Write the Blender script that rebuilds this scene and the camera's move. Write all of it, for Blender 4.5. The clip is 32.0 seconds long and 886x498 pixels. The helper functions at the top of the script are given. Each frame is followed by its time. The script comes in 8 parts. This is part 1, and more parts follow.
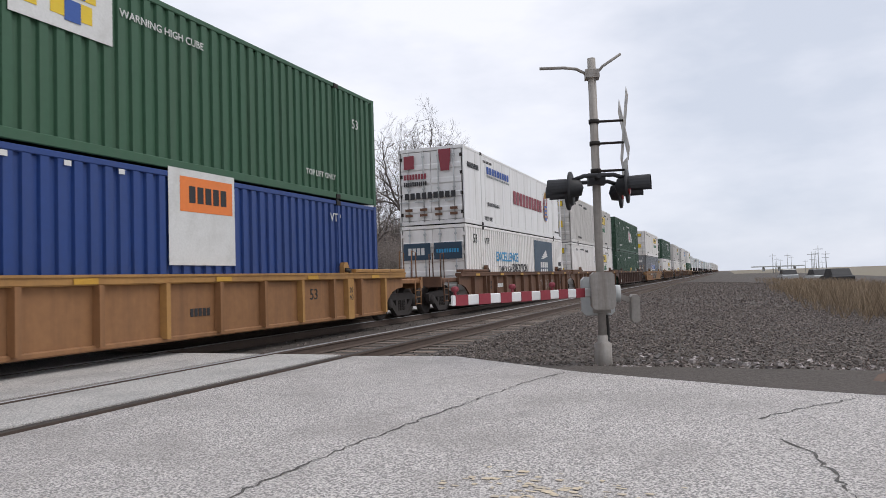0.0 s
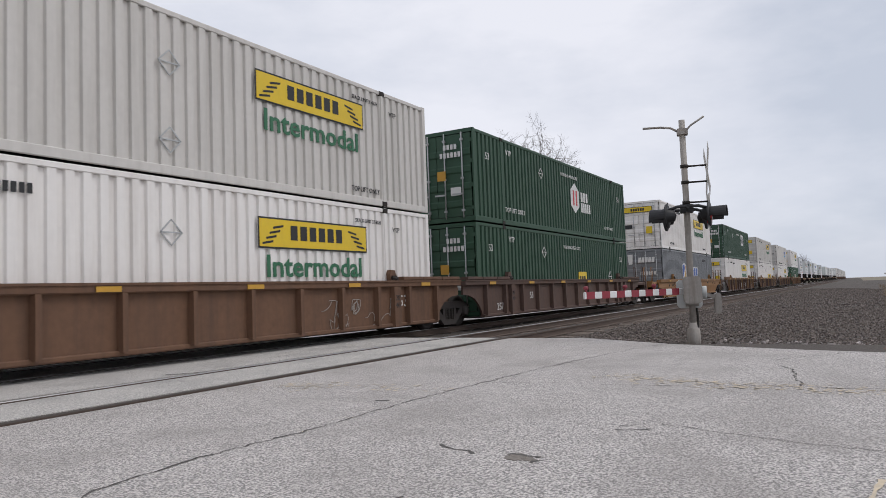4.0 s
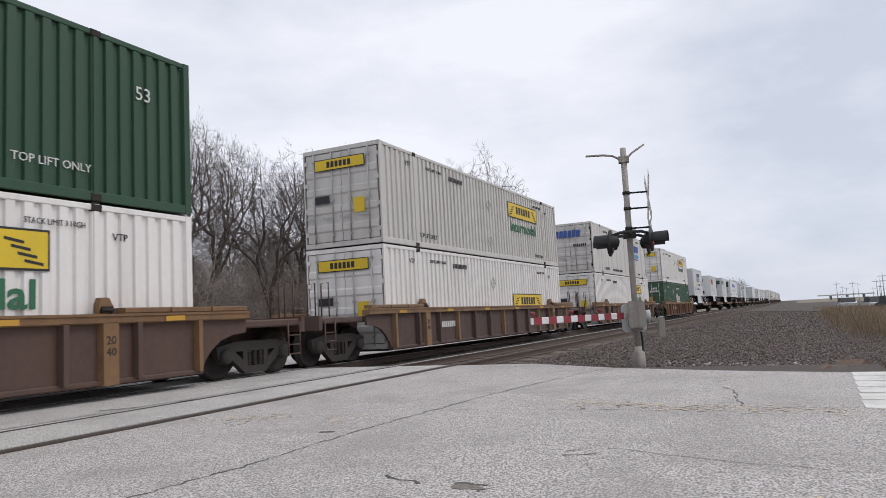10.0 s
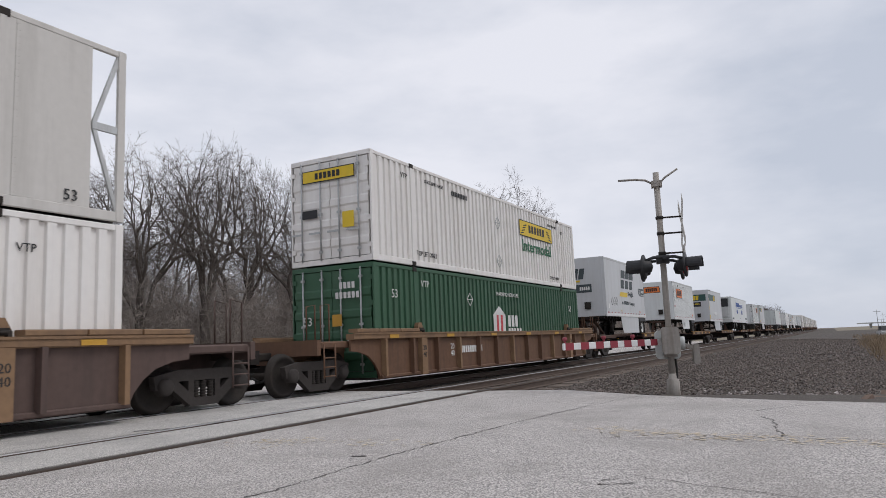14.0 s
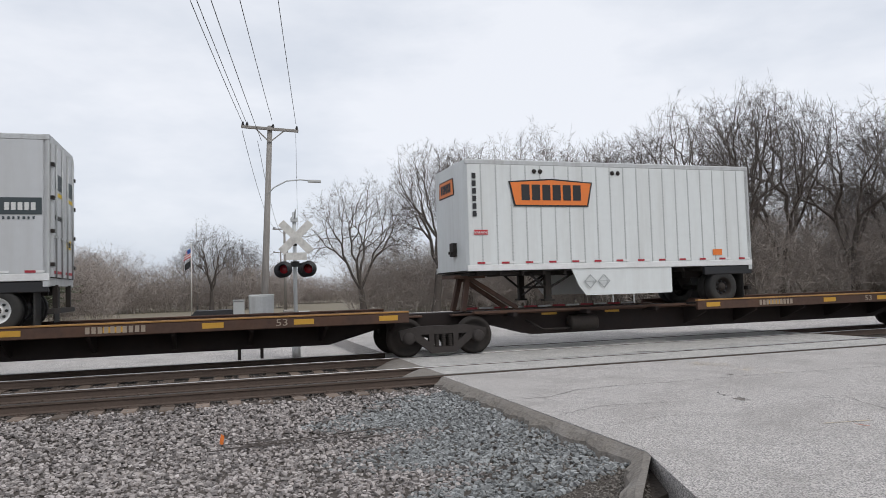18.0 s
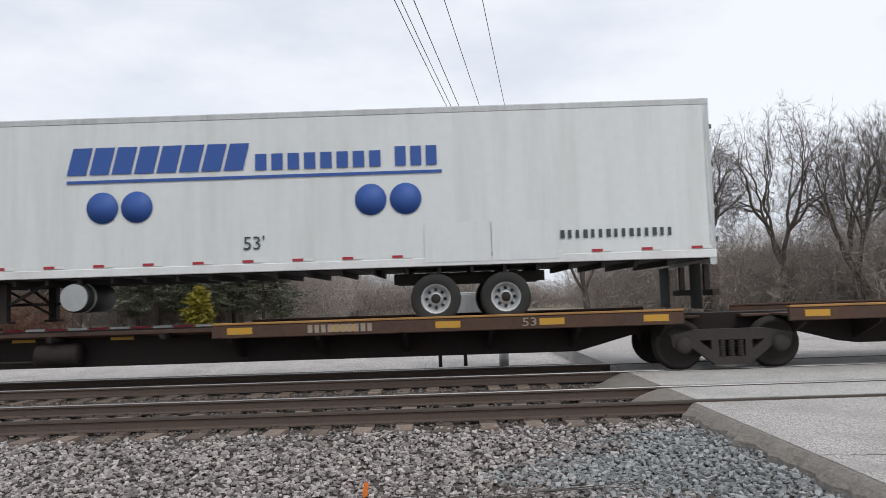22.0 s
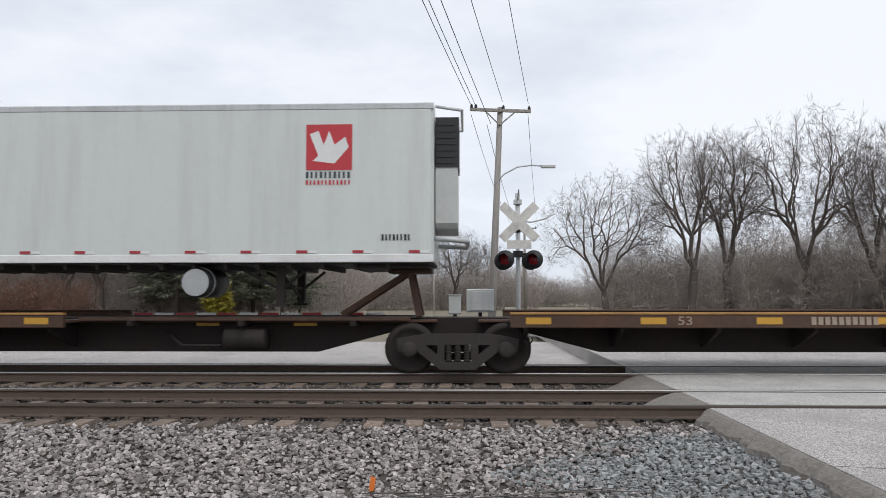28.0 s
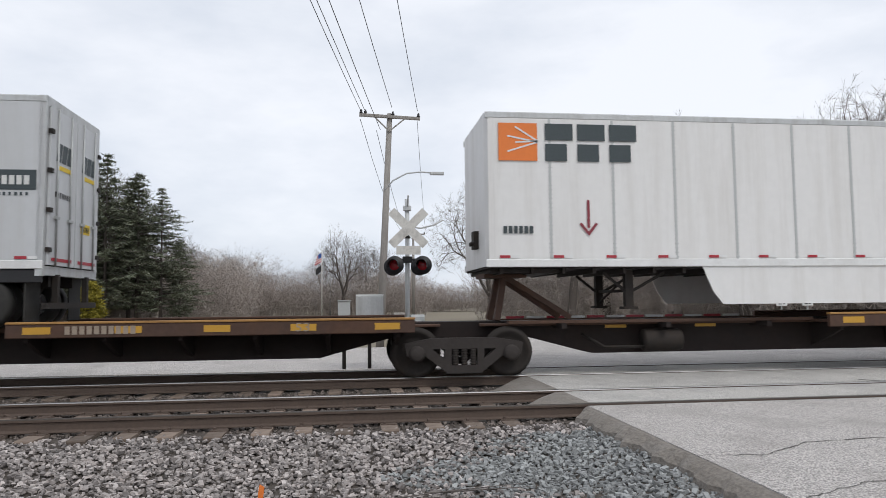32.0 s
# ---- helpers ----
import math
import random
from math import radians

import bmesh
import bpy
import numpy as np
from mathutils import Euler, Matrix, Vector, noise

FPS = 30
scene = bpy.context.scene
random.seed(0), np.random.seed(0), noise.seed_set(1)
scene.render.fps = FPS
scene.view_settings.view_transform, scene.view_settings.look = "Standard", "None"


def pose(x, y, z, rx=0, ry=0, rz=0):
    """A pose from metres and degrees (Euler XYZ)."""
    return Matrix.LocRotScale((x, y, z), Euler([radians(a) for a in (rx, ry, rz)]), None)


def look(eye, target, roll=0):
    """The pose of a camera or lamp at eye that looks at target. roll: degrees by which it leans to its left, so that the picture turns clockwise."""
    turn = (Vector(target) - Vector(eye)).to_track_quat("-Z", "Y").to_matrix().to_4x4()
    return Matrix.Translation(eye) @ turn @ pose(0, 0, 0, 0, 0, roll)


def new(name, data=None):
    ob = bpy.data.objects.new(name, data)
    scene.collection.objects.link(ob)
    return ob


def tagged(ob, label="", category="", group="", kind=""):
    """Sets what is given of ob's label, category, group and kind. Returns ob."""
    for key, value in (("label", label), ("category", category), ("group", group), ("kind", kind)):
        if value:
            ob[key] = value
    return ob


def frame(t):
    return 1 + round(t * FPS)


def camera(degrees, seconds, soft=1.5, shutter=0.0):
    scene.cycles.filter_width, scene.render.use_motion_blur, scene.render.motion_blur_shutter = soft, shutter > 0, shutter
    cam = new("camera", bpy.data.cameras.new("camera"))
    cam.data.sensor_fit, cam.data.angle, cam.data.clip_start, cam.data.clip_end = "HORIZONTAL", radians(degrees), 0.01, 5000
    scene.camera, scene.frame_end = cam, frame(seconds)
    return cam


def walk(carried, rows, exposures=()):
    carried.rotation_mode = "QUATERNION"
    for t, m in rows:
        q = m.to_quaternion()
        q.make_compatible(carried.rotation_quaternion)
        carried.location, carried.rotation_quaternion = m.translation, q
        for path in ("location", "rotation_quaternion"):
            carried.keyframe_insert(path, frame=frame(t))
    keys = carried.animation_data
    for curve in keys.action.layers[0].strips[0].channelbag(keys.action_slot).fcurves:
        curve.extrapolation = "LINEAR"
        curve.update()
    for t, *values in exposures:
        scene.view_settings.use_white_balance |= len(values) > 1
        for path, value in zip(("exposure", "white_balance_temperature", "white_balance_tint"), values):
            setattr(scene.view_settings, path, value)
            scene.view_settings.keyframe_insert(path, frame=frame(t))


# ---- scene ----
# ---------------------------------------------------------------- camera
PATH = [
    (0, 3.048, -10.103, 1.112, -68.12, 2.44, 1.83),
    (0.5, 2.845, -10.109, 1.109, -65.15, 2.46, 2.47),
    (1, -1.495, -11.692, 0.977, -63.13, 2.78, 2.68),
    (1.5, -1.642, -11.309, 1.026, -62.67, 2.45, 2.15),
    (2, -1.303, -11.248, 1.004, -60.50, 2.96, 2.46),
    (2.5, -1.082, -11.217, 1.000, -59.15, 3.15, 2.35),
    (3, -1.083, -11.212, 1.000, -58.91, 3.22, 2.17),
    (3.5, -1.089, -11.209, 1.000, -59.15, 3.27, 2.04),
    (4, -1.122, -11.250, 1.013, -59.59, 3.49, 2.12),
    (4.5, -1.074, -11.230, 1.003, -60.23, 3.67, 2.12),
    (6.5, -1.092, -11.261, 1.008, -62.96, 2.98, 2.57),
    (7, -1.067, -11.240, 1.003, -63.47, 2.98, 2.53),
    (7.5, -1.064, -11.244, 0.999, -63.56, 3.25, 2.44),
    (8, -1.075, -11.246, 1.000, -63.37, 3.59, 2.40),
    (8.5, -1.087, -11.255, 0.999, -63.10, 4.09, 2.46),
    (9, -1.080, -11.252, 1.002, -63.14, 4.57, 2.54),
    (9.5, -1.071, -11.256, 1.003, -63.34, 5.10, 2.81),
    (10, -1.067, -11.256, 1.000, -63.66, 5.56, 2.98),
    (10.5, -1.065, -11.256, 0.998, -63.98, 5.87, 2.99),
    (11, -1.071, -11.250, 1.002, -64.27, 6.01, 2.72),
    (11.5, -1.077, -11.246, 1.002, -64.40, 6.09, 2.43),
    (12, -1.084, -11.240, 1.000, -64.25, 6.21, 2.06),
    (12.5, -1.089, -11.246, 0.998, -63.56, 6.54, 2.04),
    (13, -1.068, -11.249, 1.000, -62.51, 6.99, 2.02),
    (13.5, -1.079, -11.228, 1.002, -61.63, 7.36, 2.09),
    (14, -1.080, -11.228, 1.003, -61.33, 7.61, 2.41),
    (14.5, -1.077, -11.233, 1.003, -61.30, 7.57, 2.56),
    (16.5, -1.979, -12.061, 1.181, -43.29, 6.48, 2.95),
    (17, -2.178, -11.449, 1.184, -37.03, 6.06, 3.04),
    (17.5, -2.485, -12.469, 1.283, -26.32, 5.67, 2.32),
    (18, -4.107, -17.692, 1.672, -17.81, 3.10, 1.69),
    (18.5, -3.981, -16.536, 1.565, -13.15, 3.39, 2.22),
    (19, -3.189, -16.166, 1.522, -4.68, 3.88, 3.39),
    (19.5, -3.564, -14.899, 1.515, -2.56, 3.48, 2.18),
    (20, -3.190, -14.299, 1.453, 1.42, 3.88, 2.26),
    (20.5, -3.192, -14.254, 1.442, 1.76, 3.84, 2.01),
    (21, -3.215, -14.257, 1.440, 1.05, 4.05, 2.05),
    (21.5, -3.192, -14.216, 1.442, 0.89, 4.17, 2.02),
    (22, -3.211, -14.187, 1.438, 0.27, 4.09, 1.85),
    (22.5, -3.170, -14.191, 1.440, 0.19, 3.80, 1.48),
    (23, -3.164, -14.182, 1.439, 0.51, 3.54, 1.12),
    (23.5, -3.159, -14.176, 1.441, 1.00, 3.33, 0.85),
    (24, -3.171, -14.163, 1.446, 1.25, 3.14, 0.60),
    (24.5, -3.160, -14.155, 1.439, 1.43, 3.00, 0.50),
    (25, -3.158, -14.155, 1.439, 1.51, 2.86, 0.51),
    (25.5, -3.151, -14.133, 1.443, 1.66, 2.66, 0.36),
    (27.5, -3.157, -14.135, 1.439, 2.00, 3.56, 0.19),
    (28, -3.151, -14.145, 1.444, 1.78, 3.76, 0.07),
    (28.5, -3.147, -14.159, 1.442, 1.60, 3.76, -0.40),
    (29, -3.154, -14.164, 1.439, 1.03, 3.73, -0.55),
    (29.5, -3.161, -14.182, 1.441, -0.08, 3.75, -0.49),
    (30, -3.177, -14.210, 1.443, -1.82, 3.82, -0.31),
    (30.5, -3.156, -14.207, 1.442, -3.71, 3.92, -0.07),
    (31, -3.174, -14.225, 1.441, -5.39, 4.09, 0.25),
    (31.5, -3.173, -14.217, 1.439, -6.43, 4.11, 0.42),
    (32, -3.179, -14.246, 1.440, -7.19, 4.16, 0.55),
]
cam = camera(64.0, 32.0, soft=0.5, shutter=0.06)
walk(cam, [(t, pose(x, y, z, 90 + pitch, roll, yaw)) for t, x, y, z, yaw, pitch, roll in PATH], exposures=((0.0, 0.12, 6500, 12), (1.0, 0.16, 6500, 12), (2.0, 0.06, 6500, 12), (3.0, -0.08, 6500, 12), (4.5, -0.08, 6500, 12), (7.0, -0.02, 6500, 12), (9.0, 0.0, 6500, 12), (10.0, 0.04, 6500, 12), (11.0, -0.12, 6500, 12), (14.5, -0.14, 6500, 12), (17.0, -0.08, 6500, 10), (19.0, 0.04, 6500, 9), (21.5, 0.08, 6500, 9), (32.0, 0.08, 6500, 9)))

# ---------------------------------------------------------------- sky and sun (high overcast)
SUN_EL, SUN_AZ = radians(48), radians(200)
world = bpy.data.worlds.new("overcast_sky")
scene.world = world
world.use_nodes = True
wn, wl = world.node_tree.nodes, world.node_tree.links
bg = wn["Background"]
sky = wn.new("ShaderNodeTexSky")
sky.sky_type, sky.sun_disc, sky.sun_elevation, sky.sun_rotation = "NISHITA", False, SUN_EL, SUN_AZ
tc = wn.new("ShaderNodeTexCoord")
mp = wn.new("ShaderNodeMapping")
mp.inputs["Scale"].default_value = (1.0, 1.0, 2.6)
mp.inputs["Rotation"].default_value = (0.0, 0.0, 0.6)
no = wn.new("ShaderNodeTexNoise")
no.inputs["Scale"].default_value, no.inputs["Detail"].default_value, no.inputs["Roughness"].default_value = 1.7, 6.0, 0.55
ramp = wn.new("ShaderNodeValToRGB")
ramp.color_ramp.elements[0].position, ramp.color_ramp.elements[0].color = 0.36, (0.56, 0.61, 0.70, 1)
ramp.color_ramp.elements[1].position, ramp.color_ramp.elements[1].color = 0.62, (0.83, 0.85, 0.91, 1)
wl.new(tc.outputs["Generated"], mp.inputs["Vector"])
wl.new(mp.outputs["Vector"], no.inputs["Vector"])
wl.new(no.outputs["Fac"], ramp.inputs["Fac"])
scale = wn.new("ShaderNodeMixRGB")
scale.blend_type = "MULTIPLY"
scale.inputs["Fac"].default_value = 1.0
scale.inputs["Color2"].default_value = (0.1, 0.1, 0.1, 1)
wl.new(sky.outputs["Color"], scale.inputs["Color1"])
mixs = wn.new("ShaderNodeMixRGB")
mixs.inputs["Fac"].default_value = 0.93
wl.new(scale.outputs["Color"], mixs.inputs["Color1"])
wl.new(ramp.outputs["Color"], mixs.inputs["Color2"])
wl.new(mixs.outputs["Color"], bg.inputs["Color"])
bg.inputs["Strength"].default_value = 1.1

sun_data = bpy.data.lights.new("sun", "SUN")
sun_data.energy, sun_data.angle, sun_data.color = 1.15, radians(25), (1.0, 0.97, 0.92)
sun = new("sun", sun_data)
sun.matrix_world = look((20, -40, 60), (0, 0, 0))


# ---------------------------------------------------------------- materials
MATS = {}


def mat(name, base, rough=0.6, metal=0.0, vary=0.18, grain=40.0, stain=1.2, bump=0.15, dirt=None, dirt_amount=0.35, streak=False, island=0.0, objrand=0.0, emit=0.0, spec=0.5, speckle=False):
    """A procedural surface: grain and stains at two sizes, fine relief, optional dirt that runs down or lies in patches."""
    if name in MATS:
        return MATS[name]
    m = bpy.data.materials.new(name)
    m.use_nodes = True
    n, l = m.node_tree.nodes, m.node_tree.links
    b = n["Principled BSDF"]
    b.inputs["Roughness"].default_value, b.inputs["Metallic"].default_value = rough, metal
    b.inputs["Specular IOR Level"].default_value = spec
    co = n.new("ShaderNodeTexCoord")
    n1 = n.new("ShaderNodeTexNoise")
    n1.inputs["Scale"].default_value, n1.inputs["Detail"].default_value = grain, 4.0
    n2 = n.new("ShaderNodeTexNoise")
    n2.inputs["Scale"].default_value, n2.inputs["Detail"].default_value, n2.inputs["Roughness"].default_value = stain, 5.0, 0.65
    mp_ = n.new("ShaderNodeMapping")
    if streak:
        mp_.inputs["Scale"].default_value = (4.0, 4.0, 0.35)
    l.new(co.outputs["Object"], n1.inputs["Vector"])
    l.new(co.outputs["Object"], mp_.inputs["Vector"])
    l.new(mp_.outputs["Vector"], n2.inputs["Vector"])
    dark = tuple(c * (1 - vary) for c in base)
    lite = tuple(min(1, c * (1 + vary)) for c in base)
    r1 = n.new("ShaderNodeMixRGB")
    r1.inputs["Color1"].default_value, r1.inputs["Color2"].default_value = (*dark, 1), (*lite, 1)
    fac = n1.outputs["Fac"]
    if speckle:
        sp = n.new("ShaderNodeMapRange")
        sp.inputs["From Min"].default_value, sp.inputs["From Max"].default_value = 0.39, 0.61
        l.new(fac, sp.inputs["Value"])
        fac = sp.outputs["Result"]
    l.new(fac, r1.inputs["Fac"])
    last = r1.outputs["Color"]
    if dirt is not None:
        rp = n.new("ShaderNodeMapRange")
        rp.inputs["From Min"].default_value, rp.inputs["From Max"].default_value = 0.45, 0.75
        rp.inputs["To Max"].default_value = dirt_amount
        l.new(n2.outputs["Fac"], rp.inputs["Value"])
        r2 = n.new("ShaderNodeMixRGB")
        r2.inputs["Color2"].default_value = (*dirt, 1)
        l.new(rp.outputs["Result"], r2.inputs["Fac"])
        l.new(last, r2.inputs["Color1"])
        last = r2.outputs["Color"]
    if island or objrand:
        if island:
            src = n.new("ShaderNodeNewGeometry").outputs["Random Per Island"]
        else:
            src = n.new("ShaderNodeObjectInfo").outputs["Random"]
        amount = island or objrand
        mr = n.new("ShaderNodeMapRange")
        mr.inputs["To Min"].default_value, mr.inputs["To Max"].default_value = 1 - amount, 1 + amount
        l.new(src, mr.inputs["Value"])
        hv = n.new("ShaderNodeHueSaturation")
        l.new(mr.outputs["Result"], hv.inputs["Value"])
        l.new(last, hv.inputs["Color"])
        last = hv.outputs["Color"]
    l.new(last, b.inputs["Base Color"])
    rr = n.new("ShaderNodeMapRange")
    rr.inputs["To Min"].default_value, rr.inputs["To Max"].default_value = max(0.02, rough - 0.1), min(1, rough + 0.12)
    l.new(n2.outputs["Fac"], rr.inputs["Value"])
    l.new(rr.outputs["Result"], b.inputs["Roughness"])
    if bump:
        bp = n.new("ShaderNodeBump")
        bp.inputs["Strength"].default_value, bp.inputs["Distance"].default_value = bump, 0.02
        l.new(n1.outputs["Fac"], bp.inputs["Height"])
        l.new(bp.outputs["Normal"], b.inputs["Normal"])
    if emit:
        b.inputs["Emission Color"].default_value, b.inputs["Emission Strength"].default_value = (*base, 1), emit
    MATS[name] = m
    return m


RUSTY = (0.16, 0.08, 0.045)
M_ROAD = mat("worn_concrete_road", (0.47, 0.44, 0.418), 0.9, vary=0.5, grain=66, stain=0.8, bump=1.0, speckle=True, dirt=(0.32, 0.295, 0.275), dirt_amount=0.8)
M_PANEL = mat("crossing_asphalt", (0.46, 0.44, 0.415), 0.9, speckle=True, vary=0.35, grain=60, stain=1.1, bump=0.5, dirt=(0.26, 0.25, 0.24), dirt_amount=0.6)
M_FLANGE = mat("dark_flangeway", (0.028, 0.026, 0.025), 0.95, vary=0.4, grain=30)
# Greyer than the trailer skins: shading along the rivet lines, put into the colour.
M_SEAM = mat("shaded_rivet_seam", (0.47, 0.48, 0.475), 0.5, vary=0.12, grain=25)
M_RAILDULL = mat("dull_brown_rail_head", (0.07, 0.058, 0.05), 0.55, 0.4, vary=0.15, grain=20, bump=0.05)
M_SHOULDER = mat("crumbled_asphalt", (0.2, 0.178, 0.155), 1.0, vary=0.5, grain=26, stain=2.5, bump=1.0, dirt=(0.3, 0.28, 0.26), dirt_amount=0.6)
M_PINK = mat("pink_spray", (0.55, 0.3, 0.24), 0.9, vary=0.2)
M_REDBRUSH = mat("reddish_undergrowth", (0.16, 0.085, 0.06), 1.0, vary=0.3, grain=2, bump=0, island=0.3)
M_CRACK = mat("crack_filler", (0.1, 0.092, 0.085), 0.95, vary=0.3)
M_YPAINT = mat("faded_yellow_paint", (0.6, 0.5, 0.36), 0.85, vary=0.25, grain=18, dirt=(0.36, 0.34, 0.32), dirt_amount=0.95, stain=5)
M_WPAINT = mat("worn_white_paint", (0.68, 0.66, 0.62), 0.85, vary=0.15, grain=22, dirt=(0.4, 0.38, 0.36), dirt_amount=0.85, stain=4)
M_GROUND = mat("winter_ground", (0.2, 0.17, 0.125), 1.0, vary=0.4, grain=3, stain=0.12, bump=0.6, dirt=(0.22, 0.19, 0.12), dirt_amount=0.7)
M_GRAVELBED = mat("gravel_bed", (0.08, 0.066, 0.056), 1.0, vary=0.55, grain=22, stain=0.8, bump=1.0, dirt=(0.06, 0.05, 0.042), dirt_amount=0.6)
M_STONE = mat("ballast_stone", (0.335, 0.303, 0.288), 0.95, vary=0.3, grain=30, stain=9, bump=0.35, dirt=(0.16, 0.12, 0.1), dirt_amount=0.45, island=0.6)
M_DIRTSTONE = mat("brown_verge_stone", (0.165, 0.138, 0.122), 0.95, vary=0.4, grain=30, stain=3, bump=0.4, dirt=(0.1, 0.08, 0.065), dirt_amount=0.6, island=0.5)
M_BLUESTONE = mat("fresh_bluish_stone", (0.26, 0.265, 0.262), 0.95, vary=0.25, grain=30, stain=9, bump=0.35, island=0.4)
M_GRAFF = mat("faded_spray_paint", (0.34, 0.3, 0.27), 0.8, vary=0.25, grain=14, dirt=(0.2, 0.16, 0.13), dirt_amount=0.5)
M_DULLSPRAY = mat("dull_grey_spray_paint", (0.2, 0.17, 0.145), 0.8, vary=0.25, grain=14, dirt=(0.14, 0.09, 0.05), dirt_amount=0.6, stain=4)
M_STENCIL = mat("worn_cream_stencil", (0.33, 0.27, 0.21), 0.8, vary=0.3, grain=14, dirt=(0.15, 0.1, 0.07), dirt_amount=0.7, stain=6)
M_TIE = mat("weathered_tie_wood", (0.19, 0.145, 0.115), 0.95, vary=0.4, grain=14, stain=3, bump=0.6, dirt=(0.1, 0.075, 0.06), dirt_amount=0.7, objrand=0.4)
M_RAIL = mat("rusted_rail_web", (0.095, 0.068, 0.054), 0.85, 0.1, vary=0.25, grain=30, stain=2, dirt=(0.14, 0.1, 0.078), dirt_amount=0.5)
M_RAILHEAD = mat("polished_rail_head", (0.42, 0.41, 0.4), 0.38, 0.9, vary=0.1, grain=20, bump=0.02)
M_STEEL = mat("galvanised_steel", (0.46, 0.47, 0.47), 0.5, 0.6, vary=0.14, grain=25, dirt=(0.3, 0.29, 0.27), dirt_amount=0.4)
M_MAST = mat("weathered_mast_steel", (0.34, 0.315, 0.285), 0.7, 0.2, vary=0.2, grain=18, stain=2, dirt=(0.14, 0.1, 0.075), dirt_amount=0.6, streak=True)
M_SILVER = mat("silver_painted_steel", (0.52, 0.53, 0.53), 0.5, 0.3, vary=0.12, grain=20, dirt=(0.3, 0.28, 0.26), dirt_amount=0.5, streak=True)
M_BLACK = mat("black_painted_metal", (0.018, 0.018, 0.02), 0.55, 0.0, vary=0.3, grain=30)
M_RUBBER = mat("tyre_rubber", (0.022, 0.021, 0.02), 0.85, vary=0.3, grain=50, dirt=(0.08, 0.075, 0.065), dirt_amount=0.5)
M_TRUCK = mat("oily_bogie_steel", (0.021, 0.017, 0.0145), 0.75, 0.2, vary=0.35, grain=14, stain=3, dirt=(0.055, 0.037, 0.027), dirt_amount=0.5)
M_CAST = mat("grey_brown_casting", (0.04, 0.033, 0.03), 0.8, 0.15, vary=0.3, grain=14, stain=3, dirt=(0.035, 0.028, 0.024), dirt_amount=0.6)
M_WHEEL = mat("brown_wheel_face", (0.026, 0.021, 0.018), 0.8, 0.2, vary=0.3, grain=20, dirt=(0.075, 0.052, 0.038), dirt_amount=0.4)
M_RED = mat("red_reflective_tape", (0.38, 0.025, 0.04), 0.4, vary=0.12, grain=20, dirt=(0.3, 0.06, 0.06), dirt_amount=0.4)
M_WTAPE = mat("white_reflective_tape", (0.74, 0.74, 0.73), 0.45, vary=0.08, grain=20, dirt=(0.45, 0.42, 0.4), dirt_amount=0.5)
M_YTAPE = mat("yellow_reflective_tape", (0.52, 0.28, 0.03), 0.5, vary=0.14, grain=20, dirt=(0.3, 0.2, 0.08), dirt_amount=0.6)
M_ORANGE = mat("orange_paint", (0.78, 0.2, 0.035), 0.5, vary=0.06, grain=12, dirt=(0.5, 0.17, 0.07), dirt_amount=0.3)
M_YELLOW = mat("yellow_decal", (0.72, 0.5, 0.02), 0.5, vary=0.06, grain=12, dirt=(0.45, 0.34, 0.07), dirt_amount=0.3)
M_INK = mat("black_lettering", (0.02, 0.02, 0.022), 0.6, vary=0.2, grain=20)
M_WHITEINK = mat("white_lettering", (0.66, 0.66, 0.64), 0.6, vary=0.12, grain=25, dirt=(0.35, 0.34, 0.3), dirt_amount=0.5)
M_GREENINK = mat("green_lettering", (0.03, 0.14, 0.07), 0.6, vary=0.12, grain=20)
M_BLUEINK = mat("blue_lettering", (0.03, 0.09, 0.33), 0.55, vary=0.1, grain=20)
M_GREYINK = mat("slate_lettering", (0.045, 0.06, 0.065), 0.55, vary=0.12, grain=20)
M_CYANINK = mat("sky_blue_lettering", (0.03, 0.27, 0.5), 0.55, vary=0.1, grain=20)
M_MAROON = mat("maroon_lettering", (0.24, 0.035, 0.05), 0.55, vary=0.15, grain=20)
M_REDINK = mat("red_lettering", (0.5, 0.04, 0.05), 0.5, vary=0.1, grain=20)
M_NAVY = mat("navy_panel", (0.02, 0.05, 0.085), 0.5, vary=0.1, grain=20)
M_DKGREEN = mat("dark_green_band", (0.02, 0.075, 0.065), 0.45, vary=0.08, grain=12)
M_WOOD = mat("grey_pole_wood", (0.3, 0.28, 0.258), 0.95, vary=0.3, grain=20, stain=2, bump=0.4, dirt=(0.13, 0.11, 0.1), dirt_amount=0.5, streak=True)
M_BARK = mat("grey_brown_bark", (0.095, 0.08, 0.07), 1.0, vary=0.35, grain=14, stain=2, bump=0.6)
M_TWIG = mat("bare_twigs", (0.135, 0.116, 0.106), 1.0, vary=0.3, grain=6, bump=0)
M_BRUSH = mat("bare_undergrowth", (0.37, 0.322, 0.29), 1.0, vary=0.3, grain=2, bump=0, island=0.3)
M_NEEDLE = mat("dark_conifer_needles", (0.15, 0.165, 0.112), 0.85, vary=0.4, grain=3, bump=0, island=0.45)
M_GOLD = mat("golden_evergreen", (0.26, 0.22, 0.025), 0.85, vary=0.35, grain=8, bump=0, island=0.4)
M_GRASS = mat("dry_grass", (0.25, 0.185, 0.12), 1.0, vary=0.35, grain=6, bump=0, island=0.35)
M_GLASSRED = mat("red_signal_lens", (0.3, 0.018, 0.025), 0.12, vary=0.05, grain=30)
M_ARMRED = mat("dull_red_arm_stripe", (0.27, 0.03, 0.045), 0.5, vary=0.15, grain=20, dirt=(0.2, 0.06, 0.06), dirt_amount=0.4)
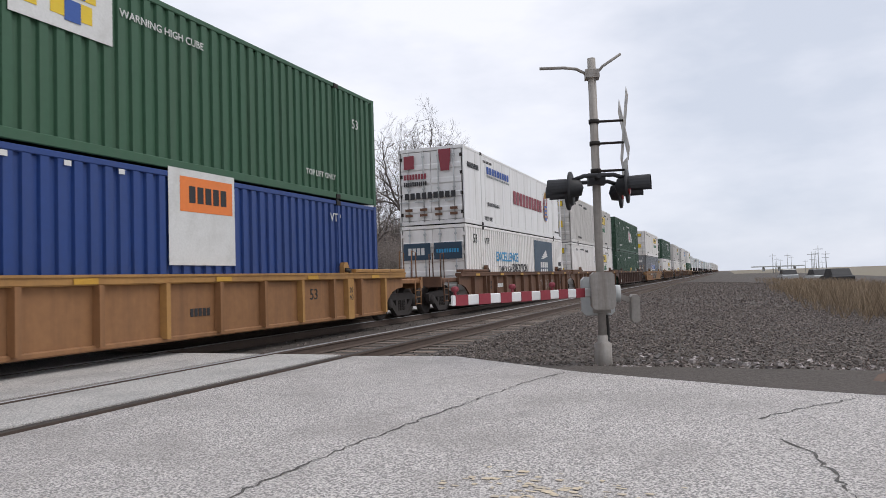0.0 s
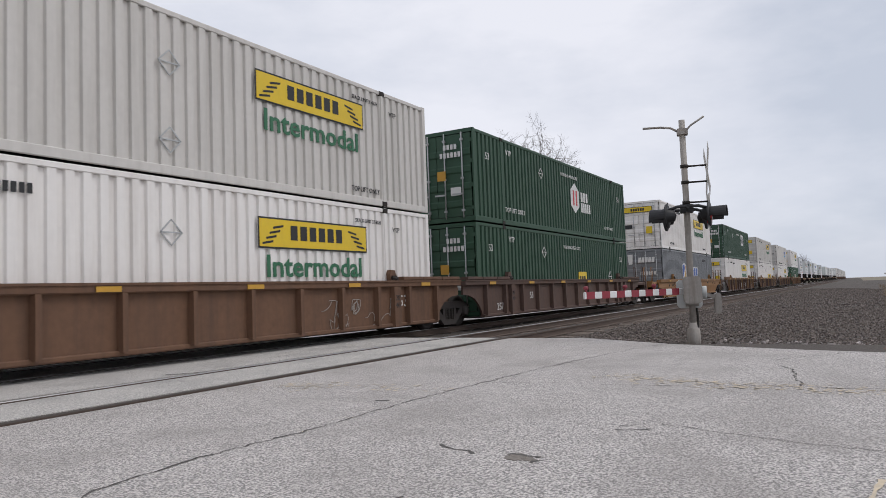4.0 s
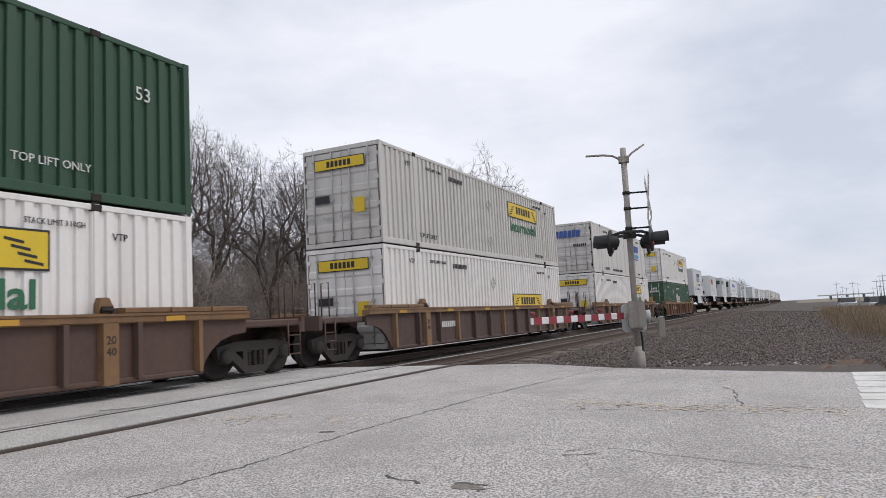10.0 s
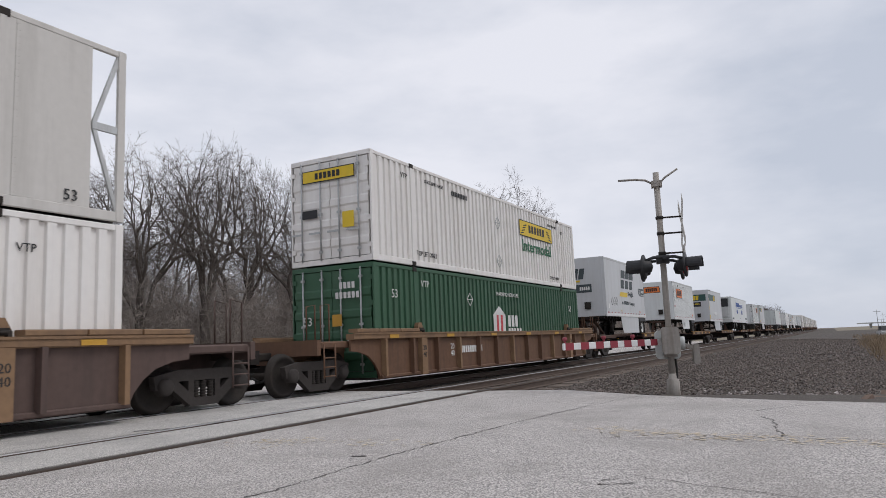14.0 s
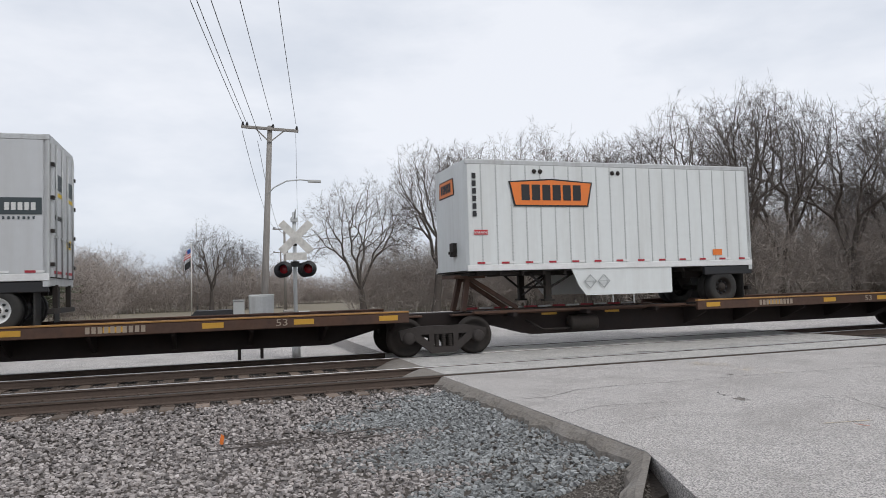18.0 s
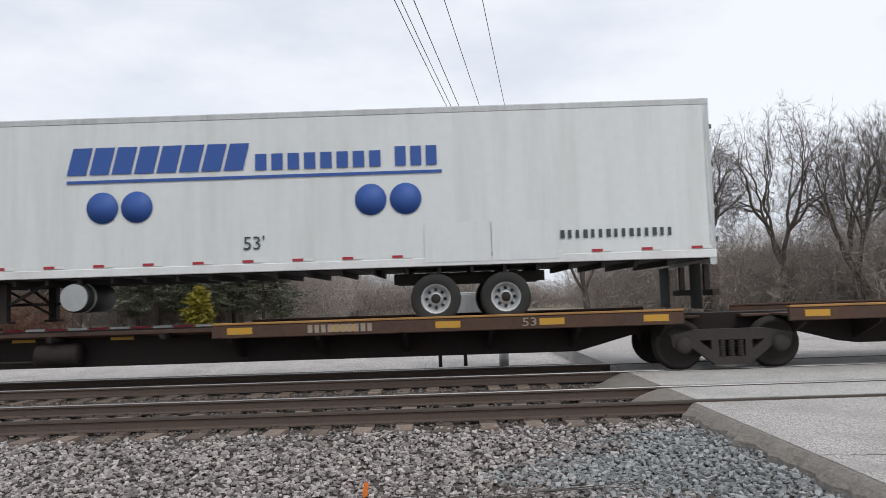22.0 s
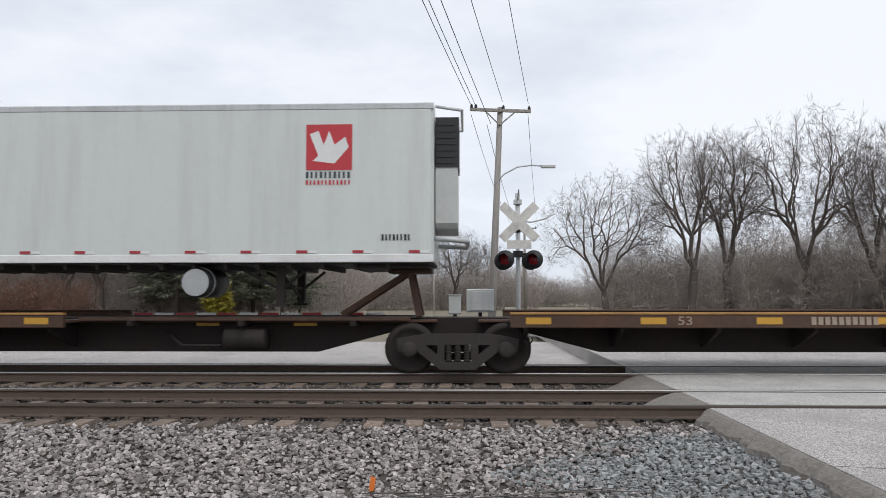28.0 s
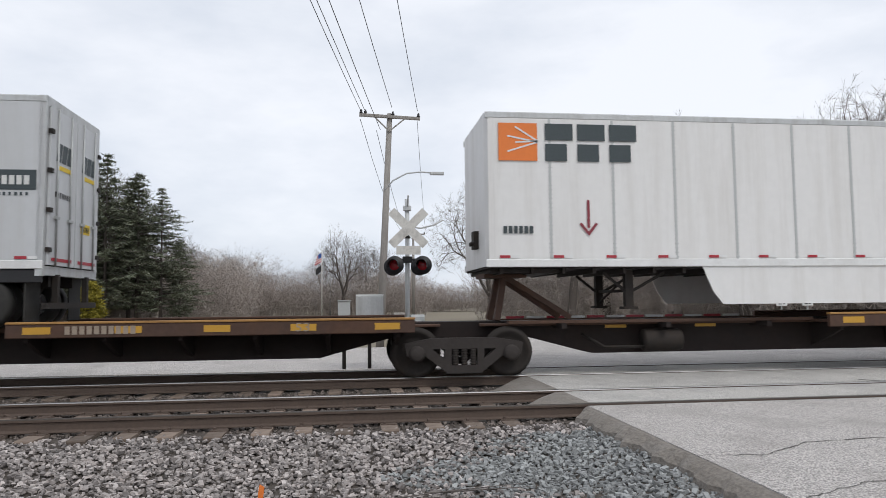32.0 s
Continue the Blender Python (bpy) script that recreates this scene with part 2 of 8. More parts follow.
M_GLOWRED = mat("lit_red_lamp", (1.0, 0.05, 0.04), 0.2, vary=0.0, bump=0, emit=3.0)
M_LGREY = mat("light_grey_cabinet", (0.5, 0.51, 0.5), 0.55, vary=0.08, grain=14, dirt=(0.33, 0.32, 0.3), dirt_amount=0.4)


# ---------------------------------------------------------------- mesh building
class Shape:
    """Collects faces of one mesh."""

    def __init__(self):
        self.v, self.f, self.s = [], [], []

    def add(self, verts, faces, smooth=False):
        k = len(self.v)
        self.v += [tuple(p) for p in verts]
        for f in faces:
            self.f.append(tuple(i + k for i in f))
            self.s.append(smooth)
        return self

    def box(self, x0, y0, z0, x1, y1, z1):
        v = [(x, y, z) for z in (z0, z1) for y in (y0, y1) for x in (x0, x1)]
        return self.add(v, [(0, 2, 3, 1), (4, 5, 7, 6), (0, 1, 5, 4), (2, 6, 7, 3), (0, 4, 6, 2), (1, 3, 7, 5)])

    def bevel_box(self, x0, y0, z0, x1, y1, z1, c=0.01):
        """A box with its long edges cut off."""
        prof = [(y0 + c, z0), (y1 - c, z0), (y1, z0 + c), (y1, z1 - c), (y1 - c, z1), (y0 + c, z1), (y0, z1 - c), (y0, z0 + c)]
        return self.prism_x(prof, x0, x1)

    def prism_x(self, prof, x0, x1):
        n = len(prof)
        v = [(x0, a, b) for a, b in prof] + [(x1, a, b) for a, b in prof]
        f = [(i, (i + 1) % n, n + (i + 1) % n, n + i) for i in range(n)]
        return self.add(v, f + [tuple(reversed(range(n))), tuple(range(n, 2 * n))])

    def prism_y(self, prof, y0, y1):
        n = len(prof)
        v = [(a, y0, b) for a, b in prof] + [(a, y1, b) for a, b in prof]
        f = [(i, n + i, n + (i + 1) % n, (i + 1) % n) for i in range(n)]
        return self.add(v, f + [tuple(range(n)), tuple(reversed(range(n, 2 * n)))])

    def prism_z(self, prof, z0, z1):
        n = len(prof)
        v = [(a, b, z0) for a, b in prof] + [(a, b, z1) for a, b in prof]
        f = [(i, (i + 1) % n, n + (i + 1) % n, n + i) for i in range(n)]
        return self.add(v, f + [tuple(reversed(range(n))), tuple(range(n, 2 * n))])

    def tube(self, p, q, r, n=8, r2=None, caps=True):
        p, q = Vector(p), Vector(q)
        r2 = r if r2 is None else r2
        d = (q - p).normalized()
        a = d.orthogonal().normalized()
        b = d.cross(a)
        v = []
        for c, rad in ((p, r), (q, r2)):
            v += [c + (a * math.cos(t) + b * math.sin(t)) * rad for t in [2 * math.pi * i / n for i in range(n)]]
        k = len(self.v)
        self.add(v, [(i, (i + 1) % n, n + (i + 1) % n, n + i) for i in range(n)], True)
        if caps:
            for f in (tuple(reversed(range(n))), tuple(range(n, 2 * n))):
                self.f.append(tuple(i + k for i in f))
                self.s.append(False)
        return self

    def path(self, pts, r, n=6):
        """A bent round bar through a few points."""
        pts = [Vector(p) for p in pts]
        side = (pts[1] - pts[0]).orthogonal().normalized()
        v = []
        for i, p in enumerate(pts):
            d = (pts[min(i + 1, len(pts) - 1)] - pts[max(i - 1, 0)]).normalized()
            side = (side - d * side.dot(d)).normalized()
            b = d.cross(side)
            v += [p + (side * math.cos(t) + b * math.sin(t)) * r for t in [2 * math.pi * k / n for k in range(n)]]
        f = [(j * n + i, j * n + (i + 1) % n, (j + 1) * n + (i + 1) % n, (j + 1) * n + i) for j in range(len(pts) - 1) for i in range(n)]
        m = (len(pts) - 1) * n
        self.add(v, f, True)
        k = len(self.v) - len(v)
        for g in (tuple(reversed(range(n))), tuple(range(m, m + n))):
            self.f.append(tuple(i + k for i in g))
            self.s.append(False)
        return self

    def beam(self, p, q, w, h):
        """A square bar from p to q."""
        p, q = Vector(p), Vector(q)
        d = (q - p).normalized()
        up = Vector((0, 0, 1)) if abs(d.z) < 0.95 else Vector((1, 0, 0))
        a = d.cross(up).normalized() * (w / 2)
        b = a.cross(d).normalized() * (h / 2)
        v = [c + s * a + t * b for c in (p, q) for s, t in ((-1, -1), (1, -1), (1, 1), (-1, 1))]
        return self.add(v, [(0, 1, 5, 4), (1, 2, 6, 5), (2, 3, 7, 6), (3, 0, 4, 7), (3, 2, 1, 0), (4, 5, 6, 7)])

    def lathe(self, prof, axis="y", n=20, at=(0, 0, 0)):
        """Turns a profile of (along, radius) round an axis."""
        v = []
        for a, r in prof:
            for i in range(n):
                t = 2 * math.pi * i / n
                c, s = r * math.cos(t), r * math.sin(t)
                v.append({"y": (at[0] + c, at[1] + a, at[2] + s), "z": (at[0] + c, at[1] + s, at[2] + a), "x": (at[0] + a, at[1] + c, at[2] + s)}[axis])
        f = [(j * n + i, j * n + (i + 1) % n, (j + 1) * n + (i + 1) % n, (j + 1) * n + i) for j in range(len(prof) - 1) for i in range(n)]
        return self.add(v, f, True)

    def mesh(self, name):
        m = bpy.data.meshes.new(name)
        m.from_pydata(self.v, [], self.f)
        m.polygons.foreach_set("use_smooth", self.s)
        m.validate()
        m.update()
        bm = bmesh.new()
        bm.from_mesh(m)
        bmesh.ops.recalc_face_normals(bm, faces=bm.faces)
        bm.to_mesh(m)
        bm.free()
        return m


def part(name, shape, material, parent=None, label="", at=None):
    """Links a shape (or a mesh) as one object under a thing or a part. Its material sits on the object, so that meshes can be shared."""
    me = shape if isinstance(shape, bpy.types.Mesh) else shape.mesh(name)
    if not me.materials:
        me.materials.append(None)
    ob = new(name, me)
    ob.material_slots[0].link = "OBJECT"
    ob.material_slots[0].material = material
    if parent is not None:
        ob.parent = parent
    if at is not None:
        ob.matrix_basis = at
    if label:
        ob["label"] = label
    return ob


def thing(name, label, category, group="", kind="", at=None):
    ob = new(name)
    ob.empty_display_size = 0.3
    if at is not None:
        ob.matrix_basis = at
    return tagged(ob, label, category, group, kind)


def solid(name, shape, material, label, category="", group="", kind="", at=None):
    return tagged(part(name, shape, material, None, "", at), label, category, group, kind)


CACHE = {}


def cached(key, make):
    if key not in CACHE:
        CACHE[key] = make().mesh(str(key[0] if isinstance(key, tuple) else key))
    return CACHE[key]


def words(text, height, spread=1.0, slant=0.0, bold=0.0, width=None):
    """A flat mesh of lettering in the built-in font, cap height given, lying in x and z, centred on x, seen from -y."""
    key = ("words", text, round(height, 3), spread, slant, bold, width)
    if key in CACHE:
        return CACHE[key]
    cu = bpy.data.curves.new("lettering", "FONT")
    cu.body, cu.align_x, cu.size, cu.shear, cu.offset = text, "CENTER", height / 0.69, slant, bold
    cu.extrude = 0.004
    cu.resolution_u = 2
    ob = bpy.data.objects.new("lettering", cu)
    me = bpy.data.meshes.new_from_object(ob)
    if width:
        xs = [v.co.x for v in me.vertices]
        spread = width / (max(xs) - min(xs))
    for v in me.vertices:
        x, y, z = v.co
        v.co = (x * spread, -z, y)
    me.update()
    me.materials.clear()
    bpy.data.objects.remove(ob)
    CACHE[key] = me
    return me


def blocks(count, w, h, gap=0.25, lean=0.0):
    """Plain bars that stand for lettering: count bars in a row, w wide in all, h high, seen from -y."""
    return (count, round(w, 3), round(h, 3), gap, lean)


def plate(w, h, cut=0.0, y0=-0.004):
    s = Shape()
    if cut:
        return s.prism_y([(-w / 2 + cut, 0), (w / 2 - cut, 0), (w / 2, h), (-w / 2, h)], y0, 0.0)
    return s.box(-w / 2, y0, 0, w / 2, 0, h)


def decal(name, shape, material, parent, x, y, z, label="", rz=0.0, ry=0.0):
    if not isinstance(shape, tuple):
        return part(name, shape, material, parent, label, pose(x, y, z, 0, ry, rz))
    count, w, h, gap, lean = shape
    p = w / count
    b = p * (1 - gap)
    if h < 0.13 or count > 11:
        # fine print: one strip, notched between its strokes
        s = Shape()
        for i in range(count):
            a = -w / 2 + i * p
            b = p * (1 - gap) * (0.62 if i % 3 else 0.8)
            s.prism_y([(a, 0), (a + b, 0), (a + b + lean * h, h), (a + lean * h, h)], -0.004, 0.0)
        return part("fine_print", s, material, parent, label, pose(x, y, z, 0, ry, rz))
    base = pose(x, y, z, 0, ry, rz)
    if h > 0.4 and b > 0.3 and count < 5:
        # large emblem strokes: a row of low and a row of high slanted blocks
        for k, (lo, hi, cut) in enumerate(((0.0, 0.46 * h, 0.78), (0.56 * h, h, 1.0))):
            me = cached(("split_bar", k, round(b, 3), h, lean), lambda: Shape().prism_y([(lean * lo, lo), (b * cut + lean * lo, lo), (b * cut + lean * hi, hi), (lean * hi, hi)], -0.004, 0.0))
            for i in range(count):
                last = part(name.replace("bars", "bar"), me, material, parent, label, base @ pose(-w / 2 + i * p, 0, 0))
        return last
    me = cached(("bar", round(b, 3), h, lean), lambda: Shape().prism_y([(0, 0), (b, 0), (b + lean * h, h), (lean * h, h)], -0.004, 0.0))
    for i in range(count):
        last = part(name.replace("bars", "bar"), me, material, parent, label, base @ pose(-w / 2 + i * p, 0, 0))
    return last


TRAIN = []          # things that ride on the train, with their place along it


# ---------------------------------------------------------------- train: its progress along the track
# seconds, metres gone by
GONE = (
    (0, -124.58), (0.5, -118.59), (1, -112.62), (1.5, -106.68), (2, -100.96), (2.5, -95.37), (3, -89.51), (3.5, -83.41),
    (4, -77.31), (4.5, -71.61), (5, -65.77), (5.5, -59.81), (6, -53.75), (6.5, -47.62), (7, -41.40), (7.5, -35.21),
    (8, -29.15), (8.5, -23.36), (9, -17.67), (9.5, -11.62), (10, -5.45), (10.5, 0.60), (11, 6.68), (11.5, 12.66),
    (12, 18.6), (12.5, 24.85), (13, 31.08), (13.5, 37.10), (14, 42.83), (14.5, 48.76), (15, 54.90), (15.5, 61.18),
    (16, 67.52), (16.5, 73.89), (17, 80.24), (17.5, 86.79), (18, 93.18), (18.5, 99.49), (19, 105.83), (19.5, 112.14),
    (20, 118.44), (20.5, 124.74), (21, 131.04), (21.5, 137.29), (22, 143.50), (22.5, 149.64), (23, 155.68), (23.5, 161.83),
    (24, 168.10), (24.5, 174.48), (25, 181.02), (25.5, 187.74), (26, 194.34), (26.5, 200.87), (27, 207.36), (27.5, 213.85),
    (28, 220.39), (28.5, 226.89), (29, 233.40), (29.5, 239.95), (30, 246.46), (30.5, 252.84), (31, 259.11), (31.5, 265.21),
    (32, 271.32),
)


def ride(ob, u, z=0.0, rz=0.0, y=0.0):
    """Sets a thing on the train at the place u along it."""
    ob.matrix_basis = pose(u, y, z, 0, 0, rz)
    TRAIN.append((ob, u, y, z, rz))
    return ob


# ---------------------------------------------------------------- train: running gear
R_WHEEL = 0.457


def side_frame_shape():
    """A cast side frame of a three-piece bogie, with its two windows and the spring opening."""
    s = Shape()
    t0, t1 = -0.07, 0.07
    bars = [((-1.1, 0.53), (-0.6, 0.62), 0.24), ((-0.62, 0.64), (0.62, 0.64), 0.2), ((0.6, 0.62), (1.1, 0.53), 0.24),
            ((-0.78, 0.56), (-0.3, 0.19), 0.18), ((-0.34, 0.16), (0.34, 0.16), 0.15), ((0.3, 0.19), (0.78, 0.56), 0.18),
            ((-0.31, 0.2), (-0.31, 0.6), 0.13), ((0.31, 0.2), (0.31, 0.6), 0.13)]
    for (a, b), (c, d), w in bars:
        dx, dz = c - a, d - b
        n = math.hypot(dx, dz)
        ex, ez = -dz / n * w / 2, dx / n * w / 2
        s.prism_y([(a + ex, b + ez), (c + ex, d + ez), (c - ex, d - ez), (a - ex, b - ez)], t0, t1)
    for x in (-0.89, 0.89):
        s.lathe([(-0.16, 0.0), (-0.16, 0.1), (-0.13, 0.15), (0.06, 0.15)], "y", 14, (x, 0, R_WHEEL))
    return s


def spring_shape():
    return Shape().lathe([(0.0, 0.0)] + [(0.05 * j + d, r) for j in range(6) for d, r in ((0.0, 0.05), (0.025, 0.07), (0.045, 0.05))] + [(0.3, 0.0)], "z", 10)


AXLES = []


def bogie(parent, x, name="bogie"):
    b = part(name, cached("bogie_bolster", lambda: Shape().bevel_box(-0.2, -0.95, 0.4, 0.2, 0.95, 0.62, 0.04).box(-0.3, -0.4, 0.6, 0.3, 0.4, 0.72)), M_TRUCK, parent, "grimy cast steel bogie", pose(x, 0, 0))
    for y in (-1.0, 1.0):
        part("side_frame", cached("side_frame", side_frame_shape), M_CAST, b, "", pose(0, y, 0, 0, 0, 0 if y < 0 else 180))
        for k in (-0.17, 0.0, 0.17) if y < 0 else ():
            part("coil_spring", cached("coil_spring", spring_shape), M_WHEEL, b, "", pose(k, y - 0.02, 0.235))
    for dx in (-0.89, 0.89):
        axle = part("wheelset", cached("wheelset", lambda: axle_shape()), M_WHEEL, b, "", pose(dx, 0, R_WHEEL))
        AXLES.append((axle, dx))
    return b


def axle_shape():
    s = Shape().tube((0, -0.9, 0), (0, 0.9, 0), 0.075, 12)
    for y, k in ((-0.78, 1), (0.78, -1)):
        prof = [(k * a, r) for a, r in [(-0.065, 0.0), (-0.065, 0.09), (-0.02, 0.13), (-0.012, 0.33), (-0.065, 0.37), (-0.065, R_WHEEL - 0.006), (0.03, R_WHEEL), (0.035, R_WHEEL + 0.028), (0.065, R_WHEEL + 0.026), (0.065, 0.36), (0.03, 0.3), (0.03, 0.0)]]
        s.lathe(prof, "y", 26, (0, y, 0))
    return s


def coupler(parent, x, way):
    s = Shape().bevel_box(min(0, 0.95 * way), -0.09, 0.78, max(0, 0.95 * way), 0.09, 0.96, 0.03)
    s.prism_z([(0.85 * way, -0.2), (1.05 * way, -0.14), (1.1 * way, 0.05), (1.0 * way, 0.2), (0.85 * way, 0.16)], 0.72, 1.02)
    part("coupler", s, M_TRUCK, parent, "", pose(x, 0, 0))
    pts = [(0.5 * way, -0.35, 0.75), (0.75 * way, -0.4, 0.42), (1.0 * way, -0.36, 0.33), (1.2 * way, -0.3, 0.45)]
    part("air_hose", Shape().path(pts, 0.028, 6), M_RUBBER, parent, "", pose(x, 0, 0))


# ---------------------------------------------------------------- train: well cars
def folded(v):
    """Below its fold the smooth side leans in under the wagon."""
    x, y, z = v
    return x, y + max(0.0, 0.82 - z) * 0.2, z


def cut_at(ring, z, above):
    """The part of a ring of (x, z) that lies above or below a level."""
    out = []
    for (a, b), (c, d) in zip(ring, ring[1:] + ring[:1]):
        if (b >= z) == above:
            out.append((a, b))
        if (b >= z) != (d >= z):
            out.append((a + (c - a) * (z - b) / (d - b), z))
    return out


def well_side_shape(smooth_side):
    """One long side of the well: sheet with a tapered end, between top chord and bottom sill."""
    s = Shape()
    if smooth_side:
        s.prism_y([(-9.9, 1.12), (-9.9, 0.82), (9.9, 0.82), (9.9, 1.12)], -0.04, 0.04)
        s.prism_y([(-9.9, 0.82), (-9.2, 0.74), (-8.4, 0.2), (8.4, 0.2), (9.2, 0.74), (9.9, 0.82)], -0.04, 0.04)
        s.v = [folded(v) for v in s.v]
    else:
        half = [(8.12, 0.28), (8.2, 0.44), (8.36, 0.62), (8.6, 0.79), (8.95, 0.89), (9.3, 0.92), (9.3, 1.18)]
        s.prism_y([(-x, z) for x, z in reversed(half)] + half, -0.03, 0.03)
    return s


def well_car(u, half, paint, label, ribs=True, both=True, first=True, joint=9.5, chord=None, group="well cars of the train", marks=(), tags=True):
    """A container well car, coupled at both ends, or sharing its bogie with the next well."""
    car = thing("well_car", label, "railway wagon", group)
    chord = chord or paint
    inner = cached("well_floor", lambda: Shape().box(-8.2, -1.38, 0.2, 8.2, 1.38, 0.245))
    part("well_floor", inner, M_TRUCK, car)
    for y, turn in ((-1.42, 0), (1.42, 180)):
        side = part("well_side", cached(("well_side", ribs), lambda: well_side_shape(not ribs)), paint, car, "", pose(0, y, 0, 0, 0, turn))
        top, reach = (1.18, 9.3) if ribs else (1.12, 9.9)
        part("top_chord", cached(("top_chord", ribs), lambda: Shape().bevel_box(-reach, -0.13, top, reach, 0.1, top + 0.14, 0.02).box(-reach, -0.15, top + 0.12, reach, -0.1, top + 0.16)), chord, car, "", pose(0, y, 0, 0, 0, turn))
        part("bottom_sill", cached(("bottom_sill", ribs), lambda: Shape().bevel_box(-8.1, -0.08, 0.22, 8.1, 0.06, 0.31, 0.02)), paint, car, "", pose(0, y, 0, 0, 0, turn))
        if ribs:
            rib = cached("rib", lambda: Shape().prism_z([(-0.06, 0), (-0.045, -0.13), (0.045, -0.13), (0.06, 0)], 0.28, 1.19))
            for i in range(13):
                x = -7.98 + 1.33 * i
                part("rib", rib, chord if i % 3 == 0 else paint, side, "", pose(x, -0.03, 0))
        if tags:
            for x in (-7.6, -4.6, -1.6, 1.4, 4.4, 7.4) if turn == 0 else ():
                part("reflector_strip", cached("reflector_strip", lambda: plate(0.42, 0.085)), M_YTAPE, car, "", pose(x, y - 0.152 if turn == 0 else y + 0.152, top + 0.02, 0, 0, turn))
    guide = cached("guide", lambda: Shape().prism_y([(-0.14, 0), (0.14, 0), (0.14, 0.14), (0.05, 0.3), (-0.1, 0.3), (-0.14, 0.2)], -0.06, 0.06))
    for x in (-6.1, 6.1):
        for y in (-1.4, 1.4):
            part("container_guide", guide, chord, car, "", pose(x, y, 1.3))
        part("guide_latch", cached("guide_latch", lambda: Shape().box(-0.1, -0.1, 0.06, 0.1, -0.06, 0.16).tube((-0.12, -0.09, 0.1), (0.12, -0.09, 0.1), 0.03, 8).box(0.06, -0.12, 0.0, 0.12, -0.06, 0.1)), M_TRUCK, car, "", pose(x, -1.4, 1.3))
        if ribs:
            post = part("guide_post", cached("guide_post", lambda: Shape().prism_z([(-0.17, 0.0), (-0.14, -0.15), (0.14, -0.15), (0.17, 0.0)], 0.22, 1.19)), chord, car, "", pose(x, -1.42, 0))
            if tags:
                decal("stencil", words("20", 0.13), M_INK, post, 0, -0.152, 0.86)
                decal("stencil", words("40", 0.13), M_INK, post, 0, -0.152, 0.68)
            for k in range(3):
                part("walkway_plate", cached("walkway_plate", lambda: Shape().bevel_box(-0.46, -0.16, 0.0, 0.46, 0.1, 0.09, 0.015)), chord, car, "", pose(x + (0.72 + 0.96 * k) * (1 if x > 0 else -1), -1.42, 1.345))
    for way in ([-1] if first else []) + ([1] if both else []):
        end = Shape()
        L = half - 0.55
        end.bevel_box(*((-L, -1.35, 1.0, -8.4, 1.35, 1.16) if way < 0 else (8.4, -1.35, 1.0, L, 1.35, 1.16)), 0.03)
        a, b = (-L, -8.0) if way < 0 else (8.0, L)
        end.box(a, -0.35, 0.68, b, 0.35, 1.0)
        end.box(*((-L, -1.4, 0.86, -L + 0.12, 1.4, 1.2) if way < 0 else (L - 0.12, -1.4, 0.86, L, 1.4, 1.2)))
        part("end_platform", end, paint, car)
        rail = Shape()
        for y in (-1.3, -0.9):
            rail.path([((half - 0.8) * way, y, 1.15), ((half - 0.8) * way, y, 1.95), ((half - 1.1) * way, y, 2.0), ((half - 1.1) * way, y, 1.15)], 0.018, 6)
        for i in range(3):
            rail.tube(((half - 0.75) * way, -1.42, 0.4 + 0.2 * i), ((half - 1.15) * way, -1.42, 0.4 + 0.2 * i), 0.015, 6)
        rail.tube(((half - 0.75) * way, -1.42, 0.36), ((half - 0.75) * way, -1.42, 1.1), 0.02, 6)
        rail.tube(((half - 1.15) * way, -1.42, 0.36), ((half - 1.15) * way, -1.42, 1.1), 0.02, 6)
        part("hand_rail", rail, paint, car)
        bogie(car, 10.0 * way)
        coupler(car, (half - 0.9) * way, way)
    if not both:
        bogie(car, joint)
        part("articulation", Shape().bevel_box(8.2, -0.5, 0.66, joint + 0.9, 0.5, 1.05, 0.05), paint, car)
    for text, x, z, h, m in marks:
        decal("stencil" if text[0] != "#" else "number_bars", words(text, h) if text[0] != "#" else blocks(int(text[1:]), h * 0.75 * int(text[1:]), h), m, car, x, -1.455 if ribs else -1.47, z)
    ride(car, u)
    return car


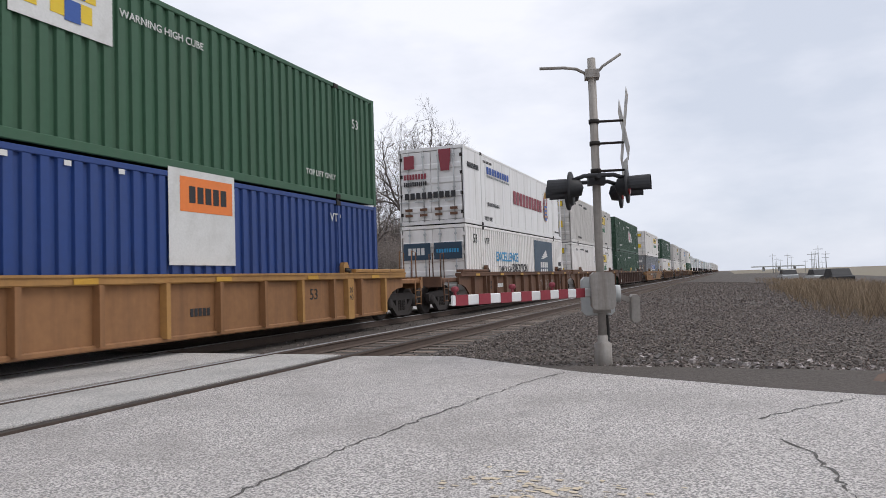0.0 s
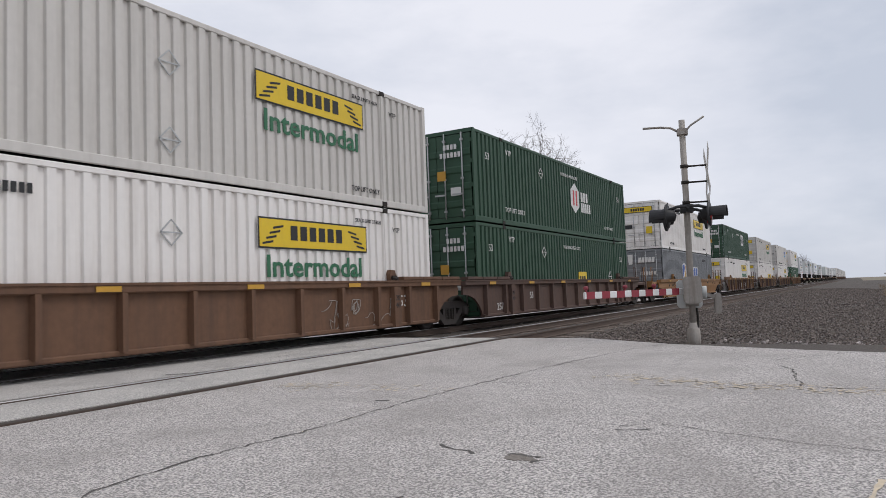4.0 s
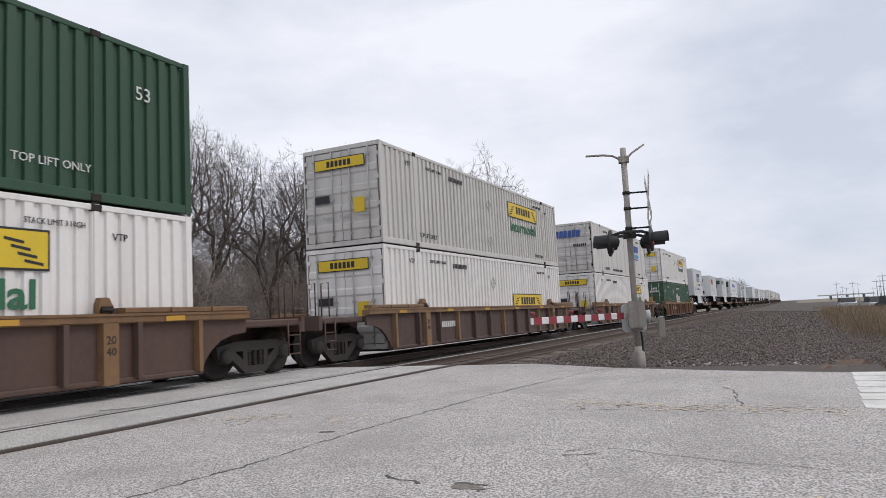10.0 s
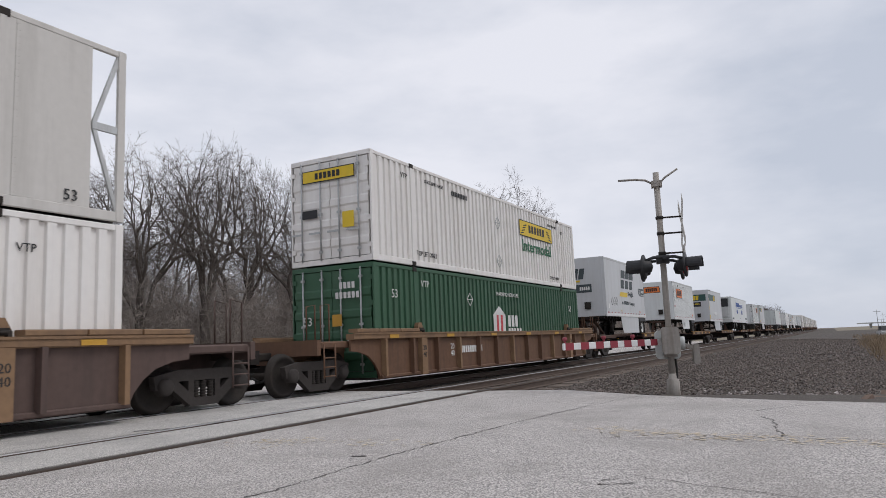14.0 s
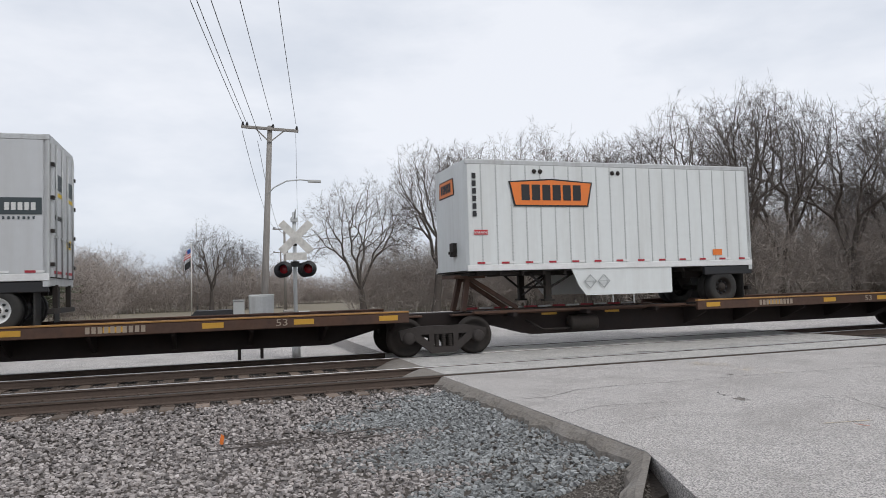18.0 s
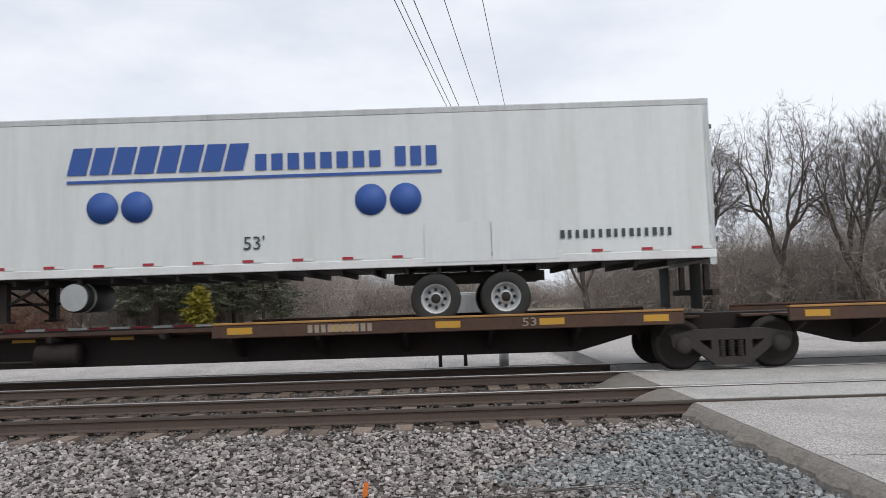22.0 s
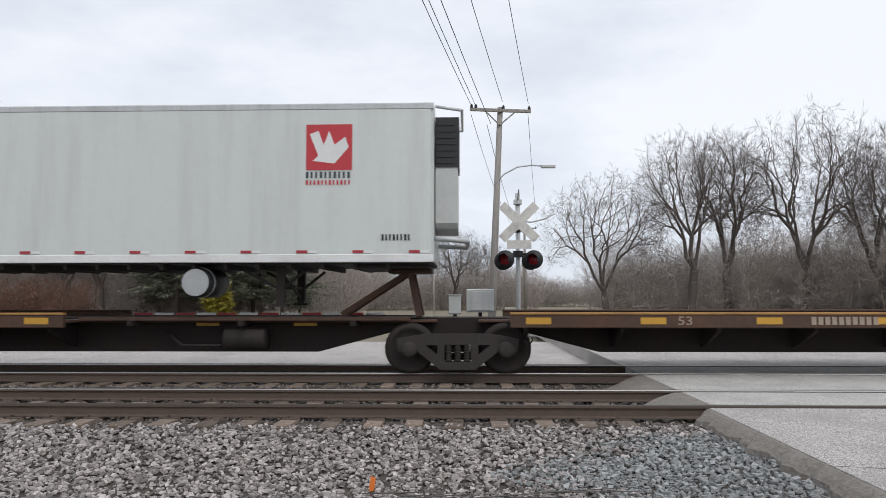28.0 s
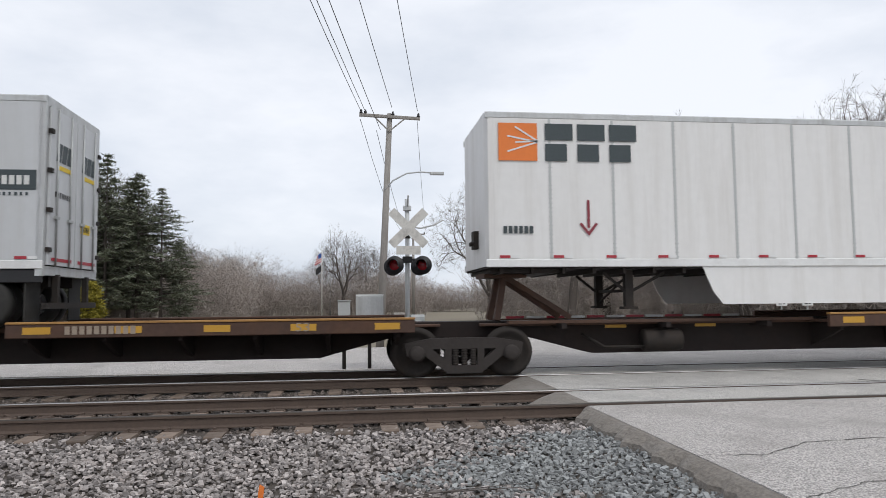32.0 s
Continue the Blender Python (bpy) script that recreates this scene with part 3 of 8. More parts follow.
def graffiti(car, x, z, w, h, material, seed, y=-1.452, fill=None):
    """Sprayed tags on a wagon's side: hurried crossing strokes and a few filled swelling shapes, with no letters in them."""
    r = random.Random(seed)
    n = max(2, int(w / (h * 0.8)))
    for i in range(n):
        cx = x - w / 2 + w * (i + 0.5) / n
        hw = w / n * 0.5
        lean = r.uniform(-0.1, 0.35)
        if fill:
            ring = []
            for j in range(11):
                a = 6.283 * (j + r.uniform(-0.25, 0.25)) / 11
                q = r.uniform(0.72, 1.2)
                dz = min(0.5, max(-0.5, math.sin(a) * q * 0.56)) * h
                ring.append((cx + max(-1.0, min(1.0, math.cos(a) * q * 1.15)) * hw + lean * dz, z + h / 2 + dz))
            for above in (True, False):
                f = Shape().prism_y(cut_at(ring, 0.82, above), -0.003, 0)
                f.v = [folded(v) for v in f.v]
                decal("graffiti_fill", f, fill, car, 0, y - 0.001 * i, 0)
            f = Shape().path([(a, 0, d) for a, d in ring + ring[:1]], 0.018, 4)
            f.v = [folded((a, b * 0.2, d)) for a, b, d in f.v]
            decal("graffiti_outline", f, material, car, 0, y - 0.014 - 0.001 * i, 0)
        px, pz = cx - 0.8 * hw, z + r.uniform(0.2, 0.8) * h
        a, turn = r.uniform(-1.2, 1.2), r.choice((-0.8, 0.8))
        pts = []
        for j in range(9 if fill else 26):
            pts.append((px + lean * (pz - z - h / 2), 0, pz))
            if r.random() < 0.3:
                turn = -turn * r.uniform(0.6, 1.3)
                a += r.choice((0.0, 1.9, -1.9))
            a += turn + r.uniform(-0.35, 0.35)
            px = min(cx + hw, max(cx - hw, px + math.cos(a) * h * 0.15 + 0.03 * hw))
            pz = min(z + h, max(z, pz + math.sin(a) * h * 0.2))
        s = Shape().path(pts, r.uniform(0.009, 0.016), 4)
        s.v = [folded((a, b * 0.2, d)) if fill else (a, b * 0.2, d) for a, b, d in s.v]
        decal("graffiti_tag", s, material, car, 0, y - 0.012 - 0.001 * i, 0)


# ---------------------------------------------------------------- train: containers
def corrugated(length, z0, z1, pitch=0.28, depth=0.05):
    """A trapezoidal corrugated sheet along x, its crests at y = 0."""
    xs = []
    n = max(1, round(length / pitch))
    p = length / n
    for i in range(n):
        x = -length / 2 + i * p
        xs += [(x, 0), (x + 0.5 * p, 0), (x + 0.57 * p, depth), (x + 0.93 * p, depth)]
    xs.append((length / 2, 0))
    s = Shape()
    v = [(x, y, z) for z in (z0, z1) for x, y in xs]
    k = len(xs)
    s.add(v, [(i, i + 1, k + i + 1, k + i) for i in range(k - 1)])
    return s


def riveted(length, z0, z1, seam=1.22):
    s = Shape().box(-length / 2, 0.0, z0, length / 2, 0.02, z1)
    n = round(length / seam)
    for i in range(1, n):
        x = -length / 2 + i * length / n
        s.box(x - 0.03, -0.008, z0, x + 0.03, 0.0, z1)
        k = int((z1 - z0) / 0.1)
        for j in range(k):
            z = z0 + 0.05 + j * 0.1
            for e in (x - 0.018, x + 0.018):
                s.add([(e - 0.009, -0.008, z), (e, -0.008, z + 0.009), (e + 0.009, -0.008, z), (e, -0.008, z - 0.009), (e, -0.017, z)], [(0, 1, 4), (1, 2, 4), (2, 3, 4), (3, 0, 4)])
    return s


def rivet_strip(z0, z1, half):
    s = Shape().box(-half, -0.007, z0, half, 0.002, z1)
    for j in range(int((z1 - z0) / 0.085)):
        z = z0 + 0.04 + j * 0.085
        for e in ((-0.018, 0.018) if half < 0.02 else (-0.03, 0.03)):
            s.add([(e - 0.011, -0.005, z), (e, -0.005, z + 0.011), (e + 0.011, -0.005, z), (e, -0.005, z - 0.011), (e, -0.018, z)], [(0, 1, 4), (1, 2, 4), (2, 3, 4), (3, 0, 4)])
    return s


CL, CW, CH = 16.15, 2.59, 2.87


def container(u, z, paint, label, style="dry", group="stacked containers", roof=None, L=CL):
    """A domestic container, doors towards the head of the train."""
    c = thing("container", label, "container", group)
    y0 = CW / 2
    zf, zt = 0.16, CH - 0.1
    for y, turn in ((-y0, 0), (y0, 180)):
        if style == "dry":
            panel = cached(("corrugated_side", L), lambda: corrugated(L - 0.3, zf, zt))
            part("side_panel", panel, paint, c, "", pose(0, y + (0.012 if turn == 0 else -0.012), 0, 0, 0, turn))
        else:
            panel = cached(("riveted_side", L), lambda: riveted(L - 0.765, zf, zt))
            part("side_panel", panel, paint, c, "", pose(-0.2325, y + (0.008 if turn == 0 else -0.008), 0, 0, 0, turn))
            if turn == 0:
                lat = Shape().beam((7.52, 0.03, 1.55), (7.95, 0.03, zt), 0.04, 0.07).beam((7.52, 0.03, 1.45), (7.95, 0.03, zf), 0.04, 0.07).box(7.48, 0.0, 1.44, 8.0, 0.05, 1.56)
                part("unit_frame", lat, M_SILVER, c, "open braced frame at the container's end", pose(0, y, 0))
        part("bottom_rail", cached(("bottom_rail", L), lambda: Shape().bevel_box(-L / 2, 0, 0, L / 2, 0.07, zf, 0.012)), paint, c, "", pose(0, y, 0, 0, 0, turn))
        part("top_rail", cached(("top_rail", L), lambda: Shape().bevel_box(-L / 2, 0, zt, L / 2, 0.06, CH, 0.012)), paint, c, "", pose(0, y, 0, 0, 0, turn))
        for x in (-L / 2 + 0.08, -6.05, 6.05, L / 2 - 0.08):
            w = 0.16 if abs(x) > 7 else 0.12
            part("post", cached(("post", w), lambda: Shape().prism_z([(-w / 2, 0.03), (-w / 2 + 0.015, -0.012), (w / 2 - 0.015, -0.012), (w / 2, 0.03)], 0.0, CH)), paint, c, "", pose(x, y, 0, 0, 0, turn))
            if abs(x) < 7:
                cast = cached("casting", lambda: Shape().bevel_box(-0.09, -0.02, -0.06, 0.09, 0.1, 0.06, 0.012))
                part("corner_casting", cast, M_TRUCK, c, "", pose(x, y, CH - 0.06, 0, 0, turn))
                if z < 1:
                    part("twist_lock", cached("twist_lock", lambda: Shape().box(-0.07, 0.01, 0, 0.07, 0.09, 0.05)), M_TRUCK, c, "", pose(x, y, CH, 0, 0, turn))
                part("corner_casting", cast, M_TRUCK, c, "", pose(x, y, 0.06, 0, 0, turn))
    part("roof", cached(("croof", L), lambda: Shape().box(-L / 2 + 0.05, -y0 + 0.05, CH - 0.03, L / 2 - 0.05, y0 - 0.05, CH - 0.012)) if style == "dry" else Shape().box(-L / 2 + 0.05, -y0 + 0.05, CH - 0.03, L / 2 - 0.62, y0 - 0.05, CH - 0.012), paint, c)
    part("floor", cached(("cfloor", L), lambda: Shape().box(-L / 2 + 0.02, -y0 + 0.06, 0.03, L / 2 - 0.02, y0 - 0.06, 0.15)), M_TRUCK, c)
    part("front_wall", cached(("cfront", L, style), lambda: Shape().box(L / 2 - 0.62, -y0 + 0.04, zf, L / 2 - 0.59, y0 - 0.04, zt) if style != "dry" else Shape().box(L / 2 - 0.06, -y0 + 0.06, zf, L / 2 - 0.03, y0 - 0.06, zt)), paint, c)
    end = -L / 2
    part("door_sill", cached(("door_sill", L), lambda: Shape().box(end, -y0, 0, end + 0.1, y0, 0.14)), paint, c)
    part("door_header", cached(("door_header", L), lambda: Shape().box(end, -y0, CH - 0.12, end + 0.1, y0, CH)), paint, c)
    for k in (-1, 1):
        def leaf():
            prof = [(0.05, 0.16), (0, 0.16)]
            for zz in (0.42, 0.95, 1.48, 2.02):
                prof += [(0, zz), (-0.03, zz + 0.05), (-0.03, zz + 0.2), (0, zz + 0.25)]
            return Shape().prism_y(prof + [(0, CH - 0.14), (0.05, CH - 0.14)], -0.6, 0.6)
        d = part("door", cached("container_door", leaf), paint, c, "", pose(end + 0.02, 0.61 * k, 0))
        for dy in (-0.32, 0.3):
            rod = cached("lock_rod", lambda: Shape().tube((0, 0, 0.1), (0, 0, CH - 0.1), 0.022, 8).box(-0.03, -0.05, 0.3, 0.02, 0.05, 0.36).box(-0.03, -0.05, 1.3, 0.02, 0.05, 1.36).box(-0.03, -0.05, 2.5, 0.02, 0.05, 2.56).box(-0.045, -0.02, 0.82, -0.02, 0.36, 0.87))
            part("lock_rod", rod, M_STEEL, d, "", pose(-0.055, dy, 0))
        for zz in (0.4, 1.1, 1.85, 2.5):
            part("hinge", cached("hinge", lambda: Shape().box(-0.02, -0.05, -0.06, 0.06, 0.05, 0.06)), M_TRUCK if style != "dry" else paint, d, "", pose(-0.01, 0.6 * k, zz))
    return ride(c, u, z)


def hunt_sign(c, x, z, w=3.5, h=0.62, tall=False):
    """Yellow haulier's sign with a dark rim and dark bars."""
    decal("sign_rim", plate(w, h), M_INK, c, x, -CW / 2 - 0.004, z)
    decal("sign_panel", plate(w - 0.07, h - 0.07), M_YELLOW, c, x, -CW / 2 - 0.009, z + 0.035)
    decal("sign_bars", blocks(6, w * 0.5, h * 0.48, 0.3), M_INK, c, x + 0.03, -CW / 2 - 0.014, z + h * 0.3)
    for k in (-1, 1):
        for i in range(4):
            s = Shape().prism_y([(k * (w * 0.3 + 0.1 * (3 - i)), h * (0.2 + 0.17 * i)), (k * (w * 0.47 - 0.1 * i), h * (0.12 + 0.17 * i)), (k * (w * 0.47 - 0.1 * i), h * (0.19 + 0.17 * i)), (k * (w * 0.3 + 0.1 * (3 - i)), h * (0.27 + 0.17 * i))], -0.004, 0)
            decal("sign_wing", s, M_INK, c, x, -CW / 2 - 0.014, z)


def end_sign(c, z, w=1.7, h=0.34):
    decal("sign_rim", plate(w, h), M_INK, c, -CL / 2 - 0.062, 0, z, rz=-90)
    decal("sign_panel", plate(w - 0.05, h - 0.05), M_YELLOW, c, -CL / 2 - 0.067, 0, z + 0.025, rz=-90)
    decal("sign_bars", blocks(6, w * 0.5, h * 0.5, 0.28), M_INK, c, -CL / 2 - 0.072, 0, z + h * 0.25, rz=-90)


def note(c, text, x, z, h, m, y=-CW / 2 - 0.004, w=None):
    decal("lettering", words(text, h, width=w), m, c, x, y, z)


def bars(c, count, x, z, h, m, y=-CW / 2 - 0.004, w=None):
    decal("lettering_bars", blocks(count, w or count * h * 0.8, h, 0.3), m, c, x, y, z)


def diamond(c, x, z, r=0.22, m=None, y=-CW / 2 - 0.006):
    s = Shape()
    for a, b in (((-r, 0), (0, r)), ((0, r), (r, 0)), ((r, 0), (0, -r)), ((0, -r), (-r, 0)), ((-r, 0), (r, 0))):
        s.beam((a[0], 0, a[1]), (b[0], 0, b[1]), 0.012, 0.022)
    decal("placard_holder", s, m or M_STEEL, c, x, y, z)


def hunt_marks(c, sign=True, diamonds=True, lower=False):
    if sign:
        hunt_sign(c, 3.5, 1.75 if not lower else 0.95)
        if not lower:
            decal("lettering", words("Intermodal", 0.42, bold=0.012, width=3.05), M_GREENINK, c, 3.5, -CW / 2 - 0.004, 1.2)
    note(c, "TOP LIFT ONLY", -5.3, 0.3, 0.14, M_INK, w=1.15)
    note(c, "STACK LIMIT 3 HIGH", -4.75, 2.46, 0.1, M_INK, w=1.1)
    note(c, "STACK LIMIT 3 HIGH", 5.35, 2.46, 0.09, M_INK, w=1.0)
    note(c, "TOP LIFT ONLY", 5.3, 0.27, 0.12, M_INK, w=1.1)
    bars(c, 10, -3.1, 2.36, 0.15, M_INK, w=1.1)
    note(c, "VTP", 6.5, 2.3, 0.12, M_INK)
    note(c, "VTP", -6.45, 2.4, 0.14, M_INK)
    if diamonds:
        diamond(c, -0.25, 1.94)
        diamond(c, -0.25, 0.6)
    end_sign(c, 2.2)
    decal("warning_label", plate(0.36, 0.42), M_YELLOW, c, -CL / 2 - 0.062, -0.62, 0.9, rz=-90)
    decal("data_plate", plate(0.5, 0.22), M_INK, c, -CL / 2 - 0.062, 0.62, 1.25, rz=-90)


def green_marks(c, box=True, word="WARNING HIGH CUBE"):
    note(c, "53", -7.1, 2.0, 0.22, M_WHITEINK)
    note(c, "VTP", -5.5, 2.35, 0.18, M_WHITEINK)
    note(c, "TOP LIFT ONLY", -5.1, 0.42, 0.16, M_WHITEINK)
    note(c, word, 0.3, 2.3, 0.13, M_WHITEINK)
    note(c, "53", 7.0, 1.9, 0.24, M_WHITEINK)
    note(c, "TOP LIFT ONLY", 5.3, 0.45, 0.13, M_WHITEINK)
    diamond(c, -2.7, 2.1, 0.2, M_WHITEINK)
    note_end(c, "53", 0.75, 1.35, 0.22)
    bars_end(c, 4, -0.55, 2.25, 0.16)
    bars_end(c, 6, -0.55, 2.0, 0.16)
    decal("data_plate", plate(0.36, 0.26), M_WHITEINK, c, -CL / 2 - 0.062, -0.7, 0.8, rz=-90)
    decal("data_plate", plate(0.2, 0.16), M_WHITEINK, c, -CL / 2 - 0.062, 0.5, 0.8, rz=-90)
    decal("data_plate", plate(0.3, 0.3), M_YTAPE, c, -CL / 2 - 0.062, -0.2, 1.3, rz=-90)


def note_end(c, text, y, z, h, m=None):
    decal("lettering", words(text, h), m or M_WHITEINK, c, -CL / 2 - 0.064, y, z, rz=-90)


def bars_end(c, count, y, z, h, m=None, w=None):
    decal("lettering_bars", blocks(count, w or count * h * 0.8, h, 0.3), m or M_WHITEINK, c, -CL / 2 - 0.064, y, z, rz=-90)


def logo_box(c, x, z, w, h, rim, face, bar, nbars=3):
    decal("logo_panel", plate(w, h), face, c, x, -CW / 2 - 0.006, z)
    decal("logo_bars", blocks(nbars, w * 0.8, h * 0.6, 0.3), bar, c, x, -CW / 2 - 0.012, z + h * 0.2)


# ---------------------------------------------------------------- train: trailers
DECK = 1.0


def road_wheel(parent, x, y, way, rim):
    w = part("wheel", cached("tyre", lambda: Shape().lathe([(-0.13, 0.27), (-0.14, 0.31), (-0.14, 0.42), (-0.1, 0.46), (0.1, 0.46), (0.14, 0.42), (0.14, 0.31), (0.13, 0.27)], "y", 28)), M_RUBBER, parent, "dusty black tyre", pose(x, y, 0.46))
    s = cached("rim", lambda: Shape().lathe([(-0.13, 0.275), (-0.125, 0.25), (-0.06, 0.23), (0.0, 0.2), (-0.01, 0.13), (-0.06, 0.12), (-0.09, 0.1), (-0.09, 0.0)], "y", 24))
    part("rim", s, rim or M_SILVER, w, "painted steel rim")
    if y < -1.0:
        part("hub", cached("hub", lambda: Shape().lathe([(-0.115, 0.0), (-0.115, 0.06), (-0.1, 0.085), (-0.07, 0.1), (-0.02, 0.115)], "y", 16)), M_TRUCK, w, "dark greasy hub")
        hole = cached("hand_hole", lambda: Shape().lathe([(-0.012, 0.0), (-0.012, 0.032), (0.01, 0.032)], "y", 8))
        for i in range(8):
            a = math.pi * i / 4
            part("hand_hole", hole, M_INK, w, "", pose(0.165 * math.cos(a), -0.03, 0.165 * math.sin(a)))
    return w


def trailer(u0, u1, face, paint, label, seam=0.41, skirt=None, tandem=False, reefer=False, strips=None, tall=4.0, floor=1.05, gear=None, group="trailers on spine cars", name="semi_trailer", rim=None):
    """A road trailer between u0 and u1 along the train. face: -1 when its nose points to the head of the train, 1 when it points back."""
    L = u1 - u0
    c = thing(name, label, "trailer", group)
    h0, h1 = floor, tall
    y0 = 1.295
    f = face
    nose = f * L / 2
    for y, turn in ((-y0, 0), (y0, 180)):
        part("side_panel", cached(("trailer_side", round(L, 1), h0, h1), lambda: Shape().box(-L / 2 + 0.05, 0.0, h0 + 0.14, L / 2 - 0.05, 0.02, h1 - 0.12)), paint, c, "", pose(0, y, 0, 0, 0, turn))
        if turn == 0:
            n = round(L / seam)
            strip = cached(("rivet_seam", h0, h1, seam < 0.6), lambda: rivet_strip(h0 + 0.15, h1 - 0.13, 0.012 if seam < 0.6 else 0.022))
            for i in range(1, n):
                part("rivet_seam", strip, M_SEAM, c, "", pose(-L / 2 + i * L / n, y, 0))
        part("bottom_rail", cached(("trailer_rail", round(L, 1), h0), lambda: Shape().bevel_box(-L / 2, -0.012, h0, L / 2, 0.04, h0 + 0.15, 0.01)), M_WTAPE, c, "", pose(0, y, 0, 0, 0, turn))
        part("top_rail", cached(("trailer_top", round(L, 1), h1), lambda: Shape().bevel_box(-L / 2, -0.008, h1 - 0.13, L / 2, 0.05, h1, 0.02)), M_SILVER, c, "", pose(0, y, 0, 0, 0, turn))
        n = strips or int(L / 0.62)
        for i in range(n if turn == 0 else 0):
            x = -L / 2 + 0.35 + i * (L - 0.7) / max(1, n - 1)
            part("red_reflector", cached("red_strip", lambda: plate(0.2, 0.05)), M_RED, c, "", pose(x, y + (-0.013 if turn == 0 else 0.013), h0 + 0.17, 0, 0, turn))
            part("white_reflector", cached("white_strip", lambda: plate(0.16, 0.05)), M_WTAPE, c, "", pose(x + 0.19, y + (-0.013 if turn == 0 else 0.013), h0 + 0.17, 0, 0, turn))
    part("roof", Shape().box(-L / 2 + 0.04, -y0 + 0.03, h1 - 0.05, L / 2 - 0.04, y0 - 0.03, h1 - 0.02), paint, c)
    part("floor", Shape().box(-L / 2 + 0.03, -y0 + 0.04, h0 - 0.02, L / 2 - 0.03, y0 - 0.04, h0 + 0.08), M_TRUCK, c)
    for i in range(int(L / 0.6)):
        part("cross_member", cached(("cross_member", h0), lambda: Shape().box(-0.03, -y0 + 0.08, h0 - 0.12, 0.03, y0 - 0.08, h0 - 0.02)), M_TRUCK, c, "", pose(-L / 2 + 0.3 + i * 0.6, 0, 0))
    # nose with rounded upright corners
    prof = [(nose - f * 0.16, -y0 - 0.002), (nose - f * 0.05, -y0 + 0.03), (nose, -y0 + 0.14), (nose, y0 - 0.14), (nose - f * 0.05, y0 - 0.03), (nose - f * 0.16, y0 + 0.002)]
    part("front_wall", Shape().prism_z(prof, h0 + 0.02, h1), paint, c)
    part("apron", Shape().box(min(nose - f * 1.5, nose - f * 0.1), -1.1, h0 - 0.1, max(nose - f * 1.5, nose - f * 0.1), 1.1, h0 - 0.03), M_TRUCK, c)
    # rear frame and doors
    rear = -nose
    fr = Shape()
    for y in (-y0, y0 - 0.1):
        fr.box(min(rear, rear + f * 0.12), y, h0 - 0.12, max(rear, rear + f * 0.12), y + 0.1, h1)
    fr.box(min(rear, rear + f * 0.12), -y0, h1 - 0.16, max(rear, rear + f * 0.12), y0, h1)
    fr.box(min(rear, rear + f * 0.12), -y0, h0 - 0.1, max(rear, rear + f * 0.12), y0, h0 + 0.06)
    part("rear_frame", fr, M_SILVER, c)
    for k in (-1, 1):
        d = part("door", Shape().box(-0.02, -0.58, h0 + 0.08, 0.02, 0.58, h1 - 0.18), paint, c, "", pose(rear - f * 0.02, 0.6 * k, 0))
        for dy in (-0.3, 0.3):
            part("lock_rod", Shape().tube((-f * 0.04, dy, h0 + 0.05), (-f * 0.04, dy, h1 - 0.15), 0.018, 8).box(-0.06, dy - 0.1, h0 + 0.9, 0.06, dy + 0.1, h0 + 0.95), M_STEEL, d)
        for zz in (0.3, 1.0, 1.7, 2.4):
            part("hinge", Shape().box(-0.05, 0.55 * k - 0.06, h0 + zz, 0.05, 0.55 * k + 0.06, h0 + zz + 0.08), M_TRUCK, d)
    # running gear
    axles = [rear + f * k for k in (gear or ((0.97,) if not tandem else (2.7, 4.0)))]
    for x in axles:
        part("axle", Shape().tube((x, -1.0, 0.46), (x, 1.0, 0.46), 0.07, 10), M_TRUCK, c)
        for y, way in ((-1.12, 0), (-0.8, 0), (1.12, 180), (0.8, 180)):
            w = road_wheel(c, x, y, way, rim)
            w.matrix_basis = pose(x, y, 0.46, 0, 0, way)
    a, b = min(axles) - 0.8, max(axles) + 0.8
    for y in (-0.55, 0.55):
        sub = Shape()
        sub.box(a, y - 0.06, h0 - 0.3, b, y + 0.06, h0 - 0.1)
        for x in axles:
            sub.prism_y([(x - 0.25, h0 - 0.3), (x + 0.25, h0 - 0.3), (x + 0.1, 0.45), (x - 0.1, 0.45)], y - 0.05, y + 0.05)
        part("suspension", sub, M_TRUCK, c)
    if len(axles) == 1:
        x0_, x1_ = sorted((rear + f * 0.02, axles[0] + f * 0.62))
        part("rear_fender", Shape().bevel_box(x0_, -y0 + 0.015, h0 - 0.24, x1_, -y0 + 0.09, h0 - 0.005, 0.02), M_BLACK, c, "dark band above the rear wheel")
    for y in (-0.95, 0.95):
        part("mud_flap", Shape().box(min(rear + f * 0.28, rear + f * 0.3), y - 0.3, 0.12, max(rear + f * 0.28, rear + f * 0.3), y + 0.3, h0 - 0.1), M_RUBBER, c)
    g = Shape()
    for y in (-0.7, 0.7):
        g.box(rear - 0.05, y - 0.05, 0.42, rear + 0.05, y + 0.05, h0 - 0.08)
    g.box(rear - 0.06, -1.15, 0.36, rear + 0.06, 1.15, 0.47)
    part("rear_guard", g, M_TRUCK, c)
    lx = nose - f * (2.35 if L < 10 else 2.9)
    for y in (-0.85, 0.85):
        leg = Shape().box(lx - 0.08, y - 0.07, 0.28, lx + 0.08, y + 0.07, h0 - 0.05).beam((lx, y, 0.55), (lx - f * 0.75, y, h0 - 0.1), 0.05, 0.05).beam((lx, y, 0.55), (lx + f * 0.5, y, h0 - 0.1), 0.05, 0.05)
        leg.box(lx - 0.14, y - 0.12, 0.24, lx + 0.14, y + 0.12, 0.29)
        part("landing_leg", leg, M_TRUCK, c)
    part("leg_brace", Shape().tube((lx, -0.85, 0.6), (lx, 0.85, 0.6), 0.03, 8).tube((lx, -0.85, 0.9), (lx, 0.85, 0.35), 0.025, 8), M_TRUCK, c)
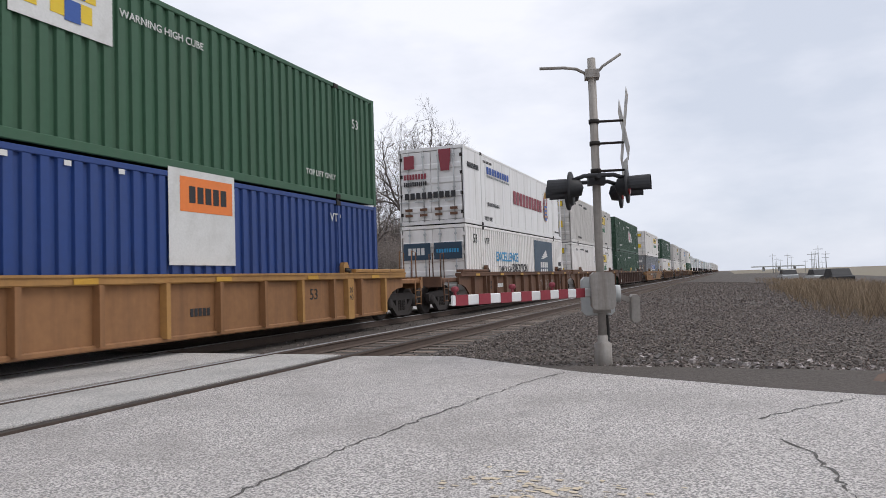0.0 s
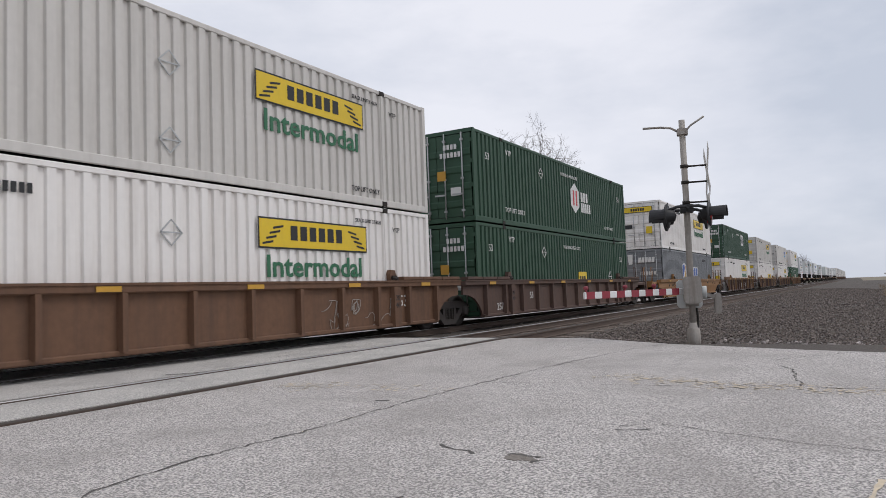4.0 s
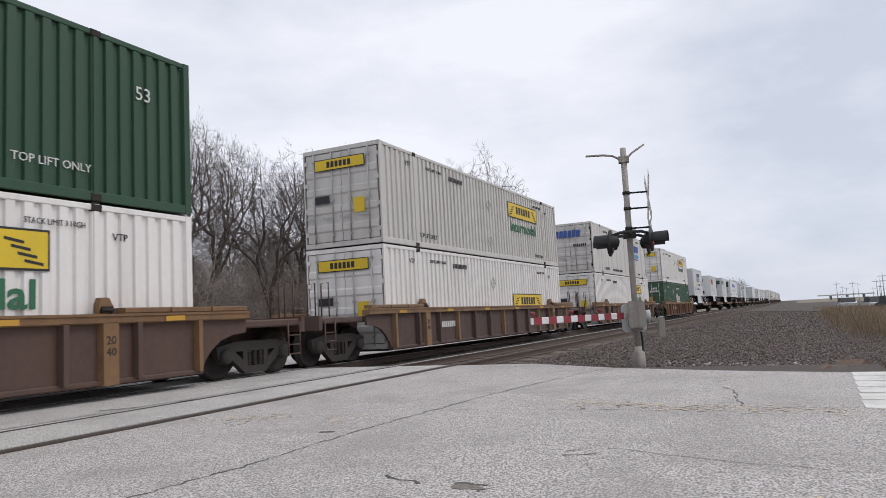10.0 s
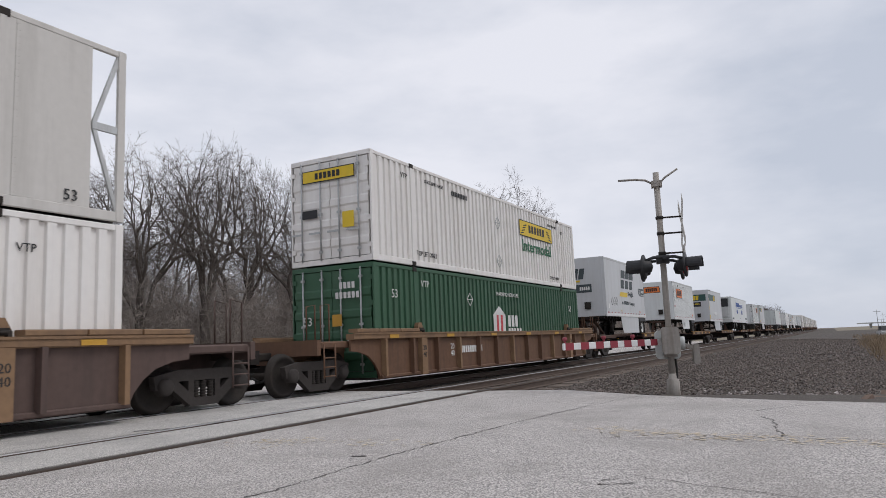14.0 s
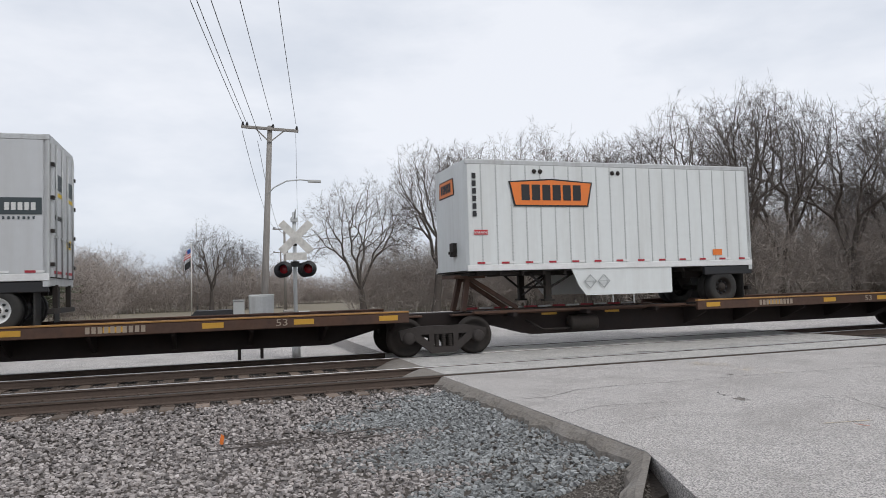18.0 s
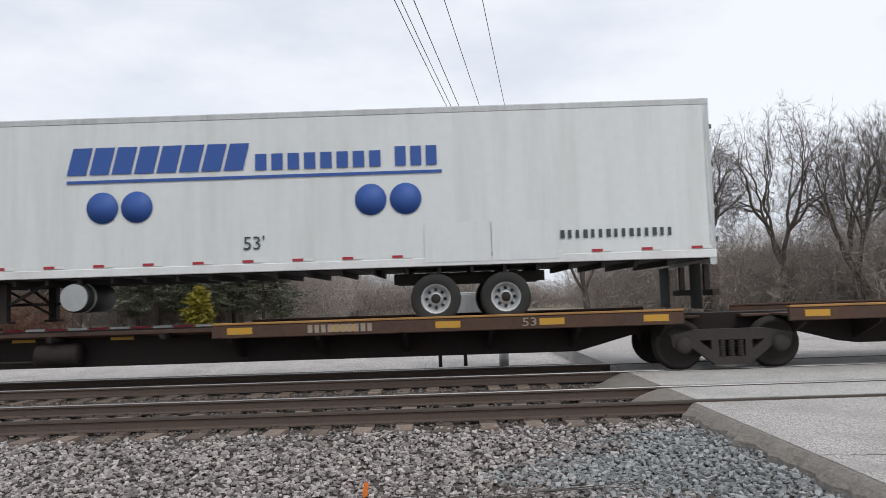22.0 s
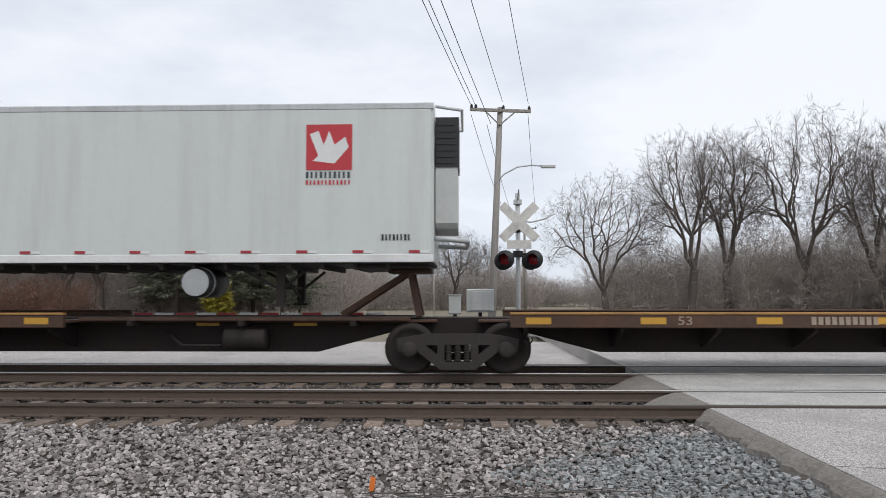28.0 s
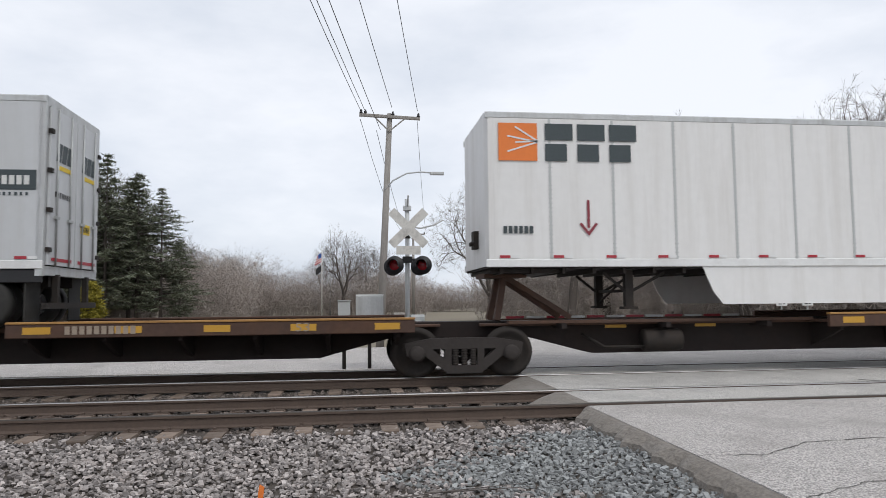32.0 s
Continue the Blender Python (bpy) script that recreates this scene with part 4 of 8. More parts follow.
    if skirt:
        s0, s1, low = skirt
        a, b = nose - f * s0, nose - f * s1
        for y in (-y0 + 0.03, y0 - 0.03):
            part("side_skirt", Shape().prism_y([(a, h0), (b, h0), (b, low + 0.02), (b + f * 0.06, low), (a - f * 0.4, low), (a - f * 0.2, low + 0.25)], y - 0.012, y + 0.012), paint, c, "smooth panel skirt below the trailer floor")
    if reefer:
        r = Shape()
        o = nose + f * 0.02
        r.bevel_box(min(o, o + f * 0.42), -0.95, 1.7, max(o, o + f * 0.42), 0.95, 3.82, 0.1)
        unit = part("cooling_unit", r, M_LGREY, c, "white and black cooling unit on the nose")
        g = Shape().box(min(o, o + f * 0.45), -0.97, 2.85, max(o, o + f * 0.45), -0.0, 3.8)
        for i in range(7):
            g.box(min(o, o + f * 0.4) + 0.03, -0.985, 2.92 + 0.12 * i, max(o, o + f * 0.4) - 0.03, -0.97, 2.97 + 0.12 * i)
        part("grille", g, M_BLACK, unit)
        part("guard_rail", Shape().path([(o, -1.1, 1.5), (o + f * 0.6, -0.9, 1.46), (o + f * 0.6, 0.9, 1.46), (o, 1.1, 1.5)], 0.05, 8).path([(o, -1.0, 4.0), (o + f * 0.5, -0.85, 3.96), (o + f * 0.5, 0.85, 3.96), (o, 1.0, 4.0)], 0.03, 8), M_SILVER, c)
        tx = nose - f * 4.4
        part("fuel_tank", Shape().lathe([(-0.55, 0.0), (-0.55, 0.25), (-0.51, 0.28), (0.51, 0.28), (0.55, 0.25), (0.55, 0.0)], "y", 20, (tx, -0.65, h0 - 0.36)), M_BLACK, c, "black fuel tank with a bright end cap")
        part("tank_cap", Shape().tube((tx, -1.225, h0 - 0.36), (tx, -1.2, h0 - 0.36), 0.25, 24), M_STEEL, c, "bright round tank end")
        part("tank_strap", Shape().tube((tx, -1.0, h0 - 0.36), (tx, -0.93, h0 - 0.36), 0.29, 20), M_STEEL, c)
    else:
        g = Shape().box(min(nose, nose + f * 0.1), -0.5, h0 + 0.4, max(nose, nose + f * 0.1), -0.2, h0 + 0.75)
        for y in (-0.45, -0.3):
            g.tube((nose + f * 0.1, y, h0 + 0.5), (nose + f * 0.16, y, h0 + 0.5), 0.04, 8)
        part("glad_hand_box", g, M_TRUCK, c)
    return ride(c, (u0 + u1) / 2, DECK)


def spine_unit(b0, b1, label, hitch=-1, own_first=True, own_last=False, end_first=False, end_last=False, numbers=None):
    """A platform of an articulated spine car between the bogies at b0 and b1. hitch: at which end the trailer's nose is held."""
    c = thing("spine_car", label, "railway wagon", "spine cars of the train")
    L = b1 - b0
    a, b = -L / 2, L / 2
    sill = Shape().prism_y([(a - 0.6, 1.02), (a - 0.6, 0.72), (a + 1.35, 0.72), (a + 2.7, 0.36), (b - 2.7, 0.36), (b - 1.35, 0.72), (b + 0.6, 0.72), (b + 0.6, 1.02)], -0.36, 0.36)
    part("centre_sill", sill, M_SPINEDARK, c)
    part("sill_cap", Shape().bevel_box(a + 0.4, -0.6, 0.93, b - 0.4, 0.6, 0.985, 0.015), M_SPINE, c)
    d0, d1 = (a + 7.2, b - 0.95) if hitch < 0 else (a + 0.95, b - 7.2)
    deck = part("wheel_deck", Shape().box(d0, -1.33, 0.95, d1, 1.33, DECK - 0.004), M_SPINE, c, "worn steel wheel deck")
    for y, turn in ((-1.33, 0), (1.33, 180)):
        part("deck_edge", Shape().bevel_box(d0, -0.035, 0.86, d1, 0.05, 1.1, 0.015), M_SPINE, deck, "", pose(0, y, 0, 0, 0, turn) if turn == 0 else pose(d0 + d1, y, 0, 0, 0, turn))
        part("edge_lip", Shape().bevel_box(d0, -0.05, 1.1, d1, 0.07, 1.14, 0.008), P_TTXCHORD if turn == 0 else M_SPINE, deck, "worn tan lip of the deck", pose(0, y, 0, 0, 0, turn) if turn == 0 else pose(d0 + d1, y, 0, 0, 0, turn))
        k = -1 if turn == 0 else 1
        for i in range(3 if turn == 0 else 0):
            part("marker_lamp", cached("marker_lamp", lambda: Shape().lathe([(0, 0.0), (0, 0.045), (0.05, 0.04), (0.07, 0.0)], "z", 10)), M_REDINK, deck, "small red marker lamp", pose(d0 + 1.5 + i * (d1 - d0 - 3.0) / 2, y + 0.3, DECK))
        for i in range(5):
            x = d0 + 0.5 + i * (d1 - d0 - 1.0) / 4
            part("reflector_strip", cached("spine_strip", lambda: plate(0.45, 0.12)), M_YTAPE, deck, "", pose(x, y + 0.037 * k, 0.93, 0, 0, turn))
        for i in range(6):
            x = d0 + 0.3 + i * (d1 - d0 - 0.6) / 5
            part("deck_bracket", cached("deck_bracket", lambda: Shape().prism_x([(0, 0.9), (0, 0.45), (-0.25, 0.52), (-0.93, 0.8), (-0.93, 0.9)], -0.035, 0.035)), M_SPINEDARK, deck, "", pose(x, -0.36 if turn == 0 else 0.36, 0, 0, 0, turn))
    # hitch end
    # hitch stand
    hx = a + 0.75 if hitch < 0 else b - 0.75
    s = 1 if hitch < 0 else -1
    st = Shape()
    for y in (-0.42, 0.42):
        st.beam((hx, y, 1.04), (hx + 0.18 * s, y * 0.7, DECK + 0.93), 0.16, 0.12)
        st.beam((hx + 1.5 * s, y, 1.08), (hx + 0.22 * s, y * 0.7, DECK + 0.9), 0.11, 0.1)
    st.bevel_box(min(hx - 0.25 * s, hx + 0.6 * s), -0.5, DECK + 0.88, max(hx - 0.25 * s, hx + 0.6 * s), 0.5, DECK + 0.97, 0.03)
    part("hitch_stand", st, M_SPINE, c, "raised steel trailer hitch")
    p, q = (a + 0.9, d0) if hitch < 0 else (d1, b - 0.9)
    for y in (-0.75, 0.75):
        part("side_ledge", Shape().box(p, y - 0.1, 0.98, q, y + 0.1, 1.04), M_SPINE, c)
    for i in range(3):
        x = p + (i + 0.5) * (q - p) / 3
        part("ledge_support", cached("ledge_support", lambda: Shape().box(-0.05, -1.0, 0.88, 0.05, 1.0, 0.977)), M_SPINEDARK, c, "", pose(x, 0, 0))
    for i in range(int((q - p) / 0.45) - 2):
        part("edge_tape", cached("edge_tape", lambda: Shape().box(-0.2, -0.01, 0, 0.2, 0.0, 0.05)), M_RED if i % 2 == 0 else M_WTAPE, c, "", pose(p + 0.5 + i * 0.45, 0.8, 1.04))
    for k in (-0.7, 0.9):
        part("reflector_strip", cached("spine_strip", lambda: plate(0.45, 0.12)), M_YTAPE, c, "", pose((p + q) / 2 + k * 1.2, -0.365, 0.86))
    gear = Shape().lathe([(-0.4, 0), (-0.4, 0.2), (-0.36, 0.22), (0.36, 0.22), (0.4, 0.2), (0.4, 0)], "x", 16, ((p + q) / 2, -0.62, 0.62))
    gear.path([((p + q) / 2 - 1.6, -0.5, 0.75), ((p + q) / 2 - 1.2, -0.7, 0.5), ((p + q) / 2 - 0.4, -0.7, 0.5)], 0.03, 6)
    part("air_reservoir", gear, M_TRUCK, c)
    if own_first:
        bogie(c, a)
    if own_last:
        bogie(c, b)
    for on, x, way in ((end_first, a, -1), (end_last, b, 1)):
        if on:
            e = Shape().bevel_box(min(x + 0.9 * way, x + 1.75 * way), -1.35, 0.98, max(x + 0.9 * way, x + 1.75 * way), 1.35, 1.12, 0.02)
            e.box(min(x, x + 1.7 * way), -0.3, 0.7, max(x, x + 1.7 * way), 0.3, 1.02)
            e.bevel_box(min(x - 1.1 * way, x + 1.0 * way), -1.35, 0.92, max(x - 1.1 * way, x + 1.0 * way), 1.35, 1.08, 0.02)
            part("end_platform", e, M_SPINE, c)
            r = Shape().path([(x + 1.7 * way, -1.3, 0.4), (x + 1.7 * way, -1.3, 2.0), (x + 1.7 * way, -0.6, 2.0), (x + 1.7 * way, -0.6, 1.1)], 0.02, 6)
            part("hand_rail", r, M_SPINE, c)
            part("brake_wheel", Shape().lathe([(-0.02, 0.2), (0.0, 0.25), (0.02, 0.2), (-0.02, 0.2)], "x", 18, (x + 1.62 * way, 0.2 if way > 0 else -0.9, 1.45)), M_SPINE, c)
            part("brake_stand", Shape().box(x + 1.55 * way - 0.02, -0.95, 1.0, x + 1.55 * way + 0.02, -0.7, 1.45), M_SPINE, c)
            coupler(c, x + 1.4 * way, way)
        else:
            pass
    if numbers:
        for text, x, h in numbers:
            decal("stencil" if text[0] != "#" else "number_bars", words(text, h, 1.3) if text[0] != "#" else blocks(int(text[1:]), h * 0.85 * int(text[1:]), h, 0.3), M_STENCIL, c, x, -1.372, 0.92)
    return ride(c, (b0 + b1) / 2)


# ---------------------------------------------------------------- ground, road and tracks
YB = -3.85            # middle of the empty near track; the train runs on y = 0
TRACKS = (0.0, YB)
ROAD_X1 = 12.6

solid("ground", Shape().box(-2500, -2500, -1.4, 2500, 2500, -0.62), M_GROUND, "flat brown winter ground with dry grass", "ground", kind="structure")


def bed(x0, x1, prof):
    return Shape().prism_x(prof, x0, x1)


LEFT_BED = [(-40.0, -0.8), (-40.0, -0.5), (-9.0, -0.47), (-7.4, -0.44), (-6.3, -0.36), (-5.4, -0.28), (-5.05, -0.24), (-4.9, -0.22), (2.2, -0.22), (3.2, -0.4), (4.6, -0.5), (4.6, -0.8)]
RIGHT_BED = [(-12.4, -0.8), (-12.4, -0.34), (-9.0, -0.2), (-6.4, -0.14), (-5.5, -0.19), (2.2, -0.19), (3.2, -0.4), (4.6, -0.5), (4.6, -0.8)]
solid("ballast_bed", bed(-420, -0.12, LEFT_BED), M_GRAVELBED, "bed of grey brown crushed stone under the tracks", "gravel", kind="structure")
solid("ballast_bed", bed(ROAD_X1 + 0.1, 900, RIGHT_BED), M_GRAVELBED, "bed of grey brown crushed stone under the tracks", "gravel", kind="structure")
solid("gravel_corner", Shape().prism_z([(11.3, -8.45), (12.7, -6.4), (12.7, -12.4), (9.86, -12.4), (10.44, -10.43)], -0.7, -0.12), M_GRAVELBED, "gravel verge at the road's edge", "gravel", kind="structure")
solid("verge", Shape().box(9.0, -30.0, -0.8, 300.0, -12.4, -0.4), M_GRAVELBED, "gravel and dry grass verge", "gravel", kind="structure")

# road: near slab, panels between the rails, far slab
NEAR_ROAD = [(0.0, -4.77), (ROAD_X1, -4.77), (12.7, -6.4), (11.29, -8.47), (10.44, -10.43), (9.86, -12.3), (9.0, -18.0), (6.0, -34.0), (-12.0, -34.0), (-3.4, -17.5), (-0.8, -13.6), (-0.05, -11.5)]
solid("road", Shape().prism_z(NEAR_ROAD, -0.42, -0.01), M_ROAD, "worn light grey concrete road with cracks", "road", kind="structure")
for y0, y1 in ((-4.45, -3.25), (-2.93, -0.9), (-0.6, 0.6), (0.9, 30.0)):
    solid("crossing_panel", Shape().box(0.12, y0, -0.42, ROAD_X1 + 0.15, y1, -0.012), M_PANEL if y1 < 5 else M_ROAD, "worn grey paved strip between the rails", "road", kind="structure")
solid("far_pavement", Shape().box(-120, 4.6, -0.6, 120, 13.5, -0.34), M_ROAD, "pale worn side street behind the tracks", "road", kind="structure")
solid("flangeway_bed", Shape().box(0.12, -4.85, -0.5, ROAD_X1, 0.95, -0.14), M_FLANGE, "dark grooves beside the rails", "road", kind="structure")
# crumbling asphalt shoulder along the road's edge and between the rails
sh = Shape()
r_ = random.Random(3)
rows_ = []
for i in range(76):
    y = -4.78 - 0.12 * i
    k = 0.6 if i < 2 else 1.0
    curve = 0.0 if y > -11.5 else (y + 11.5) * 0.75
    out = k * (1.0 + 0.35 * math.sin(i * 0.9) * r_.random() + 0.4 * r_.random())
    rows_.append([(0.02 + curve, y, -0.012), (-0.05 * out + curve, y, -0.018 - 0.01 * r_.random()), (-0.11 * out + curve, y, -0.05 - 0.02 * r_.random()), (-0.17 * out + curve, y, -0.1 - 0.03 * r_.random()), (-0.2 * out + curve, y, -0.3)])
sh.add([p for r in rows_ for p in r], [(5 * i + j, 5 * i + j + 1, 5 * i + j + 6, 5 * i + j + 5) for i in range(75) for j in range(4)])
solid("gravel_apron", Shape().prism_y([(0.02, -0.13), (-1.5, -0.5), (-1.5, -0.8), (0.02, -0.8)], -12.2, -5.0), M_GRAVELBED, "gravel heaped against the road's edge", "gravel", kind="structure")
solid("asphalt_shoulder", sh, M_SHOULDER, "crumbling dark asphalt edge of the road", "road", kind="structure")
for y0, y1 in ((-4.46, -3.25), (-2.9, -0.95)):
    e = Shape()
    n = 9
    v = []
    for i in range(n):
        y = y0 + (y1 - y0) * i / (n - 1)
        o = 0.3 + 0.35 * math.sin(math.pi * i / (n - 1)) + 0.06 * r_.random()
        v += [(0.14, y, -0.013), (-0.1 * o, y, -0.02), (-0.7 * o, y, -0.09), (-1.3 * o, y, -0.24)]
    e.add(v, [(4 * i + j, 4 * i + j + 1, 4 * i + j + 5, 4 * i + j + 4) for i in range(n - 1) for j in range(3)])
    solid("asphalt_shoulder", e, M_SHOULDER, "rounded asphalt end of the crossing between the rails", "road", kind="structure")


def crack(points, width, seed, material=None, z=-0.006, jag=0.05, name="road_crack", label="dark jagged crack in the concrete"):
    """A ragged ribbon that runs along a few points of the road."""
    r = random.Random(seed)
    line = []
    for (x0, y0), (x1, y1) in zip(points, points[1:]):
        n = max(2, int(math.hypot(x1 - x0, y1 - y0) / 0.07))
        for i in range(n):
            t = i / n
            line.append((x0 + (x1 - x0) * t + r.uniform(-jag, jag) * 0.5, y0 + (y1 - y0) * t + r.uniform(-jag, jag) * 0.5))
    line.append(points[-1])
    v = []
    for i, (x, y) in enumerate(line):
        a, b = line[max(0, i - 1)], line[min(len(line) - 1, i + 1)]
        d = math.hypot(b[0] - a[0], b[1] - a[1]) or 1
        w = width * (0.6 if material is None else 1.0) * r.uniform(0.2, 1.4) / 2
        nx, ny = -(b[1] - a[1]) / d * w, (b[0] - a[0]) / d * w
        v += [(x + nx, y + ny, z), (x - nx, y - ny, z)]
    s = Shape().add(v, [(2 * i, 2 * i + 1, 2 * i + 3, 2 * i + 2) for i in range(len(line) - 1)])
    return solid(name, s, material or M_CRACK, label, "road marking" if material else "crack", kind="structure")


crack([(-0.1, -7.9), (0.6, -8.0), (1.31, -7.54), (2.12, -7.45), (3.15, -7.53), (4.56, -7.48), (6.15, -7.58), (7.25, -7.64), (8.65, -7.8), (10.46, -8.07), (11.2, -8.3)], 0.03, 1)
crack([(0.0, -9.4), (0.9, -9.0), (1.9, -9.2)], 0.02, 2)
crack([(0.1, -10.3), (1.2, -10.0), (2.4, -10.4)], 0.012, 12)
crack([(4.31, -9.76), (4.06, -10.26), (3.88, -10.82), (3.7, -11.63), (3.5, -13)], 0.014, 3)
crack([(8.9, -10.25), (9.47, -10.67), (10.0, -11.1)], 0.03, 4)
crack([(8.23, -10.39), (7.95, -10.51), (7.18, -10.62), (6.48, -10.72)], 0.03, 5)
crack([(6.02, -7.65), (6.14, -8.19), (6.16, -9.33), (6.45, -10.46), (6.45, -11.1), (6.6, -12.6)], 0.018, 6)
crack([(4.04, -9.66), (4.13, -9.8)], 0.03, 7)
crack([(3.9, -9.71), (4.0, -9.91)], 0.03, 8)
crack([(3.04, -8.74), (2.96, -8.91), (2.87, -9.08)], 0.05, 9)
crack([(4.5, -7.14), (4.55, -7.28)], 0.08, 10)
crack([(5.6, -2.72), (6.0, -3.0), (6.9, -3.17)], 0.1, 13)
crack([(8.0, -2.4), (10.0, -2.2), (12.0, -2.35)], 0.02, 14)
hole_ = []
r_ = random.Random(8)
for i in range(26):
    a_ = 6.283 * i / 26
    q_ = 0.75 + 0.35 * r_.random() + 0.2 * math.sin(3 * a_)
    hole_.append((2.88 + 0.085 * q_ * math.cos(a_) + 0.03 * math.sin(a_), -9.4 + 0.115 * q_ * math.sin(a_)))
solid("pothole", Shape().prism_z(hole_, -0.03, -0.007), M_SHOULDER, "small dark pothole with crumbled asphalt in it", "pothole", kind="structure")
crack([(2.95, -9.27), (2.96, -9.38), (2.93, -9.52)], 0.05, 31)
crack([(2.8, -9.5), (2.86, -9.56)], 0.04, 32)


def worn_line(x0, y0, x1, y1, width, count, seed):
    """What is left of a painted line: thin scraps of many sizes."""
    r = random.Random(seed)
    s = Shape()
    for i in range(count):
        t = r.random()
        x, y = x0 + (x1 - x0) * t + r.gauss(0, width * 0.85), y0 + (y1 - y0) * t + r.gauss(0, width * 0.85)
        a, b = r.uniform(0.005, 0.024), r.uniform(0.006, 0.036)
        h = -0.0075 + 0.00003 * i
        s.add([(x - a, y - b * r.uniform(0.4, 1), h), (x + a * r.uniform(0.4, 1), y - b, h), (x + a, y + b * r.uniform(0.4, 1), h), (x - a * r.uniform(0.4, 1), y + b, h)], [(0, 1, 2, 3)])
    return solid("yellow_line", s, M_YPAINT, "scraps of faded yellow centre line paint", "road marking", kind="structure")


for x0, y0, x1, y1, n, k in ((5.14, -5.15, 5.27, -6.02, 60, 1), (5.32, -6.38, 5.36, -7.29, 30, 2), (6.86, -8.81, 6.45, -9.9, 90, 3), (6.45, -9.9, 6.2, -11.6, 130, 4)):
    worn_line(x0, y0, x1, y1, 0.2, int(n * 1.6), k)
for i in range(6):
    solid("stop_line", Shape().box(6.45 + 0.6 * i, -12.35, -0.03, 6.98 + 0.6 * i, -11.75 - 0.02 * i, -0.0045), M_WPAINT, "worn white stop bar on the road", "road marking", kind="structure")
crack([(3.1, -11.29), (2.49, -11.2)], 0.03, 25, M_YPAINT, -0.005, 0.01, "chalk_mark", "pale sprayed survey mark")
crack([(2.78, -11.35), (2.81, -11.53)], 0.03, 26, M_PINK, -0.005, 0.01, "chalk_mark", "pink sprayed survey mark")


def rail_shape(x0, x1):
    return Shape().prism_x([(-0.07, -0.172), (0.07, -0.172), (0.07, -0.16), (0.012, -0.14), (0.01, -0.05), (0.034, -0.04), (0.034, -0.012), (-0.034, -0.012), (-0.034, -0.04), (-0.01, -0.05), (-0.012, -0.14), (-0.07, -0.16)], x0, x1)


for k, yc in enumerate(TRACKS):
    for y in (yc - 0.755, yc + 0.755):
        r = solid("rail", rail_shape(-420, 900), M_RAIL, "rusty steel rail with a polished head", "rail", "rails", "structure", pose(0, y, 0))
        part("rail_head", Shape().prism_x([(-0.034, -0.012), (0.034, -0.012), (0.03, -0.002), (0.02, 0.0), (-0.02, 0.0), (-0.03, -0.002)], -420, 900), M_RAILDULL if y < -4 else M_RAILHEAD, r)


# ---------------------------------------------------------------- crossing signals
def flasher(parent, x, y, z, way, lit):
    """One round red lamp with its black disc and hood; way: the side it faces along y."""
    h = part("lamp_head", Shape().lathe([(0, 0.0), (0, 0.235), (0.02, 0.24), (0.03, 0.235), (0.03, 0.13), (0.15, 0.11), (0.19, 0.0)], "y", 24), M_BLACK, parent, "black signal head with a hood", pose(x, y, z, 0, 0, -14 if way < 0 else 166))
    hood = Shape()
    n = 12
    v = []
    for j, (yy, r) in enumerate(((0.0, 0.142), (-0.3, 0.147))):
        for i in range(n + 1):
            a = math.radians(-20 + 220 * i / n)
            v.append((r * math.cos(a), yy, r * math.sin(a)))
    for j, (yy, r) in enumerate(((0.0, 0.132), (-0.3, 0.137))):
        for i in range(n + 1):
            a = math.radians(-20 + 220 * i / n)
            v.append((r * math.cos(a), yy, r * math.sin(a)))
    m = n + 1
    f = [(i, i + 1, m + i + 1, m + i) for i in range(n)] + [(2 * m + i, 3 * m + i, 3 * m + i + 1, 2 * m + i + 1) for i in range(n)] + [(m + i, m + i + 1, 3 * m + i + 1, 3 * m + i) for i in range(n)]
    part("hood", hood.add(v, f), M_BLACK, h)
    part("lens", Shape().lathe([(-0.01, 0.13), (-0.03, 0.09), (-0.035, 0.0)], "y", 20), M_GLOWRED if lit else M_GLASSRED, h)
    return h


def crossbuck_shape():
    s = Shape()
    for a in (45, -45):
        c, d = math.cos(radians(a)), math.sin(radians(a))
        hw, hl = 0.115, 0.62
        s.prism_y([(c * hl - d * -hw * 1, d * hl + c * -hw), (c * hl - d * hw, d * hl + c * hw), (-c * hl - d * hw, -d * hl + c * hw), (-c * hl + d * hw, -d * hl - c * hw)], -0.006 + (0.006 if a > 0 else 0), 0.0 + (0.006 if a > 0 else 0))
    return s


